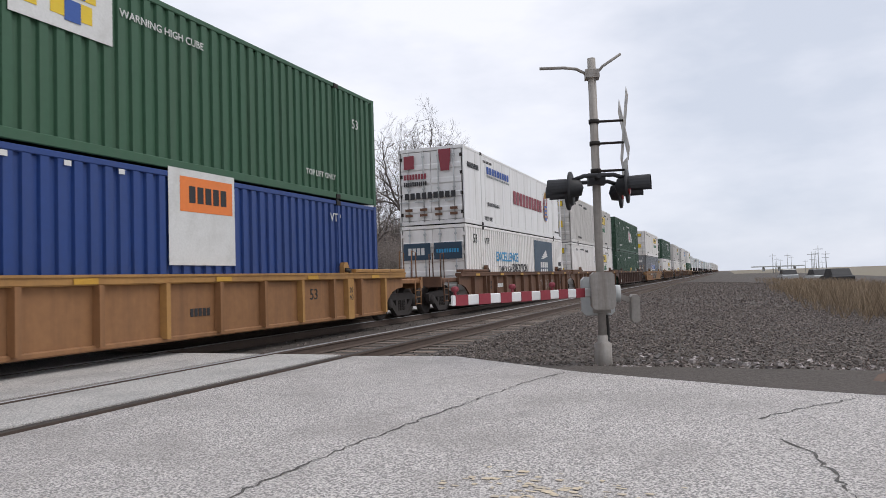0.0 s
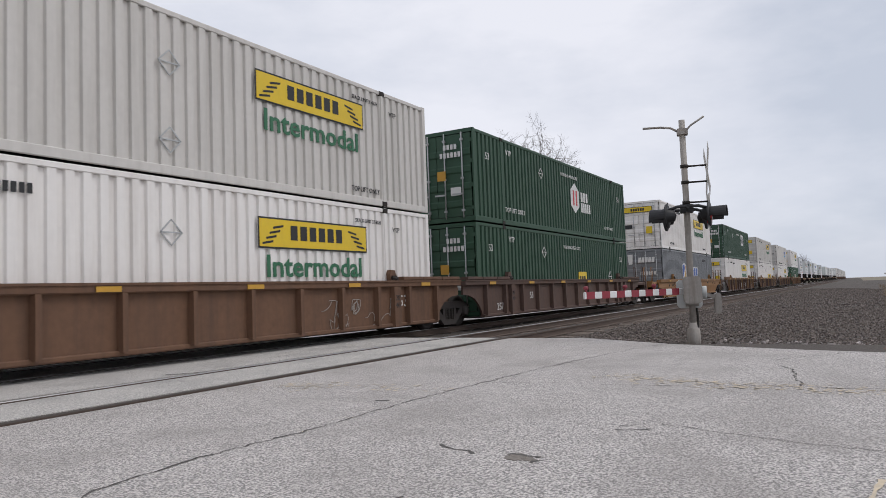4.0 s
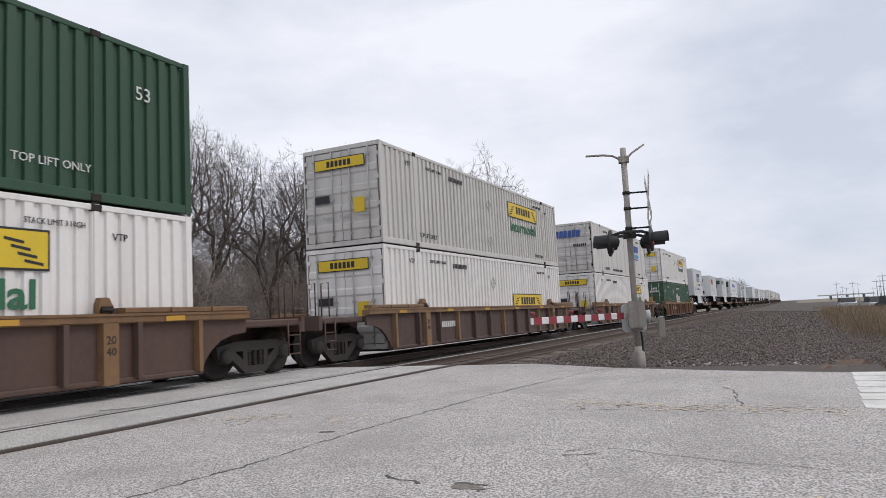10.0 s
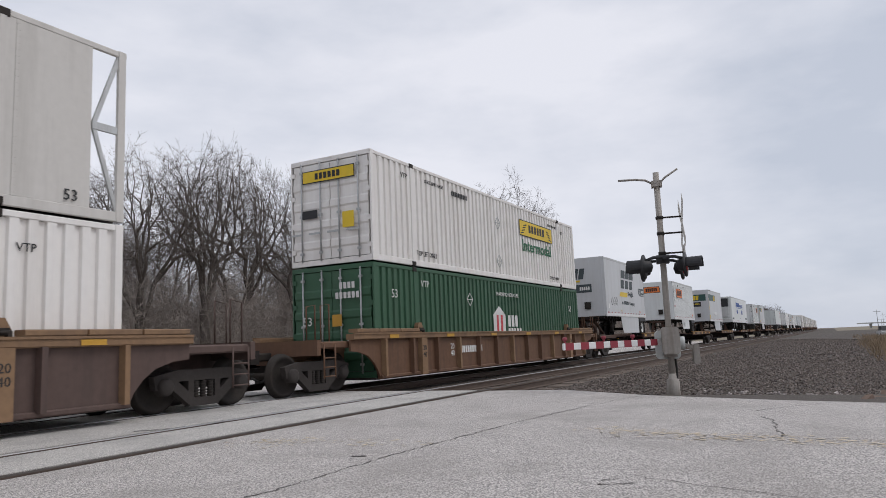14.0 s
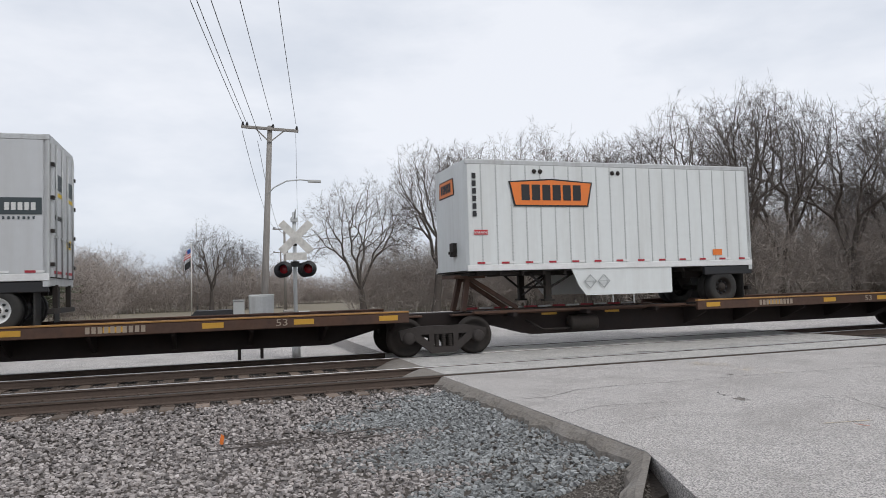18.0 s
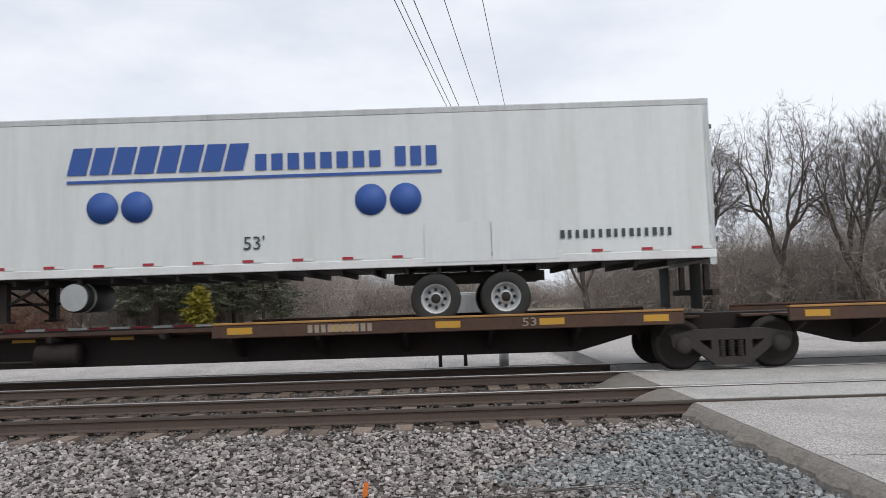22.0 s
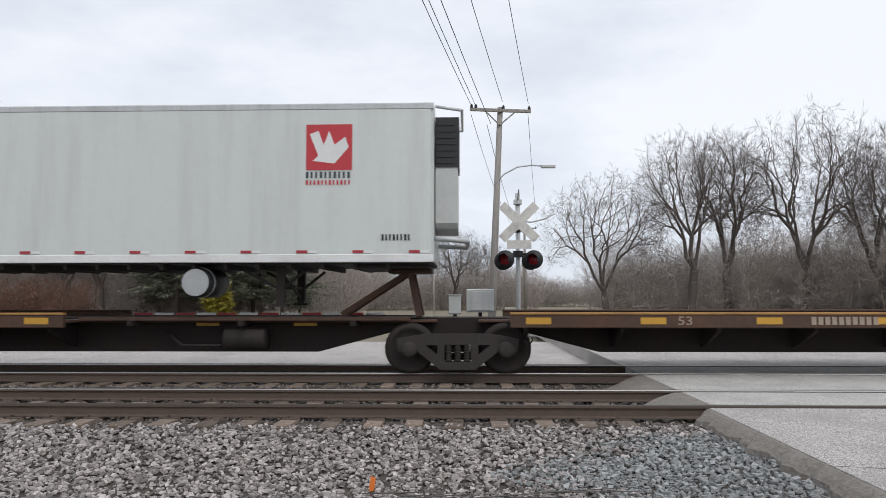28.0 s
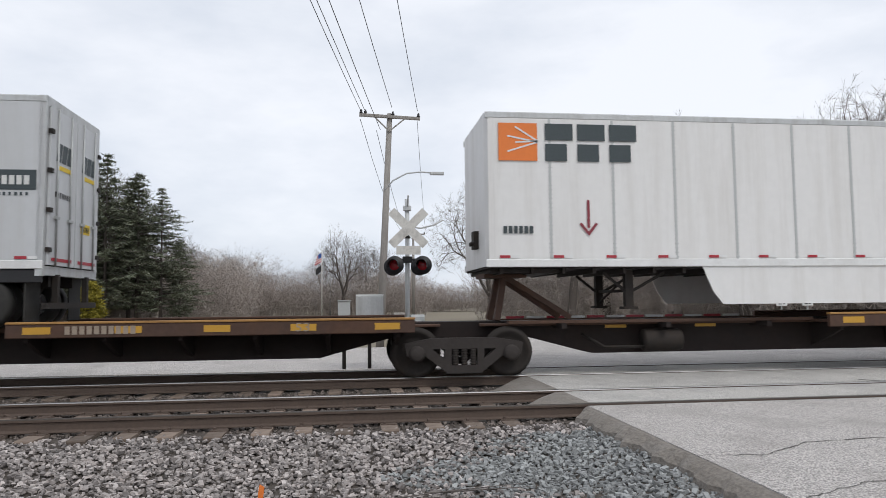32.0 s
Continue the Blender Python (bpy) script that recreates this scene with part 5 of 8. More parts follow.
def signal(x, y, top, turn, lamp_z, buck_z, label, steel, lean=0.0):
    """A mast with crossbuck, two pairs of lamps back to back, top arms and the gate's motor."""
    s = thing("crossing_signal", label, "signal", "crossing signals", at=pose(x, y, -0.1, 0, lean, turn))
    part("mast", Shape().tube((0, 0, -0.3), (0, 0, top + 0.1), 0.06, 14), steel, s)
    part("mast_base", Shape().lathe([(-0.3, 0.0), (-0.3, 0.13), (0.22, 0.12), (0.25, 0.075), (0.34, 0.07), (0.34, 0.0)], "z", 16), steel, s)
    b = part("crossbuck", crossbuck_shape(), M_WPAINT, s, "white crossbuck sign", pose(0, -0.42, buck_z))
    part("sign_plate", plate(0.62, 0.22), M_WPAINT, s, "", pose(0, -0.41, buck_z - 0.68))
    for z in (buck_z + 0.12, buck_z - 0.2, buck_z - 0.6):
        part("bracket", cached("sign_bracket", lambda: Shape().tube((0, 0, 0), (0, -0.41, 0), 0.018, 6).lathe([(-0.035, 0.0), (-0.03, 0.075), (0.03, 0.075), (0.035, 0.0)], "z", 12)), M_TRUCK, s, "", pose(0, 0, z))
    part("cross_arm", Shape().tube((-0.4, 0, lamp_z + 0.16), (0.4, 0, lamp_z + 0.16), 0.035, 8).box(-0.12, -0.12, lamp_z + 0.08, 0.12, 0.12, lamp_z + 0.24), M_BLACK, s)
    for k in (-1, 1):
        part("lamp_arm", Shape().path([(0.36 * k, 0.4, lamp_z + 0.1), (0.36 * k, 0.2, lamp_z + 0.17), (0.36 * k, -0.2, lamp_z + 0.17), (0.36 * k, -0.4, lamp_z + 0.1)], 0.03, 8), M_BLACK, s)
        flasher(s, 0.36 * k, -0.4, lamp_z, -1, False)
        flasher(s, 0.36 * k, 0.4, lamp_z, 1, False)
    part("top_clamp", Shape().box(-0.1, -0.1, top - 0.2, 0.1, 0.1, top - 0.08), steel, s)
    part("top_arm", Shape().path([(0, 0.05, top - 0.14), (0, 0.22, top - 0.04), (0, 0.4, top - 0.01), (0, 0.75, top + 0.0)], 0.022, 6), steel, s)
    part("top_arm", Shape().path([(0, -0.05, top - 0.14), (0, -0.16, top - 0.02), (0, -0.42, top + 0.14)], 0.02, 6), steel, s)
    if turn == 0:
        part("side_arm", Shape().path([(0, 0, top - 0.62), (0.35, 0, top - 0.66), (0.7, 0, top - 0.58), (0.95, 0, top - 0.44)], 0.02, 6), steel, s)
    box = part("gate_mechanism", Shape().bevel_box(0.08, -0.2, 0.62, 0.42, 0.26, 1.18, 0.05).lathe([(-0.1, 0), (-0.1, 0.13), (0.0, 0.13), (0.0, 0)], "y", 14, (0.25, -0.2, 0.92)), M_LGREY, s, "light grey gate motor housing")
    part("mechanism_cover", Shape().bevel_box(-0.36, -0.16, 0.72, -0.08, 0.16, 1.24, 0.04), M_MAST, s)
    part("cover_bolts", Shape().box(-0.3, -0.175, 0.76, -0.14, -0.16, 1.04), steel, s)
    part("counterweight", Shape().bevel_box(0.14, -0.56, 0.5, 0.4, -0.44, 0.9, 0.03).beam((0.25, -0.2, 0.92), (0.25, -0.5, 0.8), 0.07, 0.07), steel, s)
    for z in (0.66, 1.06):
        part("housing_clamp", Shape().box(-0.1, -0.12, z, 0.12, 0.12, z + 0.06), steel, s)
    part("conduit", Shape().path([(0.3, -0.1, 0.64), (0.34, -0.12, 0.4), (0.2, -0.1, 0.22), (0.08, -0.05, 0.1)], 0.022, 6), M_RUBBER, s)
    return s


signal(13.35, -8.4, 4.25, 15, 2.42, 3.3, "weathered grey crossing signal mast with black lamps beside the road", M_MAST)
signal(-1.78, 4.2, 4.1, 0, 2.45, 3.4, "silver crossing signal mast with white crossbuck and red lamps", M_SILVER)

# striped gate arm, lowered
arm = thing("gate_arm", "lowered red and white striped gate arm with lamps", "gate arm", at=pose(13.2, -8.3, 0.86, 0, 0, math.degrees(math.atan2(1.15, -2.45))))
part("arm_core", Shape().bevel_box(0, -0.02, -0.06, 2.75, 0.02, 0.06, 0.01), M_WTAPE, arm)
for i in range(7):
    part("red_stripe", cached("arm_stripe", lambda: Shape().box(-0.1, -0.026, -0.063, 0.1, 0.026, 0.063)), M_ARMRED, arm, "", pose(0.3 + 0.385 * i, 0, 0))
for x in (0.9, 1.7, 2.7):
    part("arm_lamp", cached("arm_lamp", lambda: Shape().lathe([(-0.03, 0), (-0.03, 0.034), (0.03, 0.034), (0.03, 0)], "y", 12).box(-0.012, -0.012, -0.08, 0.012, 0.012, -0.03)), M_MAROON, arm, "", pose(x, 0, 0.13))

# ---------------------------------------------------------------- pole line behind the tracks
def pole(x, y, top, lean, wires=True):
    p = thing("utility_pole", "grey wooden utility pole with a crossarm", "utility pole", "utility poles", at=pose(x, y, -0.6, 0, lean, 0))
    h = top + 0.6
    part("shaft", Shape().tube((0, 0, 0), (0, 0, h), 0.17, 12, 0.11), M_WOOD, p)
    part("crossarm", Shape().bevel_box(-1.22, -0.19, h - 0.22, 1.22, -0.09, h - 0.09, 0.015).beam((0, -0.14, h - 0.75), (-0.6, -0.14, h - 0.2), 0.04, 0.05).beam((0, -0.14, h - 0.75), (0.6, -0.14, h - 0.2), 0.04, 0.05), M_WOOD, p)
    ins = cached("insulator", lambda: Shape().lathe([(0, 0.0), (0, 0.05), (0.05, 0.07), (0.07, 0.04), (0.1, 0.06), (0.13, 0.03), (0.16, 0.03), (0.16, 0.0)], "z", 12))
    for dx in (-1.15, -0.98, 0.12, 1.15):
        part("insulator", ins, M_BLACK, p, "", pose(dx, -0.14, h - 0.09))
    return p


pole_a = pole(-1.75, 14.0, 9.0, 0.0)
pole_a.matrix_basis = pose(-2.15, 14.0, -0.6, 0, 2.6, 0)
lamp = thing("street_lamp", "curved grey lamp arm on the utility pole", "street lamp", at=pose(-1.95, 13.9, -0.5))
part("arm", Shape().path([(0.0, 0, 6.35), (0.35, 0, 6.75), (0.9, 0, 7.05), (1.5, 0, 7.12), (1.9, 0, 7.08)], 0.03, 8), M_STEEL, lamp)
part("head", Shape().bevel_box(1.85, -0.1, 7.0, 2.4, 0.1, 7.12, 0.03), M_LGREY, lamp)

wires = thing("overhead_wires", "thin dark overhead wires", "wire")
for dx, z0, far in ((-1.15, 9.1, 0), (-0.98, 9.1, 0), (-0.35, 8.3, 0), (0.12, 9.2, 0), (1.15, 9.1, 0)):
    pts = []
    for i in range(13):
        t = i / 12
        pts.append((-1.75 + dx - 6.3 * t, 13.86 - 44 * t, z0 + 2.9 * t - 1.2 * 4 * t * (1 - t) * 0.5))
    part("wire", Shape().path(pts, 0.012, 4), M_BLACK, wires)
for dx, z0 in ((-1.15, 8.75), (-0.5, 8.3), (1.15, 8.7)):
    pts = [(-1.75 + dx + 5.0 * t, 14 + 45 * t, z0 - 0.3 * t - 1.0 * 4 * t * (1 - t)) for t in [i / 8 for i in range(9)]]
    part("wire", Shape().path(pts, 0.012, 4), M_BLACK, wires)
for i, (x, y, h) in enumerate(((3.0, 59, 8.5), (6.5, 104, 8.5), (11, 150, 8.5))):
    pole(x, y, h, 0)


# ---------------------------------------------------------------- bare trees
def ribbon(s, p, q, w, r):
    """A thin twig: two crossed blades."""
    d = q - p
    a = d.orthogonal().normalized()
    a.rotate(Matrix.Rotation(r.uniform(0, 3.14), 3, d.normalized()))
    a *= w / 2
    s.add([p - a, p + a, q + a * 0.5, q - a * 0.5], [(0, 1, 2, 3)])


def bare_tree(seed, height, wide=0.36, low=0.24, count=1750):
    """A leafless tree: a stout trunk, limbs that rise and fork, and fine twigs that fill a rounded, uneven crown."""
    g = np.random.default_rng(seed)
    rng = random.Random(seed)
    trunk, twig = Shape(), Shape()
    u = g.normal(size=(count * 3, 3))
    u /= np.linalg.norm(u, axis=1)[:, None]
    u = u[u[:, 2] > -0.55][:count]
    n = len(u)
    ang = np.arctan2(u[:, 1], u[:, 0])
    lobes = 1 + 0.1 * np.sin(3 * ang + seed) + 0.1 * np.sin(5 * ang + 5.0 * u[:, 2] + seed) + 0.07 * np.sin(9 * ang + 7.0 * u[:, 2])
    rad = (g.uniform(0.16, 1.0, n) ** 0.42) * lobes
    mid = (1 + low) / 2 * height
    tips = np.stack([u[:, 0] * rad * wide * height, u[:, 1] * rad * wide * height, mid + u[:, 2] * rad * (1 - low) / 2 * height], 1)

    def grow(p, pts, heading):
        m = len(pts)
        r1 = 0.0095 * m ** 0.48 * height / 16
        if m == 1:
            q = Vector(pts[0])
            ribbon(twig, p, q, 0.019, rng)
            d = (q - p).normalized()
            for k in range(5):
                e = p.lerp(q, rng.uniform(0.1, 0.95))
                w = (d * 1.2 + Vector((rng.uniform(-1, 1), rng.uniform(-1, 1), rng.uniform(-0.3, 0.9)))).normalized() * rng.uniform(0.3, 0.7)
                ribbon(twig, e, e + w, 0.0135, rng)
            return
        c = Vector(pts.mean(axis=0))
        way = c - p
        way = (way.normalized() * 0.72 + heading * 0.28).normalized() * way.length
        q = p + way * (0.34 if m > 40 else 0.48) + Vector((rng.uniform(-1, 1), rng.uniform(-1, 1), rng.uniform(-0.1, 0.6))) * way.length * 0.08
        bend = p.lerp(q, 0.5) + Vector((rng.uniform(-1, 1), rng.uniform(-1, 1), rng.uniform(-0.7, 0.5))) * way.length * 0.045
        r2 = r1 * 0.82
        for e0, e1, ra, rb in ((p, bend, r1, (r1 + r2) / 2), (bend, q, (r1 + r2) / 2, r2)):
            if m > 70:
                trunk.tube(e0, e1, ra, 7, rb, False)
            elif m > 9:
                twig.tube(e0, e1, ra, 4, rb, False)
            else:
                ribbon(twig, e0, e1, ra * 2, rng)
        rel = pts - np.array(q)
        rel = rel / (np.linalg.norm(rel, axis=1)[:, None] + 0.01)
        dev = rel - rel.mean(axis=0)
        axis = np.linalg.svd(dev, full_matrices=False)[2][0] if m > 2 else dev[0]
        order = np.argsort(dev @ axis)
        cut = min(m - 1, max(1, int(m * rng.uniform(0.3, 0.7))))
        on = (q - p).normalized()
        grow(q, pts[order[:cut]], on)
        grow(q, pts[order[cut:]], on)

    up = Vector((0, 0, 1))
    base = Vector((0, 0, 0))
    fork = Vector((rng.uniform(-0.4, 0.4), rng.uniform(-0.4, 0.4), low * height * rng.uniform(0.85, 1.15)))
    r0 = 0.0095 * n ** 0.48 * height / 16
    trunk.tube(base, base.lerp(fork, 0.25), r0 * 1.5, 9, r0 * 1.12, False)
    trunk.tube(base.lerp(fork, 0.25), fork, r0 * 1.12, 9, r0 * 0.98, False)
    order = np.argsort(np.arctan2(tips[:, 1], tips[:, 0]) + g.normal(size=n) * 0.15)
    parts = 3 + seed % 2
    for k in range(parts):
        grow(fork, tips[order[k * n // parts:(k + 1) * n // parts]], up)
    return trunk.mesh("trunk"), twig.mesh("crown")


TREES = [bare_tree(11, 16, 0.38, 0.2), bare_tree(23, 16, 0.31, 0.24), bare_tree(37, 16, 0.46, 0.18), bare_tree(41, 16, 0.27, 0.28), bare_tree(58, 16, 0.35, 0.17)]


def plant(kind, x, y, h, turn, group="bare trees of the wood", label="bare grey-brown deciduous tree in winter"):
    k = h / 16
    t = thing("tree", label, "tree", group, at=pose(x, y, -0.65, 0, 0, turn))
    for name, me, m in zip(("trunk", "crown"), TREES[kind], (M_BARK, M_TWIG)):
        o = part(name, me, m, t)
        o.scale = (k, k, k)
    return t


rng = random.Random(5)
# edge of the wood, which draws nearer to the track along it
for x, y, h, kind in ((8.6, 45, 12.4, 2), (15.0, 44, 15.6, 1), (19.0, 46, 16.2, 3), (24.5, 44, 17.2, 0), (29.5, 42, 16.0, 4), (33.5, 41, 16.6, 3), (38.0, 38, 19.0, 0), (43.0, 36, 20.0, 1), (47.5, 37, 20.5, 4),
                      (53.5, 34, 19.0, 2), (59.0, 35, 18.5, 3), (64.5, 31, 17.5, 0), (73.0, 20.5, 19.6, 0), (77.0, 29, 15.0, 0), (58.5, 29.5, 18.0, 0), (86.0, 24, 12.5, 1), (93.0, 22, 11.5, 2), (101.0, 24, 11.5, 0), (108.0, 21, 11.0, 4), (119.0, 20, 10.5, 3), (131.0, 20, 10.5, 1), (146.0, 19, 10.0, 0), (162.0, 18, 10.0, 2), (181.0, 17, 10.0, 4), (205.0, 17, 10.0, 1)):
    plant(kind, x, y, h, rng.uniform(0, 360))
for i in range(30):
    x = rng.uniform(18, 110) if i < 4 else rng.uniform(36, 150)
    plant(rng.randrange(5), x, 55 - x * 0.2 + rng.uniform(0, 22), rng.uniform(11, 14) + (4.5 if 36 < x < 66 else 0), rng.uniform(0, 360))
for i in range(24):
    plant(rng.randrange(5), rng.uniform(-75, 4), rng.uniform(80, 115), rng.uniform(8.5, 12), rng.uniform(0, 360))
for x, y, h, kind in ((-42.0, 43, 17.0, 0), (-38.0, 46, 15.5, 2), (-35.0, 47, 16.0, 4), (-31.6, 48, 15.2, 1)):
    plant(kind, x, y, h, rng.uniform(0, 360))
for i in range(22):
    plant(rng.randrange(5), rng.uniform(-85, -29), rng.uniform(46, 75), rng.uniform(13, 16.5), rng.uniform(0, 360))
for i in range(16):
    plant(rng.randrange(5), rng.uniform(330, 430), rng.uniform(12, 34), rng.uniform(12, 15.5), rng.uniform(0, 360), "clump of bare trees beside the line")


def thicket(w, dpt, h, count, seed):
    r = random.Random(seed)
    s = Shape()
    for i in range(count):
        p = Vector((r.uniform(-w / 2, w / 2), r.uniform(-dpt / 2, dpt / 2), 0))
        hh = h * r.uniform(0.35, 1.0)
        d = Vector((r.uniform(-0.3, 0.3), r.uniform(-0.3, 0.3), 1)).normalized()
        ribbon(s, p, p + d * hh, 0.035, r)
        for k in range(10):
            a = p + d * hh * r.uniform(0.1, 0.95)
            e = a + Vector((r.uniform(-1, 1), r.uniform(-1, 1), r.uniform(0.0, 0.9))).normalized() * hh * r.uniform(0.15, 0.4)
            ribbon(s, a, e, 0.03, r)
            for m in range(6):
                c = a.lerp(e, r.uniform(0.3, 1.0))
                ribbon(s, c, c + Vector((r.uniform(-1, 1), r.uniform(-1, 1), r.uniform(-0.1, 1))).normalized() * hh * 0.18, 0.018, r)
    return s.mesh("undergrowth")


BUSH = [thicket(22, 9, 7.0, 560, 71), thicket(22, 9, 5.6, 620, 72)]
for i, (x, y, z, k) in enumerate(((19, 48, 0, 1.0), (32, 48, 0, 1.05), (44, 41, 0, 1.35), (58, 38, 0, 1.35), (70, 32, 0, 1.35), (86, 28, 0, 1.1), (102, 25, 0, 1.1), (118, 23, 0, 1.1), (150, 25, 0, 1.0), (175, 22, 0, 0.9), (200, 20, 0, 0.9),
                               (24, 60, 0, 1.1), (42, 58, 0, 1.35), (62, 54, 0, 1.35), (85, 48, 0, 1.3), (110, 42, 0, 1.2), (140, 38, 0, 1.2),
                               (-70, 52, 0, 1.1), (-52, 50, 0, 1.1), (-38, 52, 0, 1.2), (-24, 56, 0, 1.0), (-6, 90, 0, 1.2), (-28, 88, 0, 1.2), (-50, 92, 0, 1.2), (-70, 90, 0, 1.2), (-12, 104, 0, 0.9), (6, 122, 0, 0.8), (20, 116, 0, 0.9), (345, 16, 0, 1.2), (370, 16, 0, 1.2), (400, 17, 0, 1.2))):
    o = solid("undergrowth", BUSH[i % 2], M_BRUSH, "tangled leafless grey-brown undergrowth", "undergrowth", kind="stuff", at=pose(x, y, -0.65 + z, 0, 0, (180 if i % 3 else 0) + (-8 if 10 < x < 210 else 0)))
    o.scale = (k, k, k)


def conifer(seed, height, radius, card=0.62, low=0.12, dense=1.0):
    r = random.Random(seed)
    trunk = Shape().tube((0, 0, 0), (0, 0, height * 0.97), height * 0.014, 8, 0.02)
    s = Shape()
    z = height * low
    while z < height * 0.985:
        f = 1 - z / height
        reach = radius * min(1.0, f * 2.3) ** 0.75 * (0.82 + 0.2 * math.sin(z * 1.3 + seed)) * r.uniform(0.6, 1.15) + 0.12
        for k in range(int(7 + 5 * f)):
            a = r.uniform(0, 6.283)
            rr = reach * r.uniform(0.55, 1.12)
            tip = Vector((math.cos(a) * rr, math.sin(a) * rr, z + rr * r.uniform(-0.2, 0.16)))
            root = Vector((0, 0, z))
            ribbon(trunk, root, tip, 0.07, r)
            n = int((3 + rr * 3.4) * dense)
            for j in range(n):
                c = root.lerp(tip, 0.3 + 0.75 * j / n)
                for m in range(4):
                    d = Vector((r.uniform(-1, 1), r.uniform(-1, 1), r.uniform(-0.45, 0.55))).normalized() * card * r.uniform(0.6, 1.3)
                    e = Vector((-d.y, d.x, r.uniform(-0.3, 0.4))) * 0.16
                    b = c + Vector((r.uniform(-1, 1), r.uniform(-1, 1), r.uniform(-0.6, 0.6))) * card * 0.4
                    s.add([b - e, b + d * 0.5, b + d, b + e], [(0, 1, 2, 3)])
        z += (0.36 + 0.2 * f) * (height / 15)
    return trunk.mesh("trunk"), s.mesh("crown")


FIRS = [conifer(3, 17, 4.9, 0.46, 0.14, 0.85), conifer(8, 14, 4.9, 0.46, 0.15, 0.85)]
for x, y, h, kind, turn in ((-27.4, 45, 16.6, 0, 0), (-24.6, 46, 14.6, 1, 50), (-22.6, 44.5, 14.2, 0, 140), (-20.6, 46, 12.8, 1, 200), (-18.6, 45.5, 11.6, 0, 300), (-30.0, 47.5, 11.5, 1, 20), (-25.5, 48, 13.0, 1, 80), (-17.6, 47.5, 7.5, 1, 110), (-22.0, 48.5, 12.5, 1, 250)):
    t = thing("conifer", "tall dark green conifer", "tree", "conifers", at=pose(x, y, -0.65, 0, 0, turn))
    k = h / (17 if kind == 0 else 14)
    for name, me, m in zip(("trunk", "crown"), FIRS[kind], (M_BARK, M_NEEDLE)):
        o = part(name, me, m, t)
        o.scale = (k, k, k)
GOLDEN = conifer(21, 3.5, 1.45, 0.2, 0.02, 3.0)
t = thing("golden_shrub", "small cone-shaped yellow-green evergreen shrub", "shrub", at=pose(-19.6, 33.0, -0.6))
for name, me, m in zip(("trunk", "crown"), GOLDEN, (M_BARK, M_GOLD)):
    part(name, me, m, t)
solid("red_brush", thicket(9, 4, 3.4, 200, 91), M_REDBRUSH, "reddish leafless shrubs", "undergrowth", kind="stuff", at=pose(-36, 38, -0.65))

# ---------------------------------------------------------------- small things behind the tracks
flag = thing("flagpole", "white flagpole with a striped flag above a dark flag", "flagpole", at=pose(-6.4, 60, -0.6))
part("pole", Shape().tube((0, 0, 0), (0, 0, 7.6), 0.06, 8, 0.04), M_WPAINT, flag)
for i in range(7):
    part("flag_stripe", Shape().prism_y([(-0.75 + 0.04 * i, 5.75 + 0.13 * i), (-0.05, 6.15 + 0.13 * i), (-0.05, 6.28 + 0.13 * i), (-0.75 + 0.04 * i, 5.88 + 0.13 * i)], -0.01, 0.01), M_REDINK if i % 2 == 0 else M_WTAPE, flag)
part("flag_canton", Shape().prism_y([(-0.38, 6.42), (-0.05, 6.6), (-0.05, 7.07), (-0.38, 6.88)], -0.015, 0.015), M_BLUEINK, flag)
part("lower_flag", Shape().prism_y([(-0.62, 4.75), (-0.05, 5.15), (-0.05, 5.85), (-0.6, 5.4)], -0.01, 0.01), M_INK, flag)
solid("radio_mast", Shape().tube((0, 0, 0), (0, 0, 12.5), 0.12, 6, 0.04), M_STEEL, "thin grey radio mast", "mast", at=pose(-6.5, 90, -0.6))
for x, y in ((18.75, 20.0), (20.4, 20.3)):
    s_ = thing("road_sign", "small white traffic sign on a steel post", "road sign", "road signs", at=pose(x, y, -0.6))
    part("post", Shape().box(-0.03, -0.03, 0, 0.03, 0.03, 2.4), M_STEEL, s_)
    part("panel", Shape().box(-0.3, -0.05, 1.6, 0.3, -0.035, 2.45), M_WTAPE, s_)
    part("sign_bar", Shape().box(-0.2, -0.056, 2.15, 0.2, -0.052, 2.32), M_INK, s_)
    part("sign_figure", words("20", 0.3), M_INK, s_, "", pose(0, -0.056, 1.68))
cab = thing("signal_cabinet", "white steelsignal equipment box on a thin post", "cabinet", at=pose(-3.42, 4.8, -0.5))
part("post", Shape().tube((0, 0, 0), (0, 0, 1.45), 0.05, 8), M_TRUCK, cab)
part("body", Shape().bevel_box(-0.16, -0.2, 1.45, 0.16, 0.2, 1.95, 0.03), M_LGREY, cab)
part("roof", Shape().box(-0.18, -0.22, 1.95, 0.18, 0.22, 1.98), M_LGREY, cab)
cab = thing("signal_cabinet", "low white steel equipment box on a post", "cabinet", at=pose(-2.75, 4.9, -0.5))
part("post", Shape().tube((0, 0, 0), (0, 0, 1.5), 0.05, 8), M_TRUCK, cab)
part("body", Shape().bevel_box(-0.36, -0.3, 1.5, 0.36, 0.3, 2.12, 0.03), M_LGREY, cab)
part("door", Shape().bevel_box(-0.3, -0.32, 1.55, 0.3, -0.3, 2.06, 0.008), M_SILVER, cab)


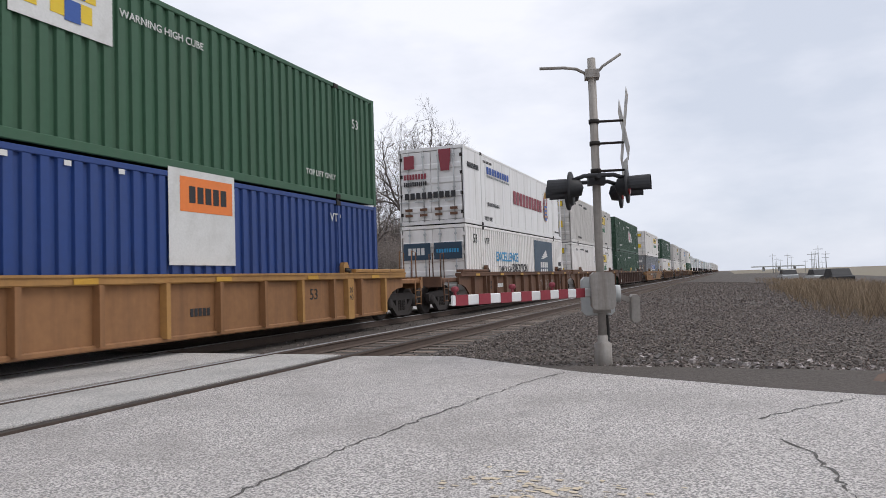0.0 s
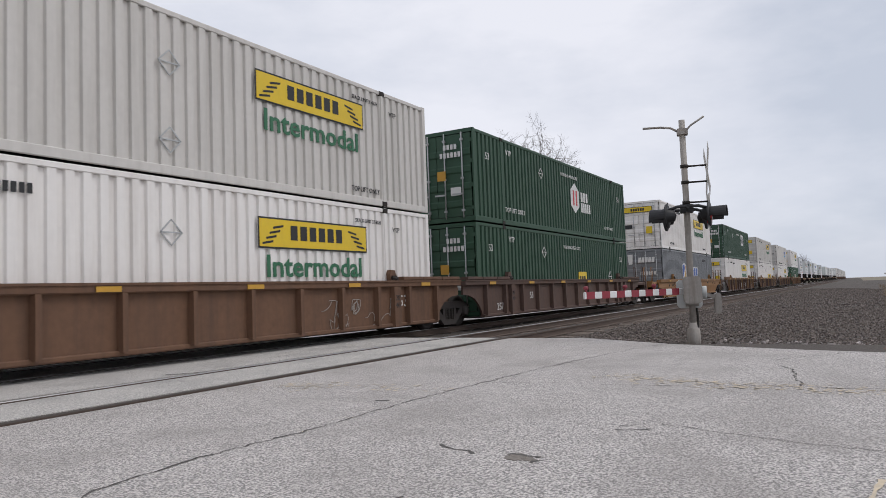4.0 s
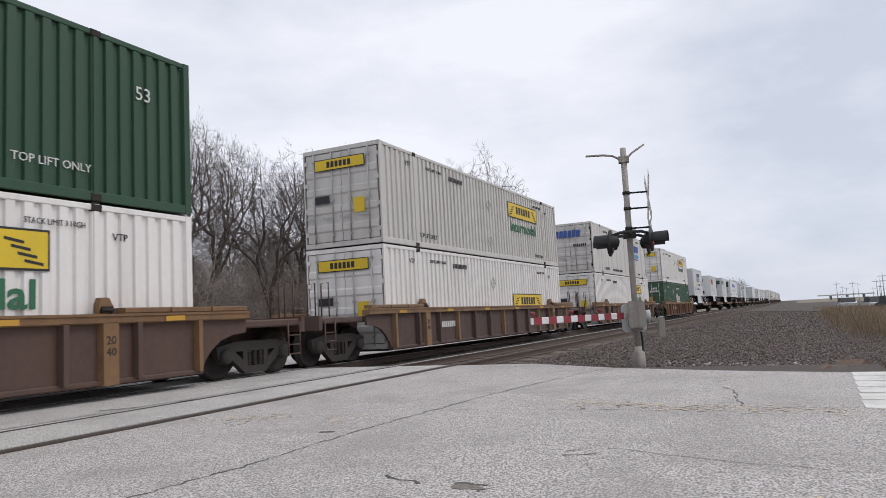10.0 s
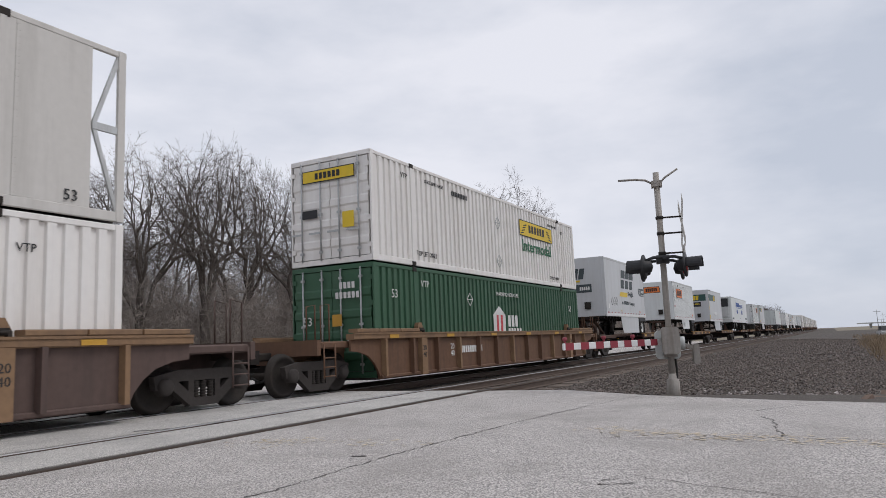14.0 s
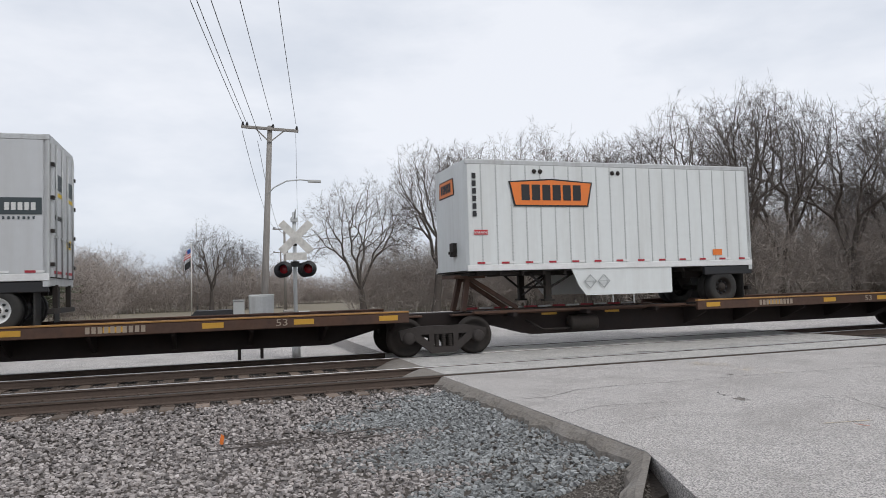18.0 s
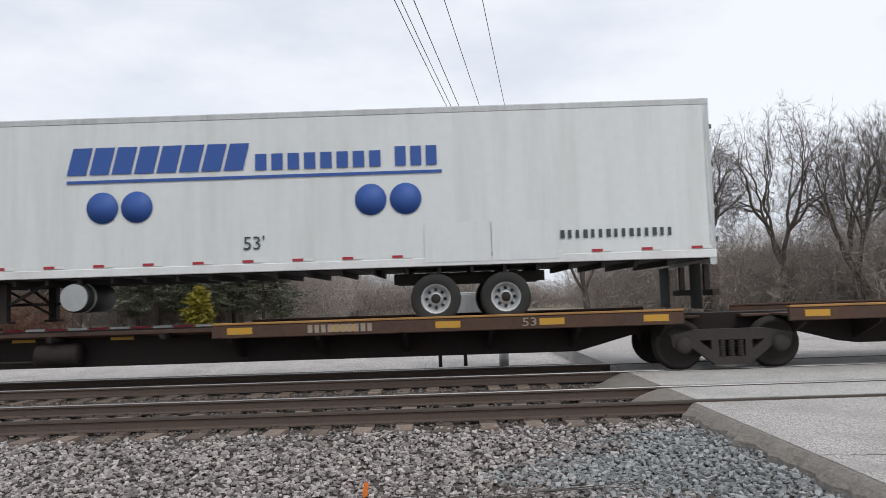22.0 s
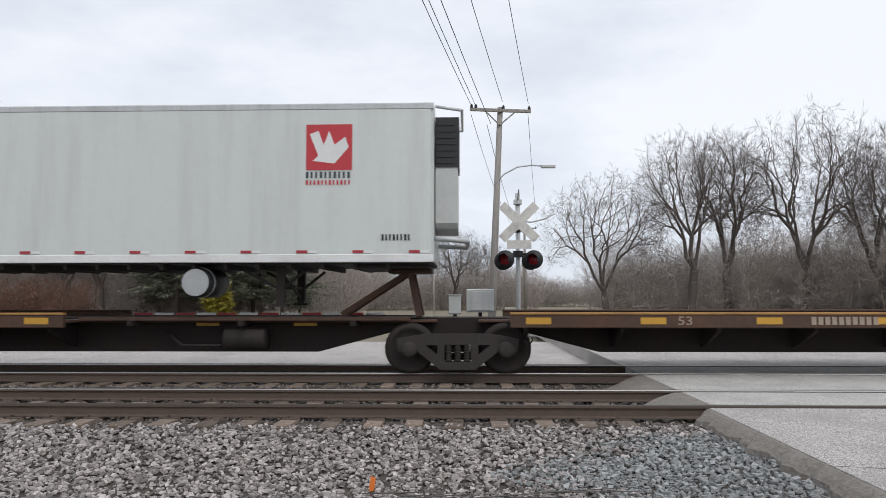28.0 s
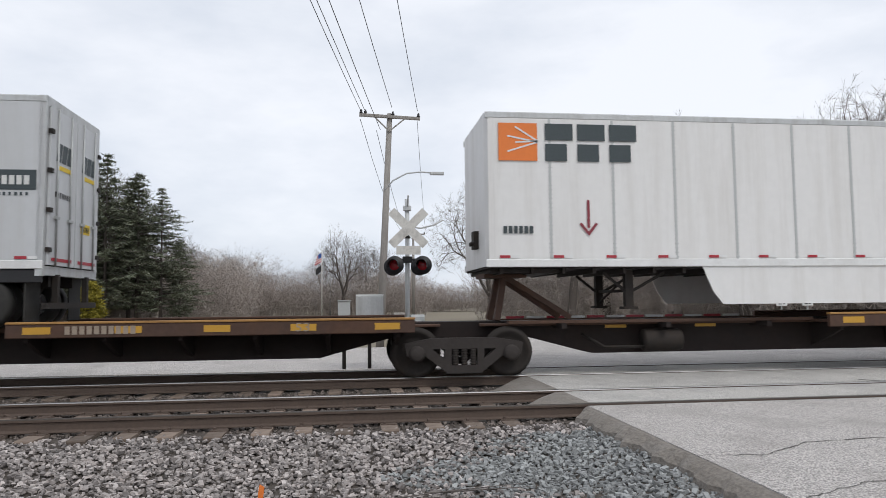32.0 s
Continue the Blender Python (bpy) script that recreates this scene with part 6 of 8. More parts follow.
def car(x, y, turn, paint, label):
    c = thing("car", label, "car", "parked cars", at=pose(x, y, -0.62 if y < -13 else -0.6, 0, 0, turn))
    body = Shape().prism_y([(-2.2, 0.35), (2.2, 0.3), (2.25, 0.7), (1.2, 0.95), (-1.7, 1.0), (-2.25, 0.85)], -0.88, 0.88)
    part("body", body, paint, c)
    part("cabin", Shape().prism_y([(-1.9, 0.95), (1.0, 0.93), (0.35, 1.5), (-1.3, 1.52)], -0.78, 0.78), M_BLACK, c)
    part("roof", Shape().prism_y([(-1.3, 1.5), (0.4, 1.48), (0.3, 1.56), (-1.2, 1.57)], -0.74, 0.74), paint, c)
    for wx in (-1.4, 1.4):
        for wy in (-0.82, 0.82):
            part("wheel", cached("car_wheel", lambda: Shape().lathe([(-0.1, 0.0), (-0.1, 0.2), (-0.11, 0.33), (0.11, 0.33), (0.11, 0.0)], "y", 16)), M_RUBBER, c, "", pose(wx, wy, 0.33))
    return c


passing_car = car(0.8, 15.4, 180, M_BLACK, "dark car on the side street behind the train")
del passing_car["group"]
car(101, -17.0, 5, M_SILVER, "silver parked car beside the road")
car(84, -18.6, 8, M_LGREY, "light grey parked pickup-sized car")
car(118, -18.2, 5, M_WPAINT, "white parked car beside the line")
car(76, -19.2, 8, M_BLACK, "dark parked car beside the line")

# distance down the line: overpass, masts, dry reeds and rocks
ov = thing("overpass", "distant low grey road bridge across the line", "bridge", at=pose(560, -34, -0.6))
part("deck", Shape().box(-5, -26, 2.9, 5, 8, 3.7), M_LGREY, ov)
for y in (-20, -10, 0):
    part("pier", Shape().box(-1.0, y - 0.8, 0, 1.0, y + 0.8, 2.9), M_LGREY, ov)
rng = random.Random(17)
for i in range(16):
    x = rng.uniform(170, 330)
    y = -11.2 - (x + 1) * rng.uniform(0.045, 0.11)
    h = rng.uniform(3.8, 7.0)
    m_ = thing("mast", "distant grey substation mast", "mast", "substation masts", at=pose(x, y, -0.6))
    part("shaft", Shape().tube((0, 0, 0), (0, 0, h), 0.12, 6, 0.06), M_STEEL, m_)
    part("crossarm", Shape().box(-0.08, -0.9, h * 0.86, 0.08, 0.9, h * 0.88), M_STEEL, m_)


def tufts(x0, x1, y0, y1, h, count, seed):
    r = random.Random(seed)
    s = Shape()
    for i in range(count):
        p = Vector((r.uniform(x0, x1), r.triangular(y0, y1), -0.42))
        for k in range(5):
            ribbon(s, p, p + Vector((r.uniform(-0.6, 0.6), r.uniform(-0.6, 0.6), 1)) * h * r.uniform(0.25, 1.0), 0.016, r)
    return s


solid("dry_reeds", tufts(26, 62, -18.5, -12.6, 0.85, 2600, 31), M_GRASS, "clump of dry tan reeds and weeds", "grass", kind="stuff")
solid("verge_weeds", tufts(10.3, 15.5, -13.8, -8.9, 0.16, 420, 34), M_REDBRUSH, "short dead brown weeds along the road's edge", "weeds", kind="stuff")
solid("dry_grass", tufts(24, 110, -22, -13, 0.5, 2200, 32), M_GRASS, "dry winter grass", "grass", kind="stuff")
solid("dry_grass", tufts(-60, 30, 18, 40, 0.3, 2500, 33), M_GRASS, "pale winter grass behind the tracks", "grass", kind="stuff")


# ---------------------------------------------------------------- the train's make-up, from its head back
# Darker copy of the spine brown: shade under the deck is put into the colour.
M_SPINEDARK = mat("grimy_shaded_spine_steel", (0.018, 0.012, 0.0105), 0.85, 0.1, vary=0.3, grain=10, stain=1.2, bump=0.2, dirt=(0.036, 0.021, 0.016), dirt_amount=0.5)
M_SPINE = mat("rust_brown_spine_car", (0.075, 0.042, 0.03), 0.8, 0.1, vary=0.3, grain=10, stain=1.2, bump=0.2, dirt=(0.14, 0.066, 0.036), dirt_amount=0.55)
M_RUSTROCK = mat("brown_rock", (0.16, 0.11, 0.085), 0.95, vary=0.4, grain=12, stain=4, bump=0.6)
P_TTX = mat("ochre_wagon_paint", (0.26, 0.125, 0.05), 0.7, vary=0.2, grain=8, stain=0.9, dirt=(0.13, 0.065, 0.035), dirt_amount=0.5, streak=True)
P_TTXCHORD = mat("faded_yellow_chord", (0.38, 0.2, 0.06), 0.7, vary=0.2, grain=8, stain=1.5, dirt=(0.16, 0.08, 0.04), dirt_amount=0.6)
P_CHORDRUST = mat("rusty_orange_chord", (0.2, 0.11, 0.05), 0.75, vary=0.25, grain=8, stain=1.5, dirt=(0.09, 0.05, 0.032), dirt_amount=0.7)
P_CHORDTAN = mat("worn_tan_chord", (0.235, 0.14, 0.075), 0.75, vary=0.25, grain=8, stain=1.5, dirt=(0.11, 0.07, 0.05), dirt_amount=0.7)
P_PURPLE = mat("purple_brown_wagon_paint", (0.095, 0.06, 0.05), 0.75, vary=0.25, grain=8, stain=0.9, dirt=(0.06, 0.042, 0.038), dirt_amount=0.6, streak=True)
P_RUST = mat("red_brown_wagon_paint", (0.135, 0.064, 0.034), 0.75, vary=0.25, grain=8, stain=0.9, dirt=(0.085, 0.045, 0.032), dirt_amount=0.6, streak=True)
P_BROWN = mat("brown_wagon_paint", (0.135, 0.068, 0.037), 0.75, vary=0.25, grain=8, stain=0.9, dirt=(0.075, 0.045, 0.033), dirt_amount=0.6, streak=True)
P_DKBROWN = mat("dark_brown_wagon_paint", (0.085, 0.05, 0.038), 0.75, vary=0.25, grain=8, stain=0.9, dirt=(0.13, 0.07, 0.045), dirt_amount=0.5, streak=True)
P_ORANGE = mat("golden_wagon_paint", (0.265, 0.13, 0.042), 0.65, vary=0.18, grain=8, stain=0.9, dirt=(0.18, 0.09, 0.04), dirt_amount=0.5, streak=True)
C_GREEN = mat("mid_green_container", (0.032, 0.098, 0.051), 0.58, vary=0.12, grain=8, stain=0.8, bump=0.05, dirt=(0.06, 0.1, 0.065), dirt_amount=0.4, streak=True)
C_DKGREEN = mat("dark_green_container", (0.022, 0.067, 0.036), 0.58, vary=0.12, grain=8, stain=0.8, bump=0.05, dirt=(0.05, 0.08, 0.055), dirt_amount=0.4, streak=True)
C_BLUE = mat("deep_blue_container", (0.012, 0.045, 0.19), 0.5, vary=0.12, grain=8, stain=0.8, bump=0.05, dirt=(0.035, 0.055, 0.14), dirt_amount=0.4, streak=True)
C_WHITE = mat("white_container", (0.8, 0.772, 0.74), 0.5, vary=0.05, grain=8, stain=0.7, bump=0.05, dirt=(0.5, 0.45, 0.4), dirt_amount=0.4, streak=True)
C_GREYWHITE = mat("grey_white_container", (0.6, 0.575, 0.54), 0.55, vary=0.07, grain=8, stain=0.7, bump=0.05, dirt=(0.37, 0.35, 0.32), dirt_amount=0.45, streak=True)
C_REEFER = mat("white_reefer_paint", (0.75, 0.74, 0.725), 0.45, vary=0.05, grain=6, stain=0.7, bump=0.03, dirt=(0.52, 0.49, 0.45), dirt_amount=0.4, streak=True)
C_GREY = mat("mid_grey_container", (0.19, 0.2, 0.21), 0.5, vary=0.1, grain=8, stain=0.8, bump=0.05, dirt=(0.13, 0.13, 0.13), dirt_amount=0.4, streak=True)
T_WHITE = mat("white_trailer_skin", (0.7, 0.72, 0.71), 0.42, vary=0.05, grain=6, stain=0.6, bump=0.03, dirt=(0.5, 0.49, 0.46), dirt_amount=0.4, streak=True)
T_PALE = mat("pale_grey_green_trailer_skin", (0.62, 0.65, 0.63), 0.45, vary=0.05, grain=6, stain=0.6, bump=0.03, dirt=(0.45, 0.45, 0.42), dirt_amount=0.4, streak=True)
T_GREY = mat("light_grey_trailer_skin", (0.55, 0.56, 0.57), 0.42, vary=0.05, grain=6, stain=0.6, bump=0.03, dirt=(0.42, 0.41, 0.39), dirt_amount=0.4, streak=True)
Z1, Z2 = 0.25, 3.17
NEAR = -CW / 2


def stack_green_blue(u):
    well_car(u, 11.4, P_TTX, "ochre container well car with ribbed sides and worn paint", chord=P_TTXCHORD, marks=(("53", 4.6, 0.75, 0.24, M_INK), ("#5", 0.9, 0.6, 0.14, M_INK), ("#10", 1.2, 1.22, 0.09, M_INK)))
    c = container(u, Z1, C_BLUE, "deep blue corrugated container with a white and orange sign")
    decal("sign_panel", plate(1.75, 1.7), M_WHITEINK, c, 1.2, NEAR - 0.005, 0.25 + 1.0)
    decal("sign_label", plate(1.4, 0.62), M_ORANGE, c, 1.3, NEAR - 0.01, 2.2)
    decal("sign_bars", blocks(5, 1.05, 0.3, 0.25), M_INK, c, 1.35, NEAR - 0.015, 2.36)
    for i in range(8):
        decal("fleck", plate(0.12, 0.08), M_WHITEINK, c, -7.6 + 1.1 * i * 0.9, NEAR - 0.005, 2.68)
    note(c, "VTP", 5.9, 2.35, 0.2, M_WHITEINK)
    note(c, "53", 7.1, 0.5, 0.2, M_WHITEINK)
    c = container(u, Z2, C_GREEN, "mid green corrugated container with a pale sign")
    green_marks(c)
    logo_box(c, -0.6 - 1.1, 1.75, 1.75, 1.0, M_INK, M_WHITEINK, M_YELLOW)
    decal("logo_bar", blocks(1, 0.4, 0.7, 0.1), M_BLUEINK, c, -1.5, NEAR - 0.018, 1.9)


def stack_tempstack(u):
    wagon = well_car(u, 11.4, P_RUST, "red-brown container well car with ribbed sides and graffiti", both=False, marks=(("#8", -4.6, 0.72, 0.16, M_WHITEINK), ("53", -2.6, 0.75, 0.2, M_WHITEINK)))
    graffiti(wagon, 3.3, 0.32, 3.4, 0.6, M_GRAFF, 21)
    c = container(u, Z1, C_WHITE, "white corrugated container with blue lettering and a dark panel")
    decal("lettering", words("EXCELLENCE", 0.37, bold=0.01, width=3.25), M_CYANINK, c, -2.79, NEAR - 0.004, 1.55)
    note(c, "THROUGH", -3.15, 1.08, 0.25, M_INK, w=1.85)
    decal("lettering", words("EXECUTION", 0.36, bold=0.01, width=2.45), M_INK, c, -0.85, NEAR - 0.004, 1.08)
    decal("logo_panel", plate(3.8, 2.3), M_NAVY, c, 3.68, NEAR - 0.006, 0.35)
    decal("logo_bars", blocks(4, 1.6, 0.62, 0.22), M_WHITEINK, c, 3.75, NEAR - 0.012, 0.95)
    for i in range(3):
        decal("logo_crest", Shape().prism_y([(-0.75 + 0.25 * i, 0.1 * i), (0.55 - 0.1 * i, 0.2 + 0.12 * i), (0.75 - 0.1 * i, 0.12 + 0.12 * i), (-0.2 + 0.15 * i, 0.0 + 0.08 * i)], -0.004, 0), M_WHITEINK, c, 3.75, NEAR - 0.012, 1.75)
    note(c, "53", -7.0, 2.2, 0.34, M_INK)
    note(c, "VTP", -5.6, 2.2, 0.24, M_INK)
    bars(c, 4, 7.4, 1.4, 0.22, M_INK)
    bars(c, 6, 7.4, 1.1, 0.2, M_INK, w=0.9)
    for y in (-0.62, 0.62):
        decal("end_panel", plate(1.1, 0.62), M_NAVY, c, -CL / 2 - 0.07, y, 1.6, rz=-90)
    decal("end_logo", blocks(4, 0.7, 0.26, 0.25), M_WHITEINK, c, -CL / 2 - 0.076, 0.62, 1.78, rz=-90)
    decal("end_logo", blocks(9, 0.9, 0.14, 0.3), M_CYANINK, c, -CL / 2 - 0.076, -0.62, 1.84, rz=-90)
    c = container(u, Z2, C_REEFER, "white smooth-sided reefer container with maroon lettering and rusty doors", "reefer")
    decal("logo_bars", blocks(9, 3.15, 0.28, 0.3), M_BLUEINK, c, -3.78, NEAR - 0.012, 2.12)
    decal("logo_bars", blocks(28, 3.15, 0.08, 0.35), M_GREYINK, c, -3.78, NEAR - 0.012, 1.98)
    decal("logo_bars", blocks(10, 5.3, 0.6, 0.26), M_MAROON, c, 1.05, NEAR - 0.012, 1.22)
    cx = 4.4
    for k in (-1, 1):
        decal("crest_mantling", Shape().prism_y([(0.1 * k, 0.9), (0.3 * k, 0.85), (0.42 * k, 1.0), (0.36 * k, 1.3), (0.46 * k, 1.55), (0.34 * k, 1.42), (0.24 * k, 1.2), (0.12 * k, 1.3)][::k], -0.004, 0), M_MAROON, c, cx, NEAR - 0.012, 0.68)
        decal("crest_mantling", Shape().prism_y([(0.34 * k, 0.95), (0.44 * k, 0.78), (0.36 * k, 0.55), (0.47 * k, 0.3), (0.3 * k, 0.34), (0.3 * k, 0.9)][::k], -0.004, 0), M_MAROON, c, cx, NEAR - 0.012, 0.68)
        decal("crest_ribbon", Shape().prism_y([(0.3 * k, 0.86), (0.4 * k, 0.9), (0.36 * k, 0.6), (0.3 * k, 0.5)][::k], -0.004, 0), M_YTAPE, c, cx, NEAR - 0.017, 0.68)
    decal("crest_rim", Shape().prism_y([(0, 0.1), (0.22, 0.2), (0.33, 0.36), (0.33, 0.98), (-0.33, 0.98), (-0.33, 0.36), (-0.22, 0.2)], -0.004, 0), M_YTAPE, c, cx, NEAR - 0.022, 0.68)
    decal("crest_shield", Shape().prism_y([(0, 0.14), (0.2, 0.23), (0.3, 0.38), (0.3, 0.95), (-0.3, 0.95), (-0.3, 0.38), (-0.2, 0.23)], -0.004, 0), M_BLUEINK, c, cx, NEAR - 0.027, 0.68)
    for k in range(3):
        decal("crest_bar", plate(0.3, 0.1), M_YTAPE, c, cx, NEAR - 0.032, 1.02 + 0.2 * k)
    decal("crest_helm", Shape().prism_y([(-0.12, 0.98), (0.12, 0.98), (0.14, 1.2), (0.06, 1.32), (-0.06, 1.32), (-0.14, 1.2)], -0.004, 0), M_STEEL, c, cx, NEAR - 0.022, 0.68)
    decal("crest_top", Shape().prism_y([(-0.13, 1.34), (0.13, 1.34), (0.12, 1.6), (0.0, 1.7), (-0.1, 1.58)], -0.004, 0), M_YTAPE, c, cx, NEAR - 0.022, 0.68)
    bars(c, 12, -4.54, 0.82, 0.15, M_INK, w=1.6, y=NEAR - 0.012)
    note(c, "TOP LIFT ONLY", -5.3, 0.22, 0.16, M_INK, NEAR - 0.012, 1.0)
    note(c, "STACK LIMIT 3 HIGH", -5.25, 2.52, 0.1, M_INK, NEAR - 0.012, 1.1)
    bars(c, 10, -7.0, 2.1, 0.2, M_INK, w=1.3, y=NEAR - 0.012)
    bars(c, 10, 7.2, 2.25, 0.14, M_INK, w=1.0, y=NEAR - 0.012)
    note(c, "TOP LIFT ONLY", 6.9, 0.3, 0.1, M_INK, NEAR - 0.012)
    decal("end_sign", plate(0.42, 0.5), M_MAROON, c, -CL / 2 - 0.07, 0.85, 2.1, rz=-90)
    decal("end_crest", plate(0.5, 0.8, 0.08), M_MAROON, c, -CL / 2 - 0.07, -0.6, 1.95, rz=-90)
    decal("end_bars", blocks(8, 0.95, 0.2, 0.25), M_MAROON, c, -CL / 2 - 0.07, 0.6, 1.7, rz=-90)
    decal("end_bars", blocks(11, 0.95, 0.16, 0.25), M_INK, c, -CL / 2 - 0.07, 0.6, 1.45, rz=-90)
    decal("end_bars", blocks(9, 2.1, 0.24, 0.25), M_INK, c, -CL / 2 - 0.07, 0.0, 0.95, rz=-90)
    for k in (-0.9, -0.3, 0.3, 0.9):
        for zz in (0.3, 0.5):
            decal("rust_patch", plate(0.3, 0.1), P_RUST, c, -CL / 2 - 0.068, k, zz, rz=-90)


def stack_hunt(u, z, paint, label, lower_sign=False, diamonds=True):
    c = container(u, z, paint, label)
    hunt_marks(c, diamonds=diamonds, lower=lower_sign)
    return c


def stack_two_hunt(u):
    wagon = well_car(u, 11.4, P_BROWN, "brown container well car with ribbed sides and pale graffiti", both=False, first=False, joint=9.45, marks=(("53", 6.5, 0.7, 0.28, M_WHITEINK),))
    graffiti(wagon, 4.6, 0.3, 2.6, 0.62, M_GRAFF, 5)
    stack_hunt(u, Z1, C_WHITE, "white corrugated container with a yellow sign and green lettering")
    stack_hunt(u, Z2, C_GREYWHITE, "dusty grey-white corrugated container with a yellow sign")


def hub_logo(c, x, z):
    decal("logo_shape", Shape().prism_y([(0, 0), (0.5, 0.3), (0.5, 0.95), (0, 1.25), (-0.5, 0.95), (-0.5, 0.3)], -0.004, 0), M_WHITEINK, c, x, NEAR - 0.006, z)
    for k in (-0.17, 0.17):
        decal("logo_face", plate(0.15, 0.62), M_REDINK, c, x + k, NEAR - 0.012, z + 0.32)
    bars(c, 3, x + 1.2, z + 0.55, 0.4, M_WHITEINK, w=0.95)
    bars(c, 5, x + 1.35, z + 0.1, 0.4, M_WHITEINK, w=1.25)


def stack_hub(u):
    well_car(u, 11.8, P_DKBROWN, "dark brown container well car with ribbed sides", first=False, marks=(("257", -6.9, 0.4, 0.22, M_WHITEINK), ("53", -4.4, 0.7, 0.22, M_WHITEINK)))
    c = container(u, Z1, C_DKGREEN, "dark green corrugated container with a small yellow sign")
    green_marks(c)
    logo_box(c, 1.4, 0.5, 1.0, 0.9, M_INK, M_YELLOW, M_INK)
    diamond(c, 5.2, 1.2, 0.25, M_WHITEINK)
    c = container(u, Z2, C_DKGREEN, "dark green corrugated container with a white and red emblem")
    green_marks(c)
    hub_logo(c, 0.9, 0.9)


def stack_swift(u):
    wagon = well_car(u, 11.8, P_ORANGE, "golden yellow smooth-sided container well car with graffiti", ribs=False, marks=(("#10", -4.0, 0.8, 0.17, M_WHITEINK), ("53", 7.1, 0.86, 0.2, M_INK), ("#4", 7.9, 0.88, 0.1, M_INK), ("40", -6.0, 0.98, 0.12, M_INK), ("20", -6.0, 0.84, 0.14, M_INK), ("48", -6.75, 0.85, 0.14, M_INK), ("45", -6.4, 0.85, 0.14, M_INK), ("53", -7.4, 0.85, 0.14, M_INK), ("#9", 5.0, 0.95, 0.08, M_INK)))
    decal("number_panel", plate(2.5, 0.24), M_INK, wagon, -4.0, -1.462, 0.765)
    for lean in (-1, 1):
        cross = Shape().prism_y([(-0.27 * lean - 0.07, 0.3), (-0.27 * lean + 0.07, 0.3), (0.27 * lean + 0.07, 0.8), (0.27 * lean - 0.07, 0.8)], -0.004 - 0.002 * lean, 0)
        cross.v = [folded(v) for v in cross.v]
        decal("cross_mark", cross, M_STENCIL, wagon, 3.75, -1.465, 0)
    graffiti(wagon, 0.2, 0.28, 4.4, 0.86, M_INK, 3, -1.464, M_DULLSPRAY)
    splash = Shape().prism_y([(-0.5, 0.15), (-0.1, 0.0), (0.5, 0.05), (0.62, 0.45), (0.1, 0.3), (-0.35, 0.42), (-0.1, 0.24)], -0.003, 0)
    splash.v = [folded((a, b, d + 0.28)) for a, b, d in splash.v]
    decal("graffiti_splash", splash, M_MAROON, wagon, -2.35, -1.4615, 0)
    for k_, w_ in ((-6.9, 0.03), (-5.75, 0.035), (5.2, 0.03)):
        run = Shape().prism_y([(0, 0.3), (w_, 0.3), (w_ * 0.8 + 0.05, 0.82), (0.04, 0.82)], -0.003, 0)
        run.v = [folded(v) for v in run.v]
        decal("rust_run", run, P_BROWN, wagon, k_, -1.4615, 0)
    c = container(u, Z1, C_GREY, "mid grey corrugated container with a white and blue emblem")
    decal("shield", Shape().prism_y([(-0.57, 1.15), (-0.57, 0.45), (-0.35, 0.15), (0, 0.0), (0.35, 0.15), (0.57, 0.45), (0.57, 1.15), (0, 1.28)], -0.004, 0), M_WHITEINK, c, -2.2, NEAR - 0.006, 0.83)
    decal("shield_face", Shape().prism_y([(-0.5, 1.1), (-0.5, 0.48), (-0.36, 0.25), (-0.1, 0.65), (0.2, 0.95), (0.1, 1.12), (0, 1.2)], -0.004, 0), M_BLUEINK, c, -2.2, NEAR - 0.012, 0.83)
    decal("shield_face", Shape().prism_y([(0.05, 0.08), (0.32, 0.2), (0.5, 0.48), (0.5, 1.1), (0.3, 1.13), (0.35, 0.8), (0.1, 0.5)], -0.004, 0), M_YTAPE, c, -2.2, NEAR - 0.012, 0.83)
    bars(c, 10, 4.85, 2.3, 0.17, M_INK, w=1.3)
    decal("logo_bars", blocks(5, 3.4, 0.66, 0.04, 0.15), M_WHITEINK, c, 0.5, NEAR - 0.006, 1.2)
    decal("logo_bars", blocks(5, 3.3, 0.52, 0.24, 0.15), M_BLUEINK, c, 0.55, NEAR - 0.012, 1.27)
    decal("end_logo", blocks(5, 1.0, 0.3, 0.2, 0.15), M_WHITEINK, c, -CL / 2 - 0.07, -0.35, 2.1, rz=-90)
    decal("end_logo", plate(0.32, 0.6, 0.05), M_WHITEINK, c, -CL / 2 - 0.07, 0.6, 2.0, rz=-90)
    bars_end(c, 6, -0.45, 1.35, 0.2, M_WHITEINK)
    stack_hunt(u, Z2, C_WHITE, "white corrugated container with a yellow sign on green-topped posts")


def stack_emp(u):
    wagon = well_car(u, 11.8, P_DKBROWN, "dark brown container well car with pale graffiti", chord=P_CHORDRUST, marks=(("#3", 0.2, 0.5, 0.36, M_WHITEINK), ("#3", 2.6, 0.5, 0.36, M_WHITEINK)))
    for k_ in range(5):
        graffiti(wagon, -5.9 + 1.33 * k_, 0.35, 1.0, 0.6, M_GRAFF, 10 + k_)
    stack_hunt(u, Z1, C_WHITE, "white corrugated container with a yellow sign and green lettering", diamonds=False)
    c = container(u, Z2, C_DKGREEN, "dark green corrugated container with a pale square sign")
    green_marks(c)
    logo_box(c, 3.2, 1.39, 1.6, 1.05, M_INK, M_WHITEINK, M_GREYINK)
    decal("end_logo", plate(0.7, 0.5), M_WHITEINK, c, -CL / 2 - 0.066, 0.7, 2.1, rz=-90)


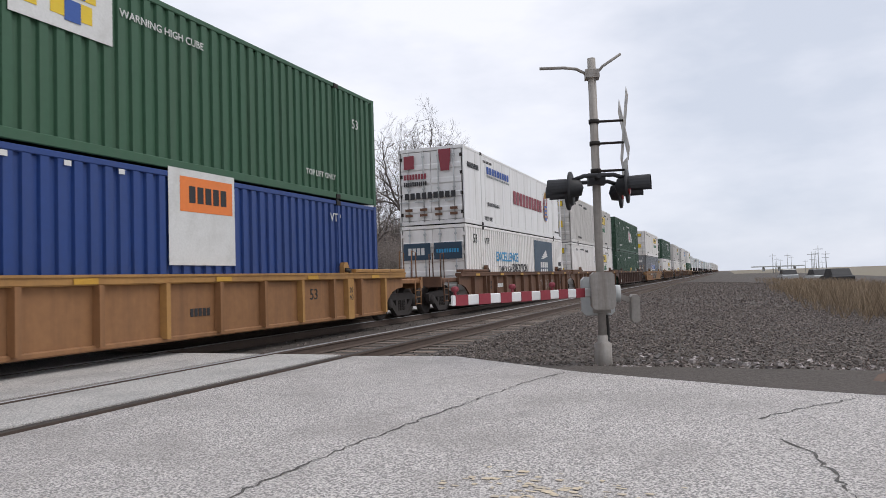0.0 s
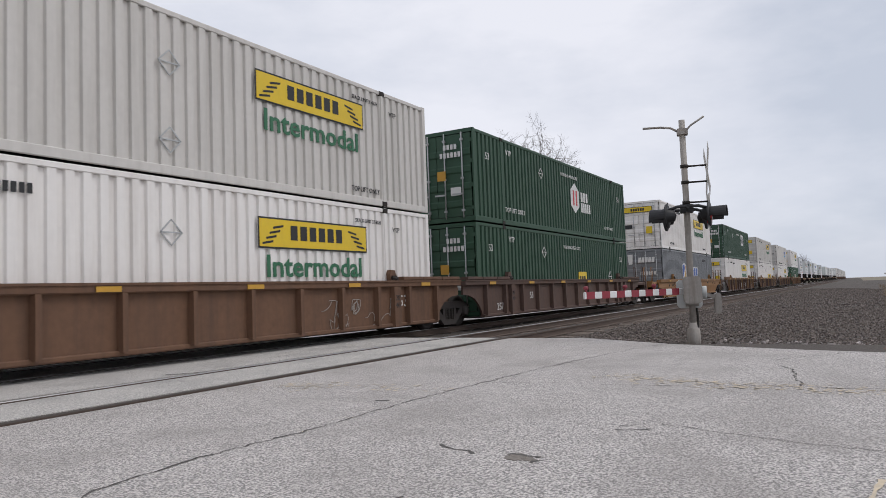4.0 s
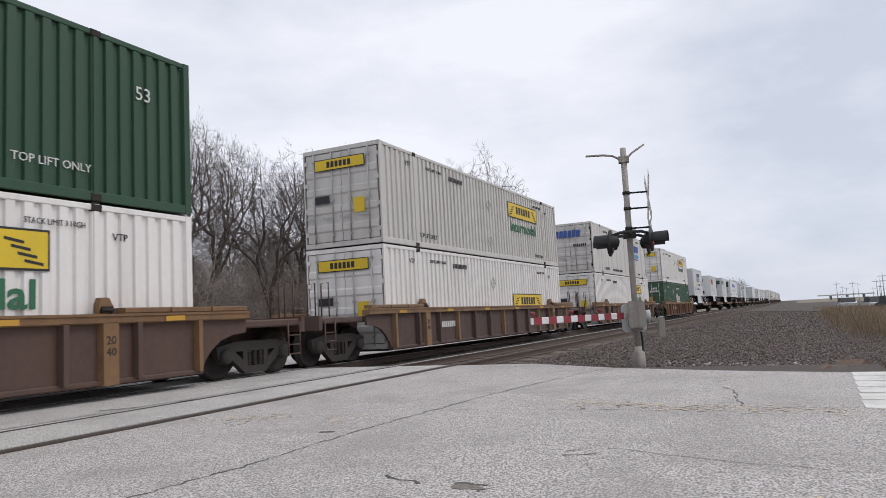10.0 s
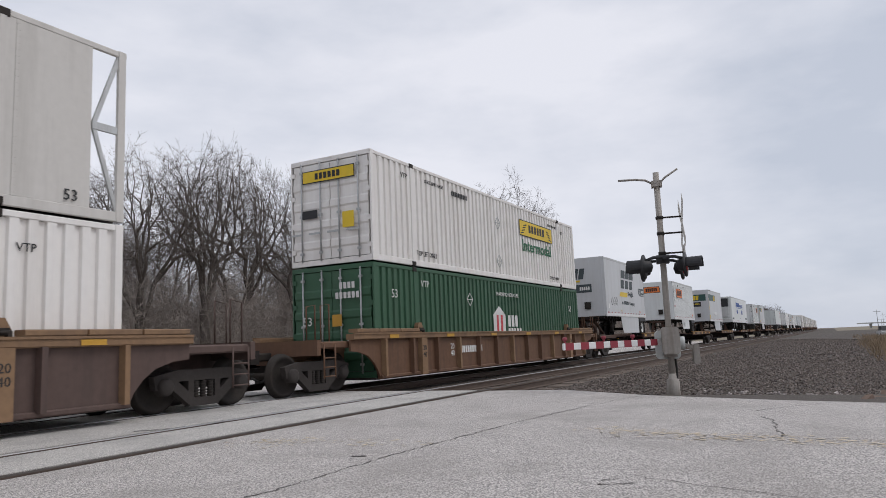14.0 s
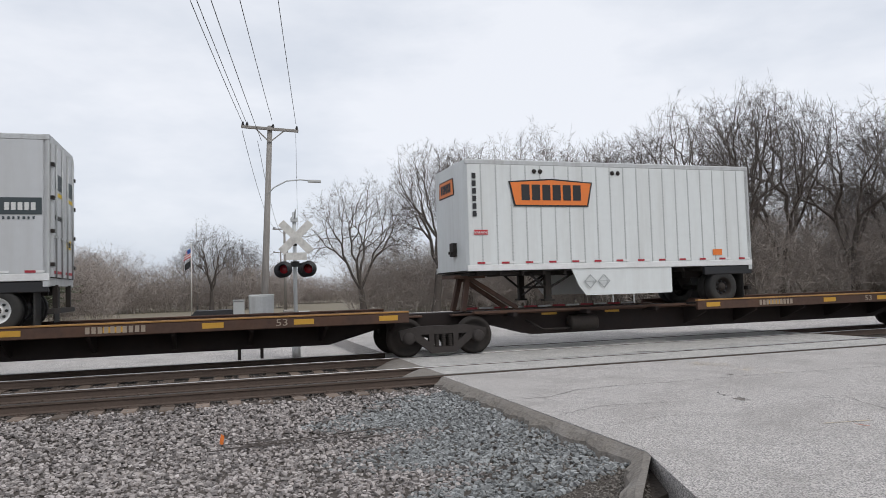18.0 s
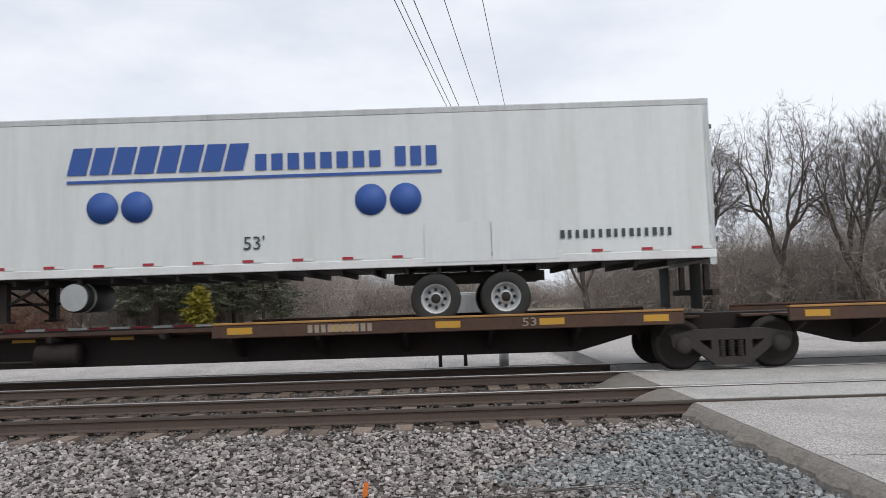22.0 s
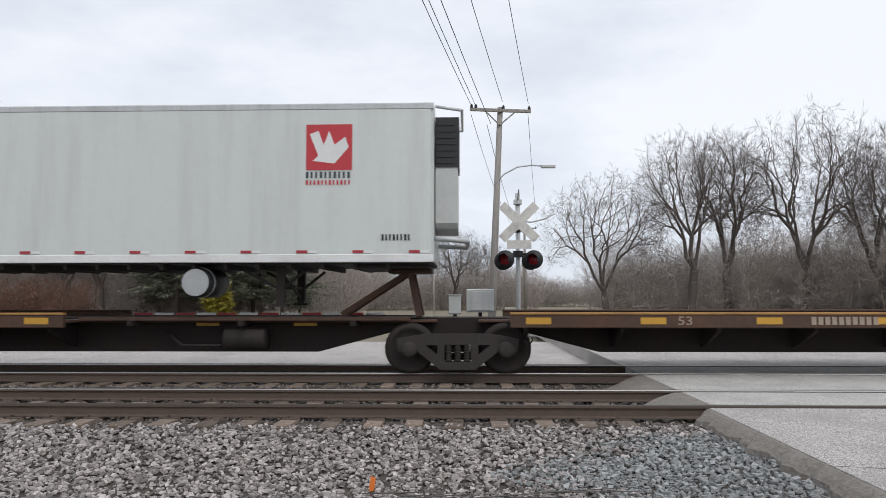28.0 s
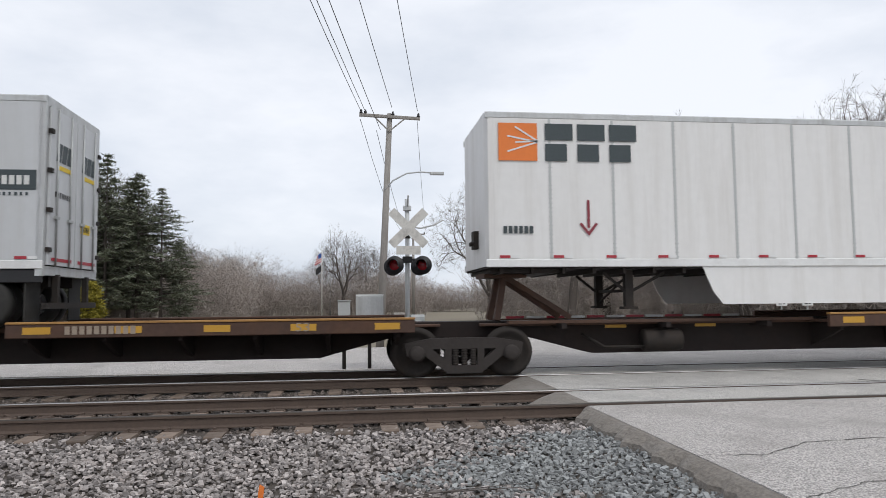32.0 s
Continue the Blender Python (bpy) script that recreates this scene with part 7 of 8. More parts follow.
def stack_hunt_plain(u):
    well_car(u, 11.8, P_PURPLE, "purple-brown container well car with tan ribs and chord", chord=P_CHORDTAN, marks=(("#9", -4.4, 0.72, 0.18, M_WHITEINK),))
    stack_hunt(u, Z1, C_WHITE, "bright white smooth container with a low yellow sign", lower_sign=True)
    stack_hunt(u, Z2, C_GREYWHITE, "dusty grey-white corrugated container with a yellow sign")


def stack_marten(u):
    well_car(u, 11.5, P_PURPLE, "brown container well car with tan ribs and yellow chord strips", chord=P_CHORDTAN, marks=(("#8", -5.4, 0.35, 0.16, M_WHITEINK), ("53", 5.2, 0.75, 0.24, M_WHITEINK)))
    stack_hunt(u, Z1, C_WHITE, "white corrugated container with a faded yellow sign", diamonds=False)
    c = container(u, Z2, C_GREYWHITE, "pale grey smooth reefer container with blue lettering", "reefer")
    decal("logo_bars", blocks(6, 2.0, 0.46, 0.2, 0.15), M_BLUEINK, c, 4.15, NEAR - 0.012, 1.78)
    decal("logo_swoosh", Shape().prism_y([(-1.0, 0.12), (-0.3, 0), (0.98, 0), (1.0, 0.24), (-1.0, 0.26)], -0.004, 0), M_CYANINK, c, 4.1, NEAR - 0.012, 1.38)
    bars(c, 14, 4.3, 1.22, 0.09, M_BLUEINK, w=1.3, y=NEAR - 0.012)
    note(c, "STACK LIMIT 3 HIGH", -4.77, 2.45, 0.12, M_INK, NEAR - 0.012, 1.05)
    note(c, "TOP LIFT ONLY", -4.77, 0.22, 0.16, M_INK, NEAR - 0.012, 1.05)
    note(c, "SUPER CUBE REEFER CONTAINER", -1.98, 0.2, 0.14, M_INK, NEAR - 0.012, 2.6)
    note(c, "TOP LIFT ONLY", 4.9, 0.18, 0.11, M_INK, NEAR - 0.012, 0.9)
    note(c, "STACK LIMIT 3 HIGH", 4.9, 2.5, 0.09, M_INK, NEAR - 0.012, 0.9)
    note(c, "53", 7.14, 0.22, 0.17, M_INK, NEAR - 0.012)
    diamond(c, 1.61, 0.42, 0.2, M_STEEL, NEAR - 0.012)
    decal("end_bars", blocks(6, 1.5, 0.4, 0.2, 0.15), M_BLUEINK, c, -CL / 2 - 0.07, 0.1, 2.05, rz=-90)
    bars_end(c, 7, -0.6, 1.5, 0.14, M_INK)


def stack_last(u):
    well_car(u, 11.0, P_BROWN, "brown container well car with tan ribs and chord", chord=P_CHORDTAN, marks=(("#11", -3.1, 0.72, 0.2, M_WHITEINK), ("20", -4.3, 0.85, 0.16, M_WHITEINK), ("40", -4.3, 0.65, 0.16, M_WHITEINK)))
    c = container(u, Z1, C_GREEN, "mid green corrugated container with a white and red emblem")
    green_marks(c)
    hub_logo(c, -0.5, 0.7)
    stack_hunt(u, Z2, C_WHITE, "white corrugated container with a yellow sign and green lettering")


stack_green_blue(-112.4)
stack_tempstack(-89.2)
stack_two_hunt(-70.2)
stack_hub(-51.3)
stack_swift(-27.6)
stack_emp(-4.85)
stack_hunt_plain(18.2)
stack_marten(41.2)
stack_last(64.5)

SPINE_LABEL = "long rust-brown spine car with yellow strips on its deck edge"
B1 = (77.4, 94.4, 111.7, 128.85, 145.5, 161.2)
B2 = (165.45, 181.9, 199.6, 217.1, 234.4, 250.8)
B3 = (255.1, 270.2, 287.4, 304.0, 320.5, 337.0)


def pup_abf(u0, big, label):
    """Short trailer with an emblem on its side."""
    c = trailer(u0, u0 + 8.53, -1, T_GREY, label, seam=99, rim=M_WTAPE, skirt=(2.85, 6.7, 0.17), tall=4.1 if big else 4.0)
    y = -1.3
    if big:
        decal("logo_bars", blocks(3, 2.75, 1.02, 0.1, 0.25), M_GREYINK, c, 0.2, y, 2.6)
        decal("logo_stripe", Shape().prism_y([(-1.54, 0), (0.1, 0), (0.2, 0.25), (-1.3, 0.25)], -0.004, 0), M_YELLOW, c, 0.0, y, 2.14)
        decal("lettering", words("Freight", 0.24, bold=0.008, width=1.15), M_GREYINK, c, 0.86, y, 2.22)
        note(c, "An", -1.0, 1.72, 0.19, M_GREYINK, y, 0.3)
        bars(c, 7, -0.18, 1.72, 0.19, M_GREYINK, y, w=1.05)
        note(c, "Company", 1.06, 1.72, 0.19, M_GREYINK, y, 1.12)
        decal("sign_band", Shape().prism_y([(-0.7, 0), (0.7, 0), (0.7, 0.35), (-0.62, 0.35)], -0.004, 0), M_GREYINK, c, 3.43, y, 2.42)
        note(c, "Moving", 3.1, 2.61, 0.1, M_WHITEINK, y - 0.006)
        note(c, "Soon?", 3.1, 2.47, 0.1, M_WHITEINK, y - 0.006)
        bars(c, 5, 3.75, 2.51, 0.16, M_WHITEINK, y - 0.006, w=0.6)
        bars(c, 12, 3.5, 2.32, 0.06, M_GREYINK, y, w=1.1)
        for x in (-3.05, -2.62, -2.19):
            diamond(c, x, 1.84, 0.22, M_STEEL, y)
        decal("data_plate", plate(0.18, 0.24), M_WTAPE, c, -3.7, y, 1.45)
        decal("warning_label", plate(0.2, 0.12), M_ORANGE, c, 2.85, y, 1.3)
        decal("warning_label", plate(0.14, 0.1), M_YELLOW, c, -1.3, y, 1.32)
        decal("end_bars", blocks(3, 1.0, 0.55, 0.2, 0.2), M_GREYINK, c, -4.272, 0.25, 3.0, rz=-90)
        decal("end_stripe", plate(0.8, 0.1), M_YELLOW, c, -4.272, 0.4, 2.85, rz=-90)
        decal("end_band", plate(1.2, 0.42), M_GREYINK, c, -4.272, 0.0, 2.3, rz=-90)
        decal("end_bars", blocks(5, 0.55, 0.18, 0.25), M_WHITEINK, c, -4.278, -0.25, 2.42, rz=-90)
        for k in (-0.6, 0.6):
            decal("rear_bars", blocks(3, 0.7, 0.34, 0.16, 0.2), M_GREYINK, c, 4.31, k, 3.0, rz=90)
            decal("rear_stripe", plate(0.62, 0.08), M_YELLOW, c, 4.31, k, 2.86, rz=90)
            decal("rear_strip", plate(0.9, 0.06), M_RED, c, 4.31, k, 1.2, rz=90)
        decal("rear_bars", blocks(7, 0.72, 0.1, 0.3), M_INK, c, 4.31, -0.6, 2.35, rz=90)
        decal("rear_plate", plate(0.46, 0.2), M_YELLOW, c, 4.31, 0.5, 1.8, rz=90)
        decal("rear_bars", blocks(6, 0.4, 0.11, 0.3), M_INK, c, 4.316, 0.5, 1.84, rz=90)
    else:
        decal("side_band", Shape().prism_y([(-4.2, 0), (-0.17, 0), (0.02, 0.6), (-4.2, 0.6)], -0.004, 0), M_DKGREEN, c, 0, y, 2.98)
        decal("logo_bars", blocks(3, 1.02, 0.44, 0.14, 0.22), M_YELLOW, c, -0.88, y - 0.006, 3.05)
        for x in (-1.1, -0.5, 0.12):
            decal("placard_holder", Shape().prism_y([(-0.22, 0), (0, -0.22), (0.22, 0), (0, 0.22)], -0.004, 0).beam((-0.19, -0.01, 0), (0.0, -0.01, 0.19), 0.014, 0.03).beam((0.19, -0.01, 0), (0.0, -0.01, -0.19), 0.014, 0.03), M_WTAPE, c, x, y, 1.76)
        decal("data_plate", plate(0.18, 0.24), M_WTAPE, c, -3.4, y, 1.5)
        decal("warning_label", plate(0.14, 0.1), M_YELLOW, c, -1.75, y, 1.5)
        decal("maker_plate", Shape().prism_y([(-0.3, 0), (0.22, 0), (0.32, 0.1), (-0.3, 0.1)], -0.004, 0), M_INK, c, -3.45, y - 0.01, 3.9)
        decal("end_band", plate(2.1, 0.6), M_DKGREEN, c, -4.272, 0, 2.98, rz=-90)
        decal("end_bars", blocks(3, 0.8, 0.42, 0.15, 0.2), M_YELLOW, c, -4.278, 0.0, 3.06, rz=-90)
        decal("end_plate", plate(1.0, 0.42), M_INK, c, -4.278, -0.1, 2.45, rz=-90)
        decal("end_bars", blocks(7, 0.8, 0.12, 0.25), M_YELLOW, c, -4.284, -0.1, 2.64, rz=-90)
        for i in range(6):
            decal("fleet_number_bar", plate(0.12, 0.14), M_YELLOW, c, -4.15, y - 0.006, 2.1 + 0.19 * i)
        for k, zz in ((0.7, 1.6), (0.35, 1.4), (0.75, 1.2)):
            decal("placard", Shape().prism_y([(-0.16, 0), (0, -0.16), (0.16, 0), (0, 0.16)], -0.004, 0), M_WTAPE, c, -4.275, k, zz + 0.2, rz=-90)
        decal("warning_label", plate(0.36, 0.3), M_YELLOW, c, -4.02, y - 0.006, 1.3)
        for k in (-0.6, 0.6):
            decal("rear_band", plate(1.05, 0.6), M_DKGREEN, c, 4.31, k, 2.95, rz=90)
            decal("rear_bars", blocks(3, 0.62, 0.38, 0.2, 0.2), M_YELLOW, c, 4.316, k, 3.05, rz=90)
            decal("rear_bars", blocks(6, 0.42, 0.07, 0.3), M_GREYINK, c, 4.31, k, 2.82, rz=90)
            decal("rear_strip", plate(0.9, 0.06), M_RED, c, 4.31, k, 1.2, rz=90)
        note_ = words("Moving?", 0.14)
        decal("lettering", note_, M_INK, c, 4.31, -0.62, 2.5, rz=90)
        decal("rear_mark", plate(0.34, 0.4), M_GREYINK, c, 4.31, -0.42, 2.02, rz=90)
        decal("rear_bars", blocks(9, 0.75, 0.09, 0.3), M_INK, c, 4.31, -0.6, 1.9, rz=90)
        decal("rear_plate", plate(0.46, 0.17), M_YELLOW, c, 4.31, 0.5, 1.8, rz=90)
        decal("rear_bars", blocks(6, 0.4, 0.11, 0.3), M_INK, c, 4.316, 0.5, 1.83, rz=90)
        decal("placard", Shape().prism_y([(-0.16, 0), (0, -0.16), (0.16, 0), (0, 0.16)], -0.004, 0), M_WTAPE, c, 4.31, 0.5, 1.6, rz=90)
        diamond_ = Shape().prism_y([(-0.17, 0), (0, -0.17), (0.17, 0), (0, 0.17)], -0.004, 0)
        decal("placard", diamond_, M_STEEL, c, 4.31, -0.6, 1.6, rz=90)
    return c


def pup_yellow(u0, face, label):
    c = trailer(u0, u0 + 8.53, face, T_WHITE, label, seam=0.41, rim=M_TRUCK, skirt=(2.85, 5.87, 0.36) if face < 0 else None, tall=3.84)
    y = -1.303
    x = -1.93 if face < 0 else 1.95
    decal("sign_rim", Shape().prism_y([(-1.05, 0), (1.05, 0), (1.19, 0.64), (0, 0.72), (-1.19, 0.64)], -0.004, 0), M_INK, c, x, y - 0.012, 2.66)
    decal("sign_panel", Shape().prism_y([(-1.01, 0), (1.01, 0), (1.14, 0.57), (0, 0.64), (-1.14, 0.57)], -0.004, 0), M_ORANGE, c, x, y - 0.018, 2.7)
    decal("sign_bars", blocks(6, 1.75, 0.4, 0.22), M_INK, c, x + 0.03, y - 0.024, 2.82)
    for dx in (-1.15, 1.12):
        for k in (0, 0.17):
            decal("vent", Shape().lathe([(-0.01, 0), (-0.01, 0.06), (0, 0.06)], "y", 12), M_TRUCK, c, -1.25 + dx + k, y - 0.012, 3.56)
    e = -4.275 if face < 0 else 4.275
    rz = -90 if face < 0 else 90
    decal("end_rim", plate(1.15, 0.46, -0.06), M_INK, c, e, 0.2, 3.05, rz=rz)
    decal("end_panel", plate(1.07, 0.4, -0.06), M_ORANGE, c, e + 0.006 * face, 0.2, 3.08, rz=rz)
    decal("end_bars", blocks(6, 0.85, 0.24, 0.22), M_INK, c, e + 0.012 * face, 0.2, 3.16, rz=rz)
    for k in range(6):
        decal("fleet_number_bar", plate(0.1, 0.14), M_INK, c, (-4.05 if face < 0 else 4.0), y - 0.012, 2.4 + 0.19 * k)
    decal("warning_label", plate(0.36, 0.12), M_REDINK, c, -3.9 if face < 0 else 3.9, y - 0.012, 1.95)
    note(c, "WARNING", -3.9 if face < 0 else 3.9, 1.975, 0.06, M_WHITEINK, y - 0.018)
    for xx in (-3.3, -2.8) if face > 0 else (-0.9, -0.5):
        diamond(c, xx, 1.8 if face > 0 else 0.72, 0.17, M_STEEL, y - 0.01)
    decal("repair_patch", plate(0.3, 0.16), M_ORANGE, c, 3.1 if face < 0 else -3.3, y - 0.012, 1.35)
    return c


pup_abf(77.3, True, "light grey short trailer with dark and yellow emblem")
pup_yellow(95.0, -1, "white ribbed short trailer with an orange sign")
pup_abf(112.07, False, "light grey short trailer with a dark green band")
c = trailer(129.08, 145.23, -1, T_WHITE, "long white trailer with blue lettering and blue discs", seam=99, gear=(3.85, 5.13), tandem=True, reefer=True, strips=18)
decal("logo_bars", blocks(8, 3.3, 0.5, 0.14, 0.25), M_BLUEINK, c, -2.12, -1.312, 2.93)
decal("logo_bars", blocks(8, 2.4, 0.3, 0.3), M_BLUEINK, c, 0.9, -1.312, 2.92)
decal("logo_bars", blocks(3, 0.85, 0.36, 0.3), M_BLUEINK, c, 2.7, -1.312, 2.92)
decal("logo_line", plate(6.9, 0.055), M_BLUEINK, c, -0.32, -1.312, 2.77)
for x in (-3.11, -2.48, 1.81, 2.45):
    decal("logo_disc", Shape().lathe([(-0.004, 0), (-0.004, 0.29), (0, 0.29)], "y", 24), M_BLUEINK, c, x, -1.314, 2.31)
note(c, "53'", -0.34, 1.46, 0.24, M_GREYINK, -1.312)
bars(c, 15, 6.3, 1.48, 0.15, M_GREYINK, -1.312, w=2.1)
for x in (3.37, 4.6):
    decal("repair_panel", plate(1.2, 0.72), T_WHITE, c, x, -1.312, 1.12)
bars(c, 9, -7.0, 1.42, 0.17, M_GREYINK, -1.303, w=1.35)
pup_yellow(153.77, 1, "white ribbed short trailer with an orange sign, doors facing forward")
c = pup_abf(165.02, False, "light grey short trailer with a dark green band and vents")
decal("placard", Shape().prism_y([(-0.22, 0), (0, -0.22), (0.22, 0), (0, 0.22)], -0.004, 0), M_REDINK, c, 0.12, -1.325, 1.76)
decal("placard_band", plate(0.3, 0.1), M_WTAPE, c, 0.12, -1.331, 1.71)
for x in (-3.6, -2.4, -1.2):
    decal("vent", plate(0.4, 0.13), M_TRUCK, c, x, -1.305, 3.83)
c = trailer(200.52, 216.67, 1, T_PALE, "long pale trailer with a red square emblem and cooling unit", seam=99, tandem=True, reefer=True, strips=16)
decal("logo_panel", plate(0.85, 0.85), M_REDINK, c, 6.15, -1.303, 2.75)
decal("logo_shape", Shape().prism_y([(-0.36, 0.6), (-0.2, 0.2), (-0.3, 0.1), (0.1, 0.05), (0.36, 0.35), (0.3, 0.55), (0.1, 0.4), (0.0, 0.66), (-0.1, 0.4), (-0.2, 0.66)], -0.004, 0), M_WTAPE, c, 6.15, -1.308, 2.82)
bars(c, 10, 6.15, 2.6, 0.12, M_GREYINK, -1.303, w=0.85)
bars(c, 12, 6.15, 2.48, 0.08, M_REDINK, -1.303, w=0.85)
bars(c, 8, 7.4, 1.45, 0.11, M_INK, -1.303, w=0.55)


def drt(u0, face, label):
    c = trailer(u0, u0 + 16.15, face, C_REEFER, label, seam=1.27, tandem=True, skirt=(4.25, 11.1, 0.32), strips=16)
    f = 6.2 if face > 0 else -6.55
    x = 5.6 if face > 0 else -7.3
    decal("logo_square", plate(0.75, 0.72), M_ORANGE, c, x - 0.15, -1.314, 3.06)
    s = Shape()
    for a in (0.1, 0.5):
        s.beam((-0.2, 0, 0.74 * a + 0.1), (0.38, 0, 0.36), 0.008, 0.03)
        s.beam((-0.05, 0, 0.74 * (1 - a) - 0.02), (0.38, 0, 0.38), 0.008, 0.03)
    decal("logo_rays", s, M_WTAPE, c, x - 0.15, -1.322, 3.06)
    decal("logo_bars", blocks(3, 1.9, 0.72, 0.14), M_GREYINK, c, x + 1.33, -1.314, 3.06)
    for xx in ((-6.0, 6.15) if face > 0 else (-6.1,)):
        decal("arrow", Shape().prism_y([(-0.025, 0.15), (0.025, 0.15), (0.025, 0.68), (-0.025, 0.68)], -0.004, 0).prism_y([(0, 0), (0.18, 0.22), (0.14, 0.25), (0, 0.08), (-0.14, 0.25), (-0.18, 0.22)], -0.004, 0), M_MAROON, c, xx, -1.314, 1.64)
    bars(c, 6, 7.53 if face > 0 else -7.45, 1.68, 0.14, M_REDINK if face > 0 else M_GREYINK, -1.312, w=0.6)
    return c


drt(235.35, 1, "long white trailer with orange and slate emblem")
pup_abf(254.3, True, "light grey short trailer with dark and yellow emblem")
drt(270.6, -1, "long white trailer with orange and slate emblem, nose forward")

for k, bb in enumerate((B1, B2, B3)):
    for i in range(5):
        hitch = -1
        if (k, i) in ((0, 4), (1, 2), (1, 3), (1, 4), (1, 1)):
            hitch = 1
        nums = (("53", 4.6, 0.15), ("#10", 1.2, 0.14)) if hitch < 0 else (("53", -4.6, 0.15), ("#10", -1.8, 0.14))
        spine_unit(bb[i], bb[i + 1], SPINE_LABEL, hitch, own_first=True, own_last=(i == 4), end_first=(i == 0), end_last=(i == 4), numbers=nums)

# far tail of the train
rng = random.Random(9)
far_paint = (T_WHITE, T_GREY, T_PALE, C_REEFER)
for i, u0 in enumerate((288.0, 304.6, 321.2)):
    trailer(u0, u0 + 8.53 if i != 1 else u0 + 14.6, -1, far_paint[i], "pale trailer on a spine car", seam=1.2, strips=6, tandem=(i == 1))
u = 352.0
for i in range(12):
    well_car(u, 11.8, (P_BROWN, P_DKBROWN, P_RUST)[i % 3], "brown container well car far down the train", tags=False)
    container(u, Z1, (C_WHITE, C_GREYWHITE, C_WHITE)[i % 3], "pale corrugated container far down the train")
    container(u, Z2, (C_WHITE, C_GREYWHITE, C_REEFER, C_WHITE)[i % 4], "pale container on the upper tier far down the train")
    u += 23.75


# ---------------------------------------------------------------- ties and crushed stone
tie_mesh = Shape().bevel_box(-0.11, -1.3, -0.36, 0.11, 1.3, -0.175, 0.015).mesh("tie")
plate_mesh = Shape().box(-0.1, -0.2, -0.175, 0.1, 0.2, -0.165).box(-0.06, -0.16, -0.165, -0.03, -0.1, -0.135).box(0.03, 0.1, -0.165, 0.06, 0.16, -0.135).mesh("tie_plate")
track_b = thing("track", "empty near track of wooden ties", "track", kind="structure", at=pose(0, YB, 0))
track_a = thing("track", "wooden ties under the train", "track", kind="structure")
r = random.Random(77)
for tr_, x0, n in ((track_b, -36.2, 66), (track_b, 13.2, 60), (track_a, -20.2, 36)):
    for i in range(n):
        x = x0 + 0.54 * i + r.uniform(-0.04, 0.04)
        o = part("tie", tie_mesh, M_TIE, tr_, "", pose(x, r.uniform(-0.1, 0.1), r.uniform(-0.012, 0.0), 0, 0, r.uniform(-1.5, 1.5)))
        if tr_ is track_b and x < 1:
            for y in (-0.755, 0.755):
                part("tie_plate", plate_mesh, M_RAIL, o, "", pose(0, y, 0))
far_ties = Shape()
for i in range(500):
    for yc in TRACKS:
        x = 46 + 0.54 * i
        far_ties.box(x - 0.11, yc - 1.3, -0.36, x + 0.11, yc + 1.3, -0.178)
solid("far_ties", far_ties, M_TIE, "wooden ties further down the line", "tie", kind="stuff")


def stones(x0, x1, y0, y1, count, size, seed, height, keep=None):
    """Loose angular stones lying on the ground, as one mesh."""
    g = np.random.default_rng(seed)
    x, y = g.uniform(x0, x1, count), g.uniform(y0, y1, count)
    if keep is not None:
        k = keep(x, y)
        x, y = x[k], y[k]
    n = len(x)
    s = size * g.uniform(0.5, 1.35, n)
    corner = np.array([(a, b, c) for c in (-1, 1) for b in (-1, 1) for a in (-1, 1)], float)
    v = corner[None] * g.uniform(0.45, 1.1, (n, 8, 3)) * np.stack([g.uniform(0.7, 1.2, n), g.uniform(0.5, 0.95, n), g.uniform(0.3, 0.62, n)], 1)[:, None]
    ang, tilt = g.uniform(0, 6.283, n), g.uniform(-0.7, 0.7, n)
    ct, st = np.cos(tilt)[:, None], np.sin(tilt)[:, None]
    v = np.stack([v[..., 0] * ct - v[..., 2] * st, v[..., 1], v[..., 0] * st + v[..., 2] * ct], -1)
    ca, sa = np.cos(ang)[:, None], np.sin(ang)[:, None]
    v = np.stack([v[..., 0] * ca - v[..., 1] * sa, v[..., 0] * sa + v[..., 1] * ca, v[..., 2]], -1) * (s * 0.5)[:, None, None]
    z = height(x, y) + s * g.uniform(-0.05, 0.35, n)
    v += np.stack([x, y, z], 1)[:, None]
    f = np.array([(0, 2, 3, 1), (4, 5, 7, 6), (0, 1, 5, 4), (2, 6, 7, 3), (0, 4, 6, 2), (1, 3, 7, 5)])
    faces = (f[None] + 8 * np.arange(n)[:, None, None]).reshape(-1, 4)
    me = bpy.data.meshes.new("stones")
    me.vertices.add(n * 8)
    me.vertices.foreach_set("co", v.reshape(-1))
    me.loops.add(len(faces) * 4)
    me.loops.foreach_set("vertex_index", faces.reshape(-1))
    me.polygons.add(len(faces))
    me.polygons.foreach_set("loop_start", np.arange(len(faces)) * 4)
    me.polygons.foreach_set("use_smooth", np.zeros(len(faces), bool))
    me.update(calc_edges=True)
    me.validate()
    return me


def left_height(x, y):
    bank = np.interp(y, [-40, -9.0, -7.4, -6.3, -5.4, -4.9], [-0.5, -0.47, -0.43, -0.34, -0.25, -0.2])
    return np.maximum(bank, np.where(y < -5.0, -0.13 + 0.245 * np.minimum(x, 0.0), -1.0))


def right_height(x, y):
    return np.interp(y, [-12.5, -12.4, -9.0, -6.4, -5.5, 2.2], [-0.4, -0.34, -0.2, -0.14, -0.19, -0.19])


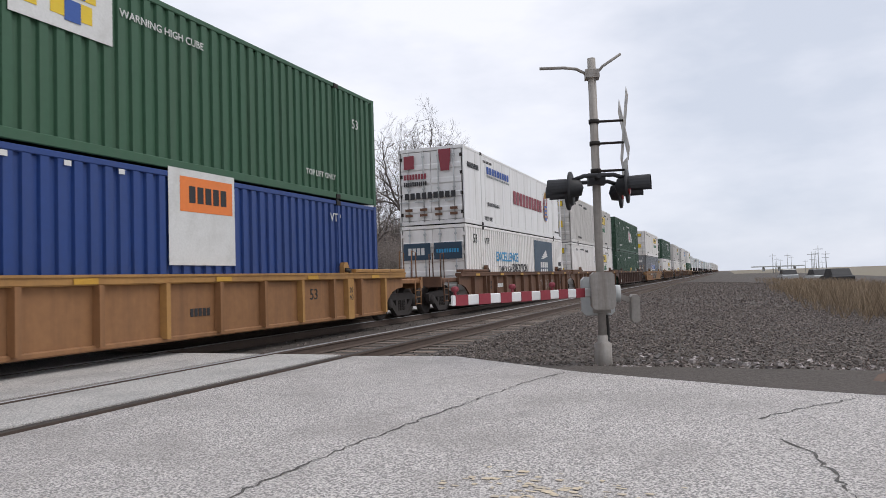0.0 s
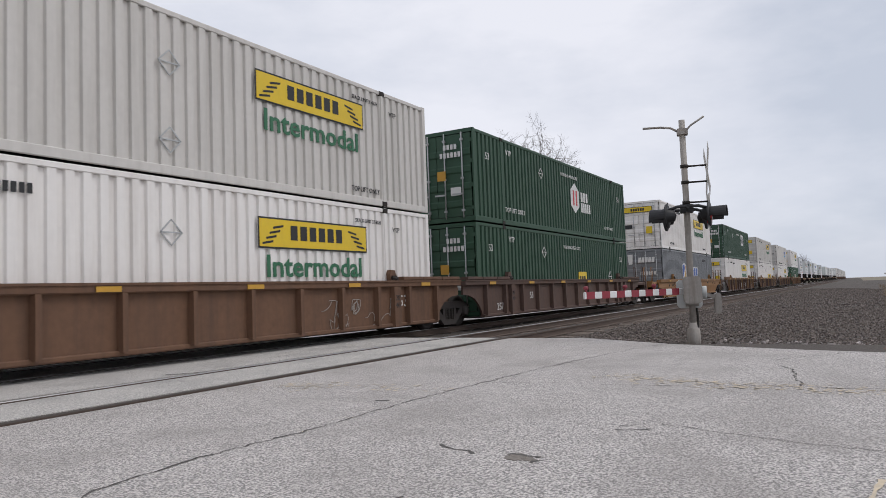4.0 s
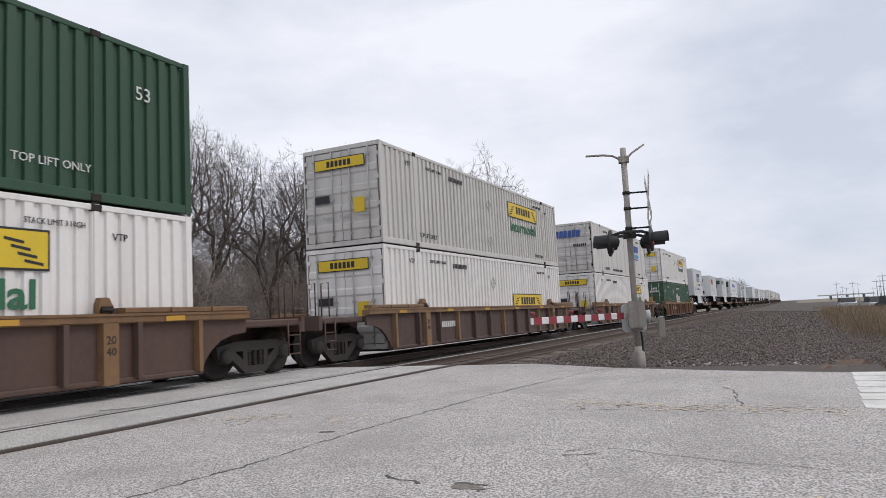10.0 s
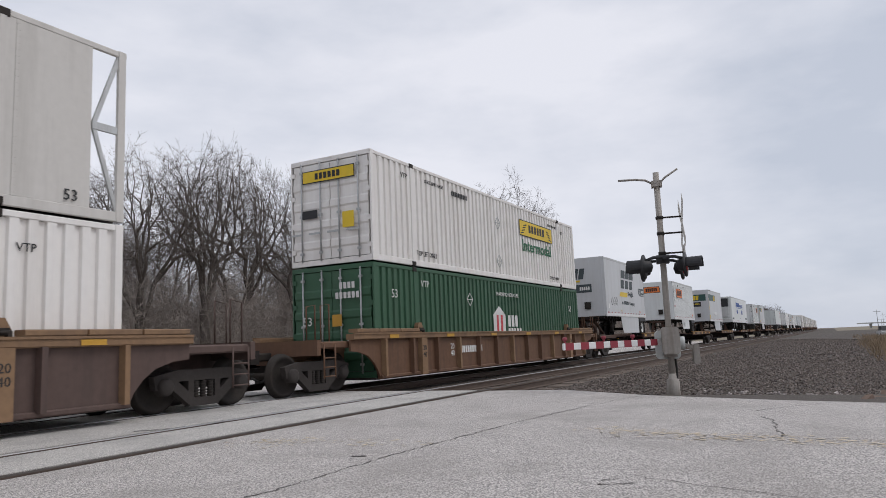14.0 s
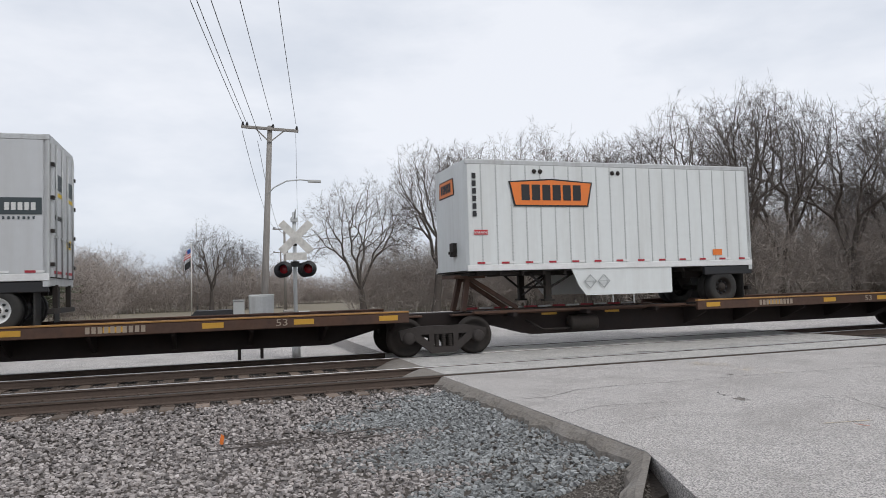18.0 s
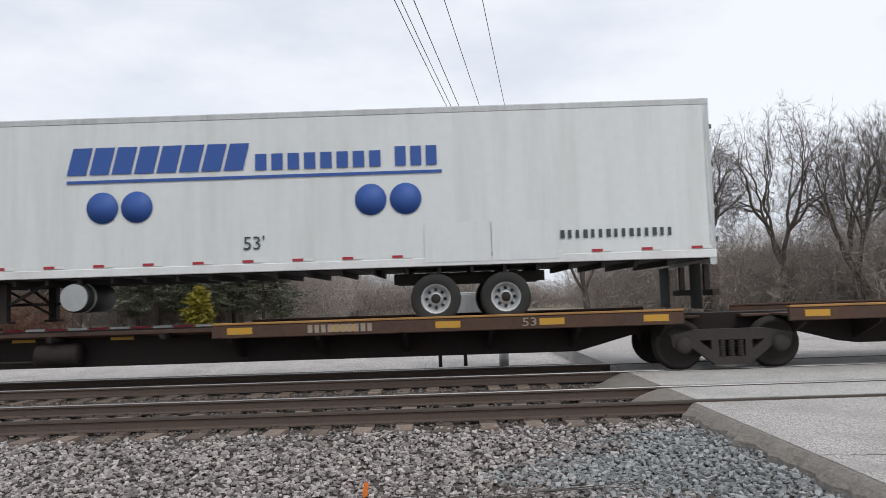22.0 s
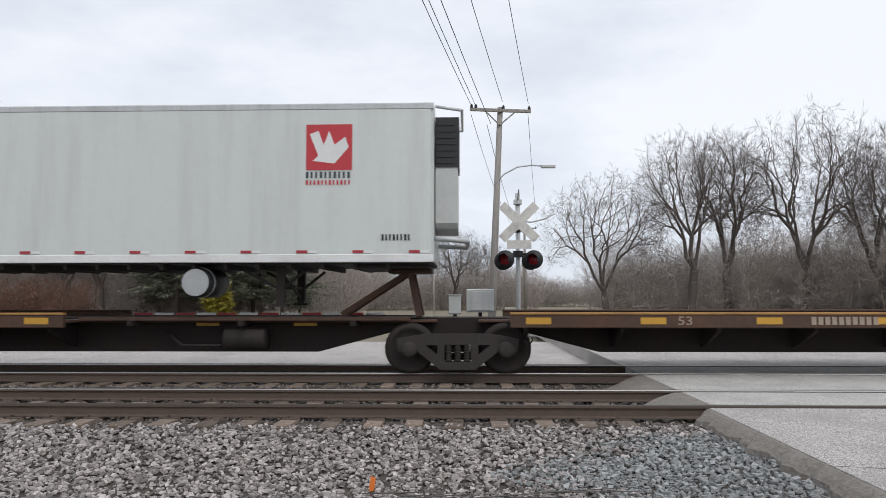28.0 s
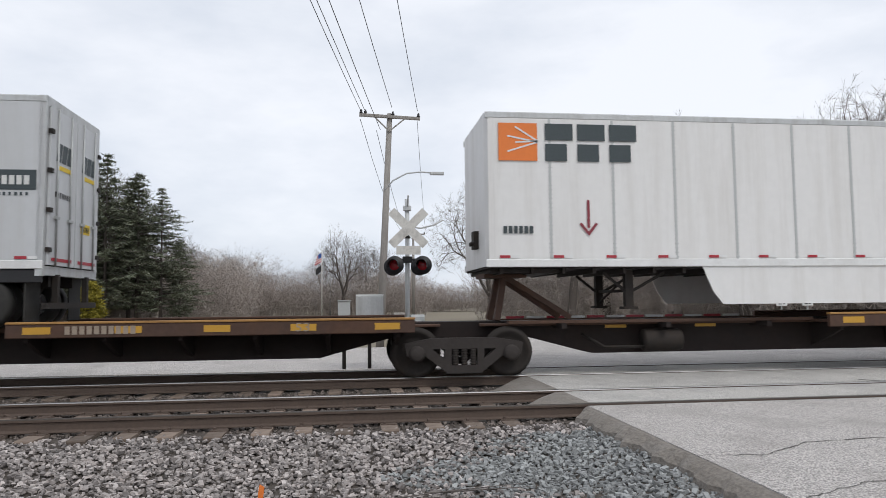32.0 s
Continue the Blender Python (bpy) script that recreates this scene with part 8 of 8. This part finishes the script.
blue = lambda x, y: (x > -1.9 + 0.6 * np.sin(y * 3) + 0.5 * np.sin(x * 23 + y * 31)) & (y < -5.6 - 0.2 * np.sin(x * 2)) & (x < -0.16)
solid("ballast_stones", stones(-18, -0.2, -11.6, -5.02, 52000, 0.058, 1, left_height, lambda x, y: ~blue(x, y)), M_STONE, "loose grey-brown crushed stone beside the track", "gravel", kind="stuff")
solid("fresh_stones", stones(-3.2, -0.16, -11.4, -5.3, 12500, 0.058, 2, left_height, blue), M_BLUESTONE, "fresh bluish crushed stone beside the road", "gravel", kind="stuff")
solid("track_stones", stones(-26, -0.25, -4.95, -0.95, 16000, 0.05, 3, lambda x, y: x * 0 - 0.215), M_DIRTSTONE, "crushed stone between the ties", "gravel", kind="stuff")
right = lambda x, y: (x > 12.75) | (x > 11.35 + (y + 8.45) * 0.75)
solid("right_stones", stones(9.9, 32, -17.0, -5.3, 52000, 0.05, 4, right_height, right), M_DIRTSTONE, "loose grey-brown stone on the gravel verge", "gravel", kind="stuff")
solid("right_track_stones", stones(12.8, 50, -5.4, 2.0, 14000, 0.055, 5, lambda x, y: x * 0 - 0.21), M_DIRTSTONE, "crushed stone between the ties", "gravel", kind="stuff")
solid("shoulder_crumbs", stones(-3.0, 0.0, -14.2, -7.6, 26000, 0.024, 6, left_height, lambda x, y: (x > -0.15 - 0.26 * (-7.4 - y)) & ((x < -0.05) & (x < -0.05 + np.minimum(0.0, (y + 11.5) * 0.62)))), M_SHOULDER, "crumbs of broken asphalt", "gravel", kind="stuff")
solid("far_verge_stones", stones(30, 90, -15.0, -5.4, 24000, 0.075, 8, right_height), M_DIRTSTONE, "brown stone further along the verge", "gravel", kind="stuff")
solid("verge_rubble", stones(10.0, 14.8, -13.6, -8.6, 520, 0.085, 7, right_height, right), M_STONE, "pale broken rubble on the verge", "gravel", kind="stuff")
for x, y, k in ((12.2, -11.8, 0.24), (12.65, -12.05, 0.28), (11.85, -11.55, 0.14)):
    solid("rock", stones(0, 0.001, 0, 0.001, 1, k * 2, int(k * 100), lambda x, y: x * 0), M_RUSTROCK, "brown weathered rock on the verge", "rock", "rocks", at=pose(x, y, -0.25))
tag = Shape().prism_y([(-0.02, 0), (0.03, 0.02), (0.045, 0.13), (0.0, 0.16), (-0.015, 0.07)], -0.004, 0.004)
solid("marker_flag", tag, M_ORANGE, "small bright orange marker among the stones", "marker", at=pose(-4.05, -7.3, -0.42))
st_ = Shape()
for i in range(14):
    x, y = r.uniform(-4.2, -1.6), r.uniform(-7.9, -7.3)
    st_.tube((x, y, -0.38), (x + r.uniform(0.4, 1.3), y + r.uniform(-0.2, 0.2), -0.38 + r.uniform(0, 0.06)), 0.008, 5, 0.003)
solid("dry_sticks", st_, M_TWIG, "dry sticks lying on the stones", "twigs", kind="stuff")


ROLLING = [(axle, dx) for axle, dx in AXLES if -60 < axle.parent.parent.matrix_basis.translation.x + axle.parent.matrix_basis.translation.x < 292][:84]


def motions():
    """The train runs past; the wheels that roll by close to the eye turn."""
    for ob, u, y, z, rz in TRAIN:
        walk(ob, [(t, pose(u - d, y, z, 0, 0, rz)) for t, d in GONE])
    walk(passing_car, [(t, pose(x, 15.4, -0.6, 0, 0, 180)) for t, x in ((0.0, 0.8), (17.0, 0.8), (17.8, -2.5), (18.6, -13.0), (19.6, -30.0), (22.0, -75.0), (32.0, -75.0))])
    ticks = np.arange(0, 641) * 0.05
    turned = -np.degrees(np.interp(ticks, [t for t, d in GONE], [d for t, d in GONE]) / R_WHEEL)
    for axle, dx in ROLLING:
        walk(axle, [(t, pose(dx, 0, R_WHEEL, 0, a, 0)) for t, a in zip(ticks.tolist(), turned.tolist())])


motions()
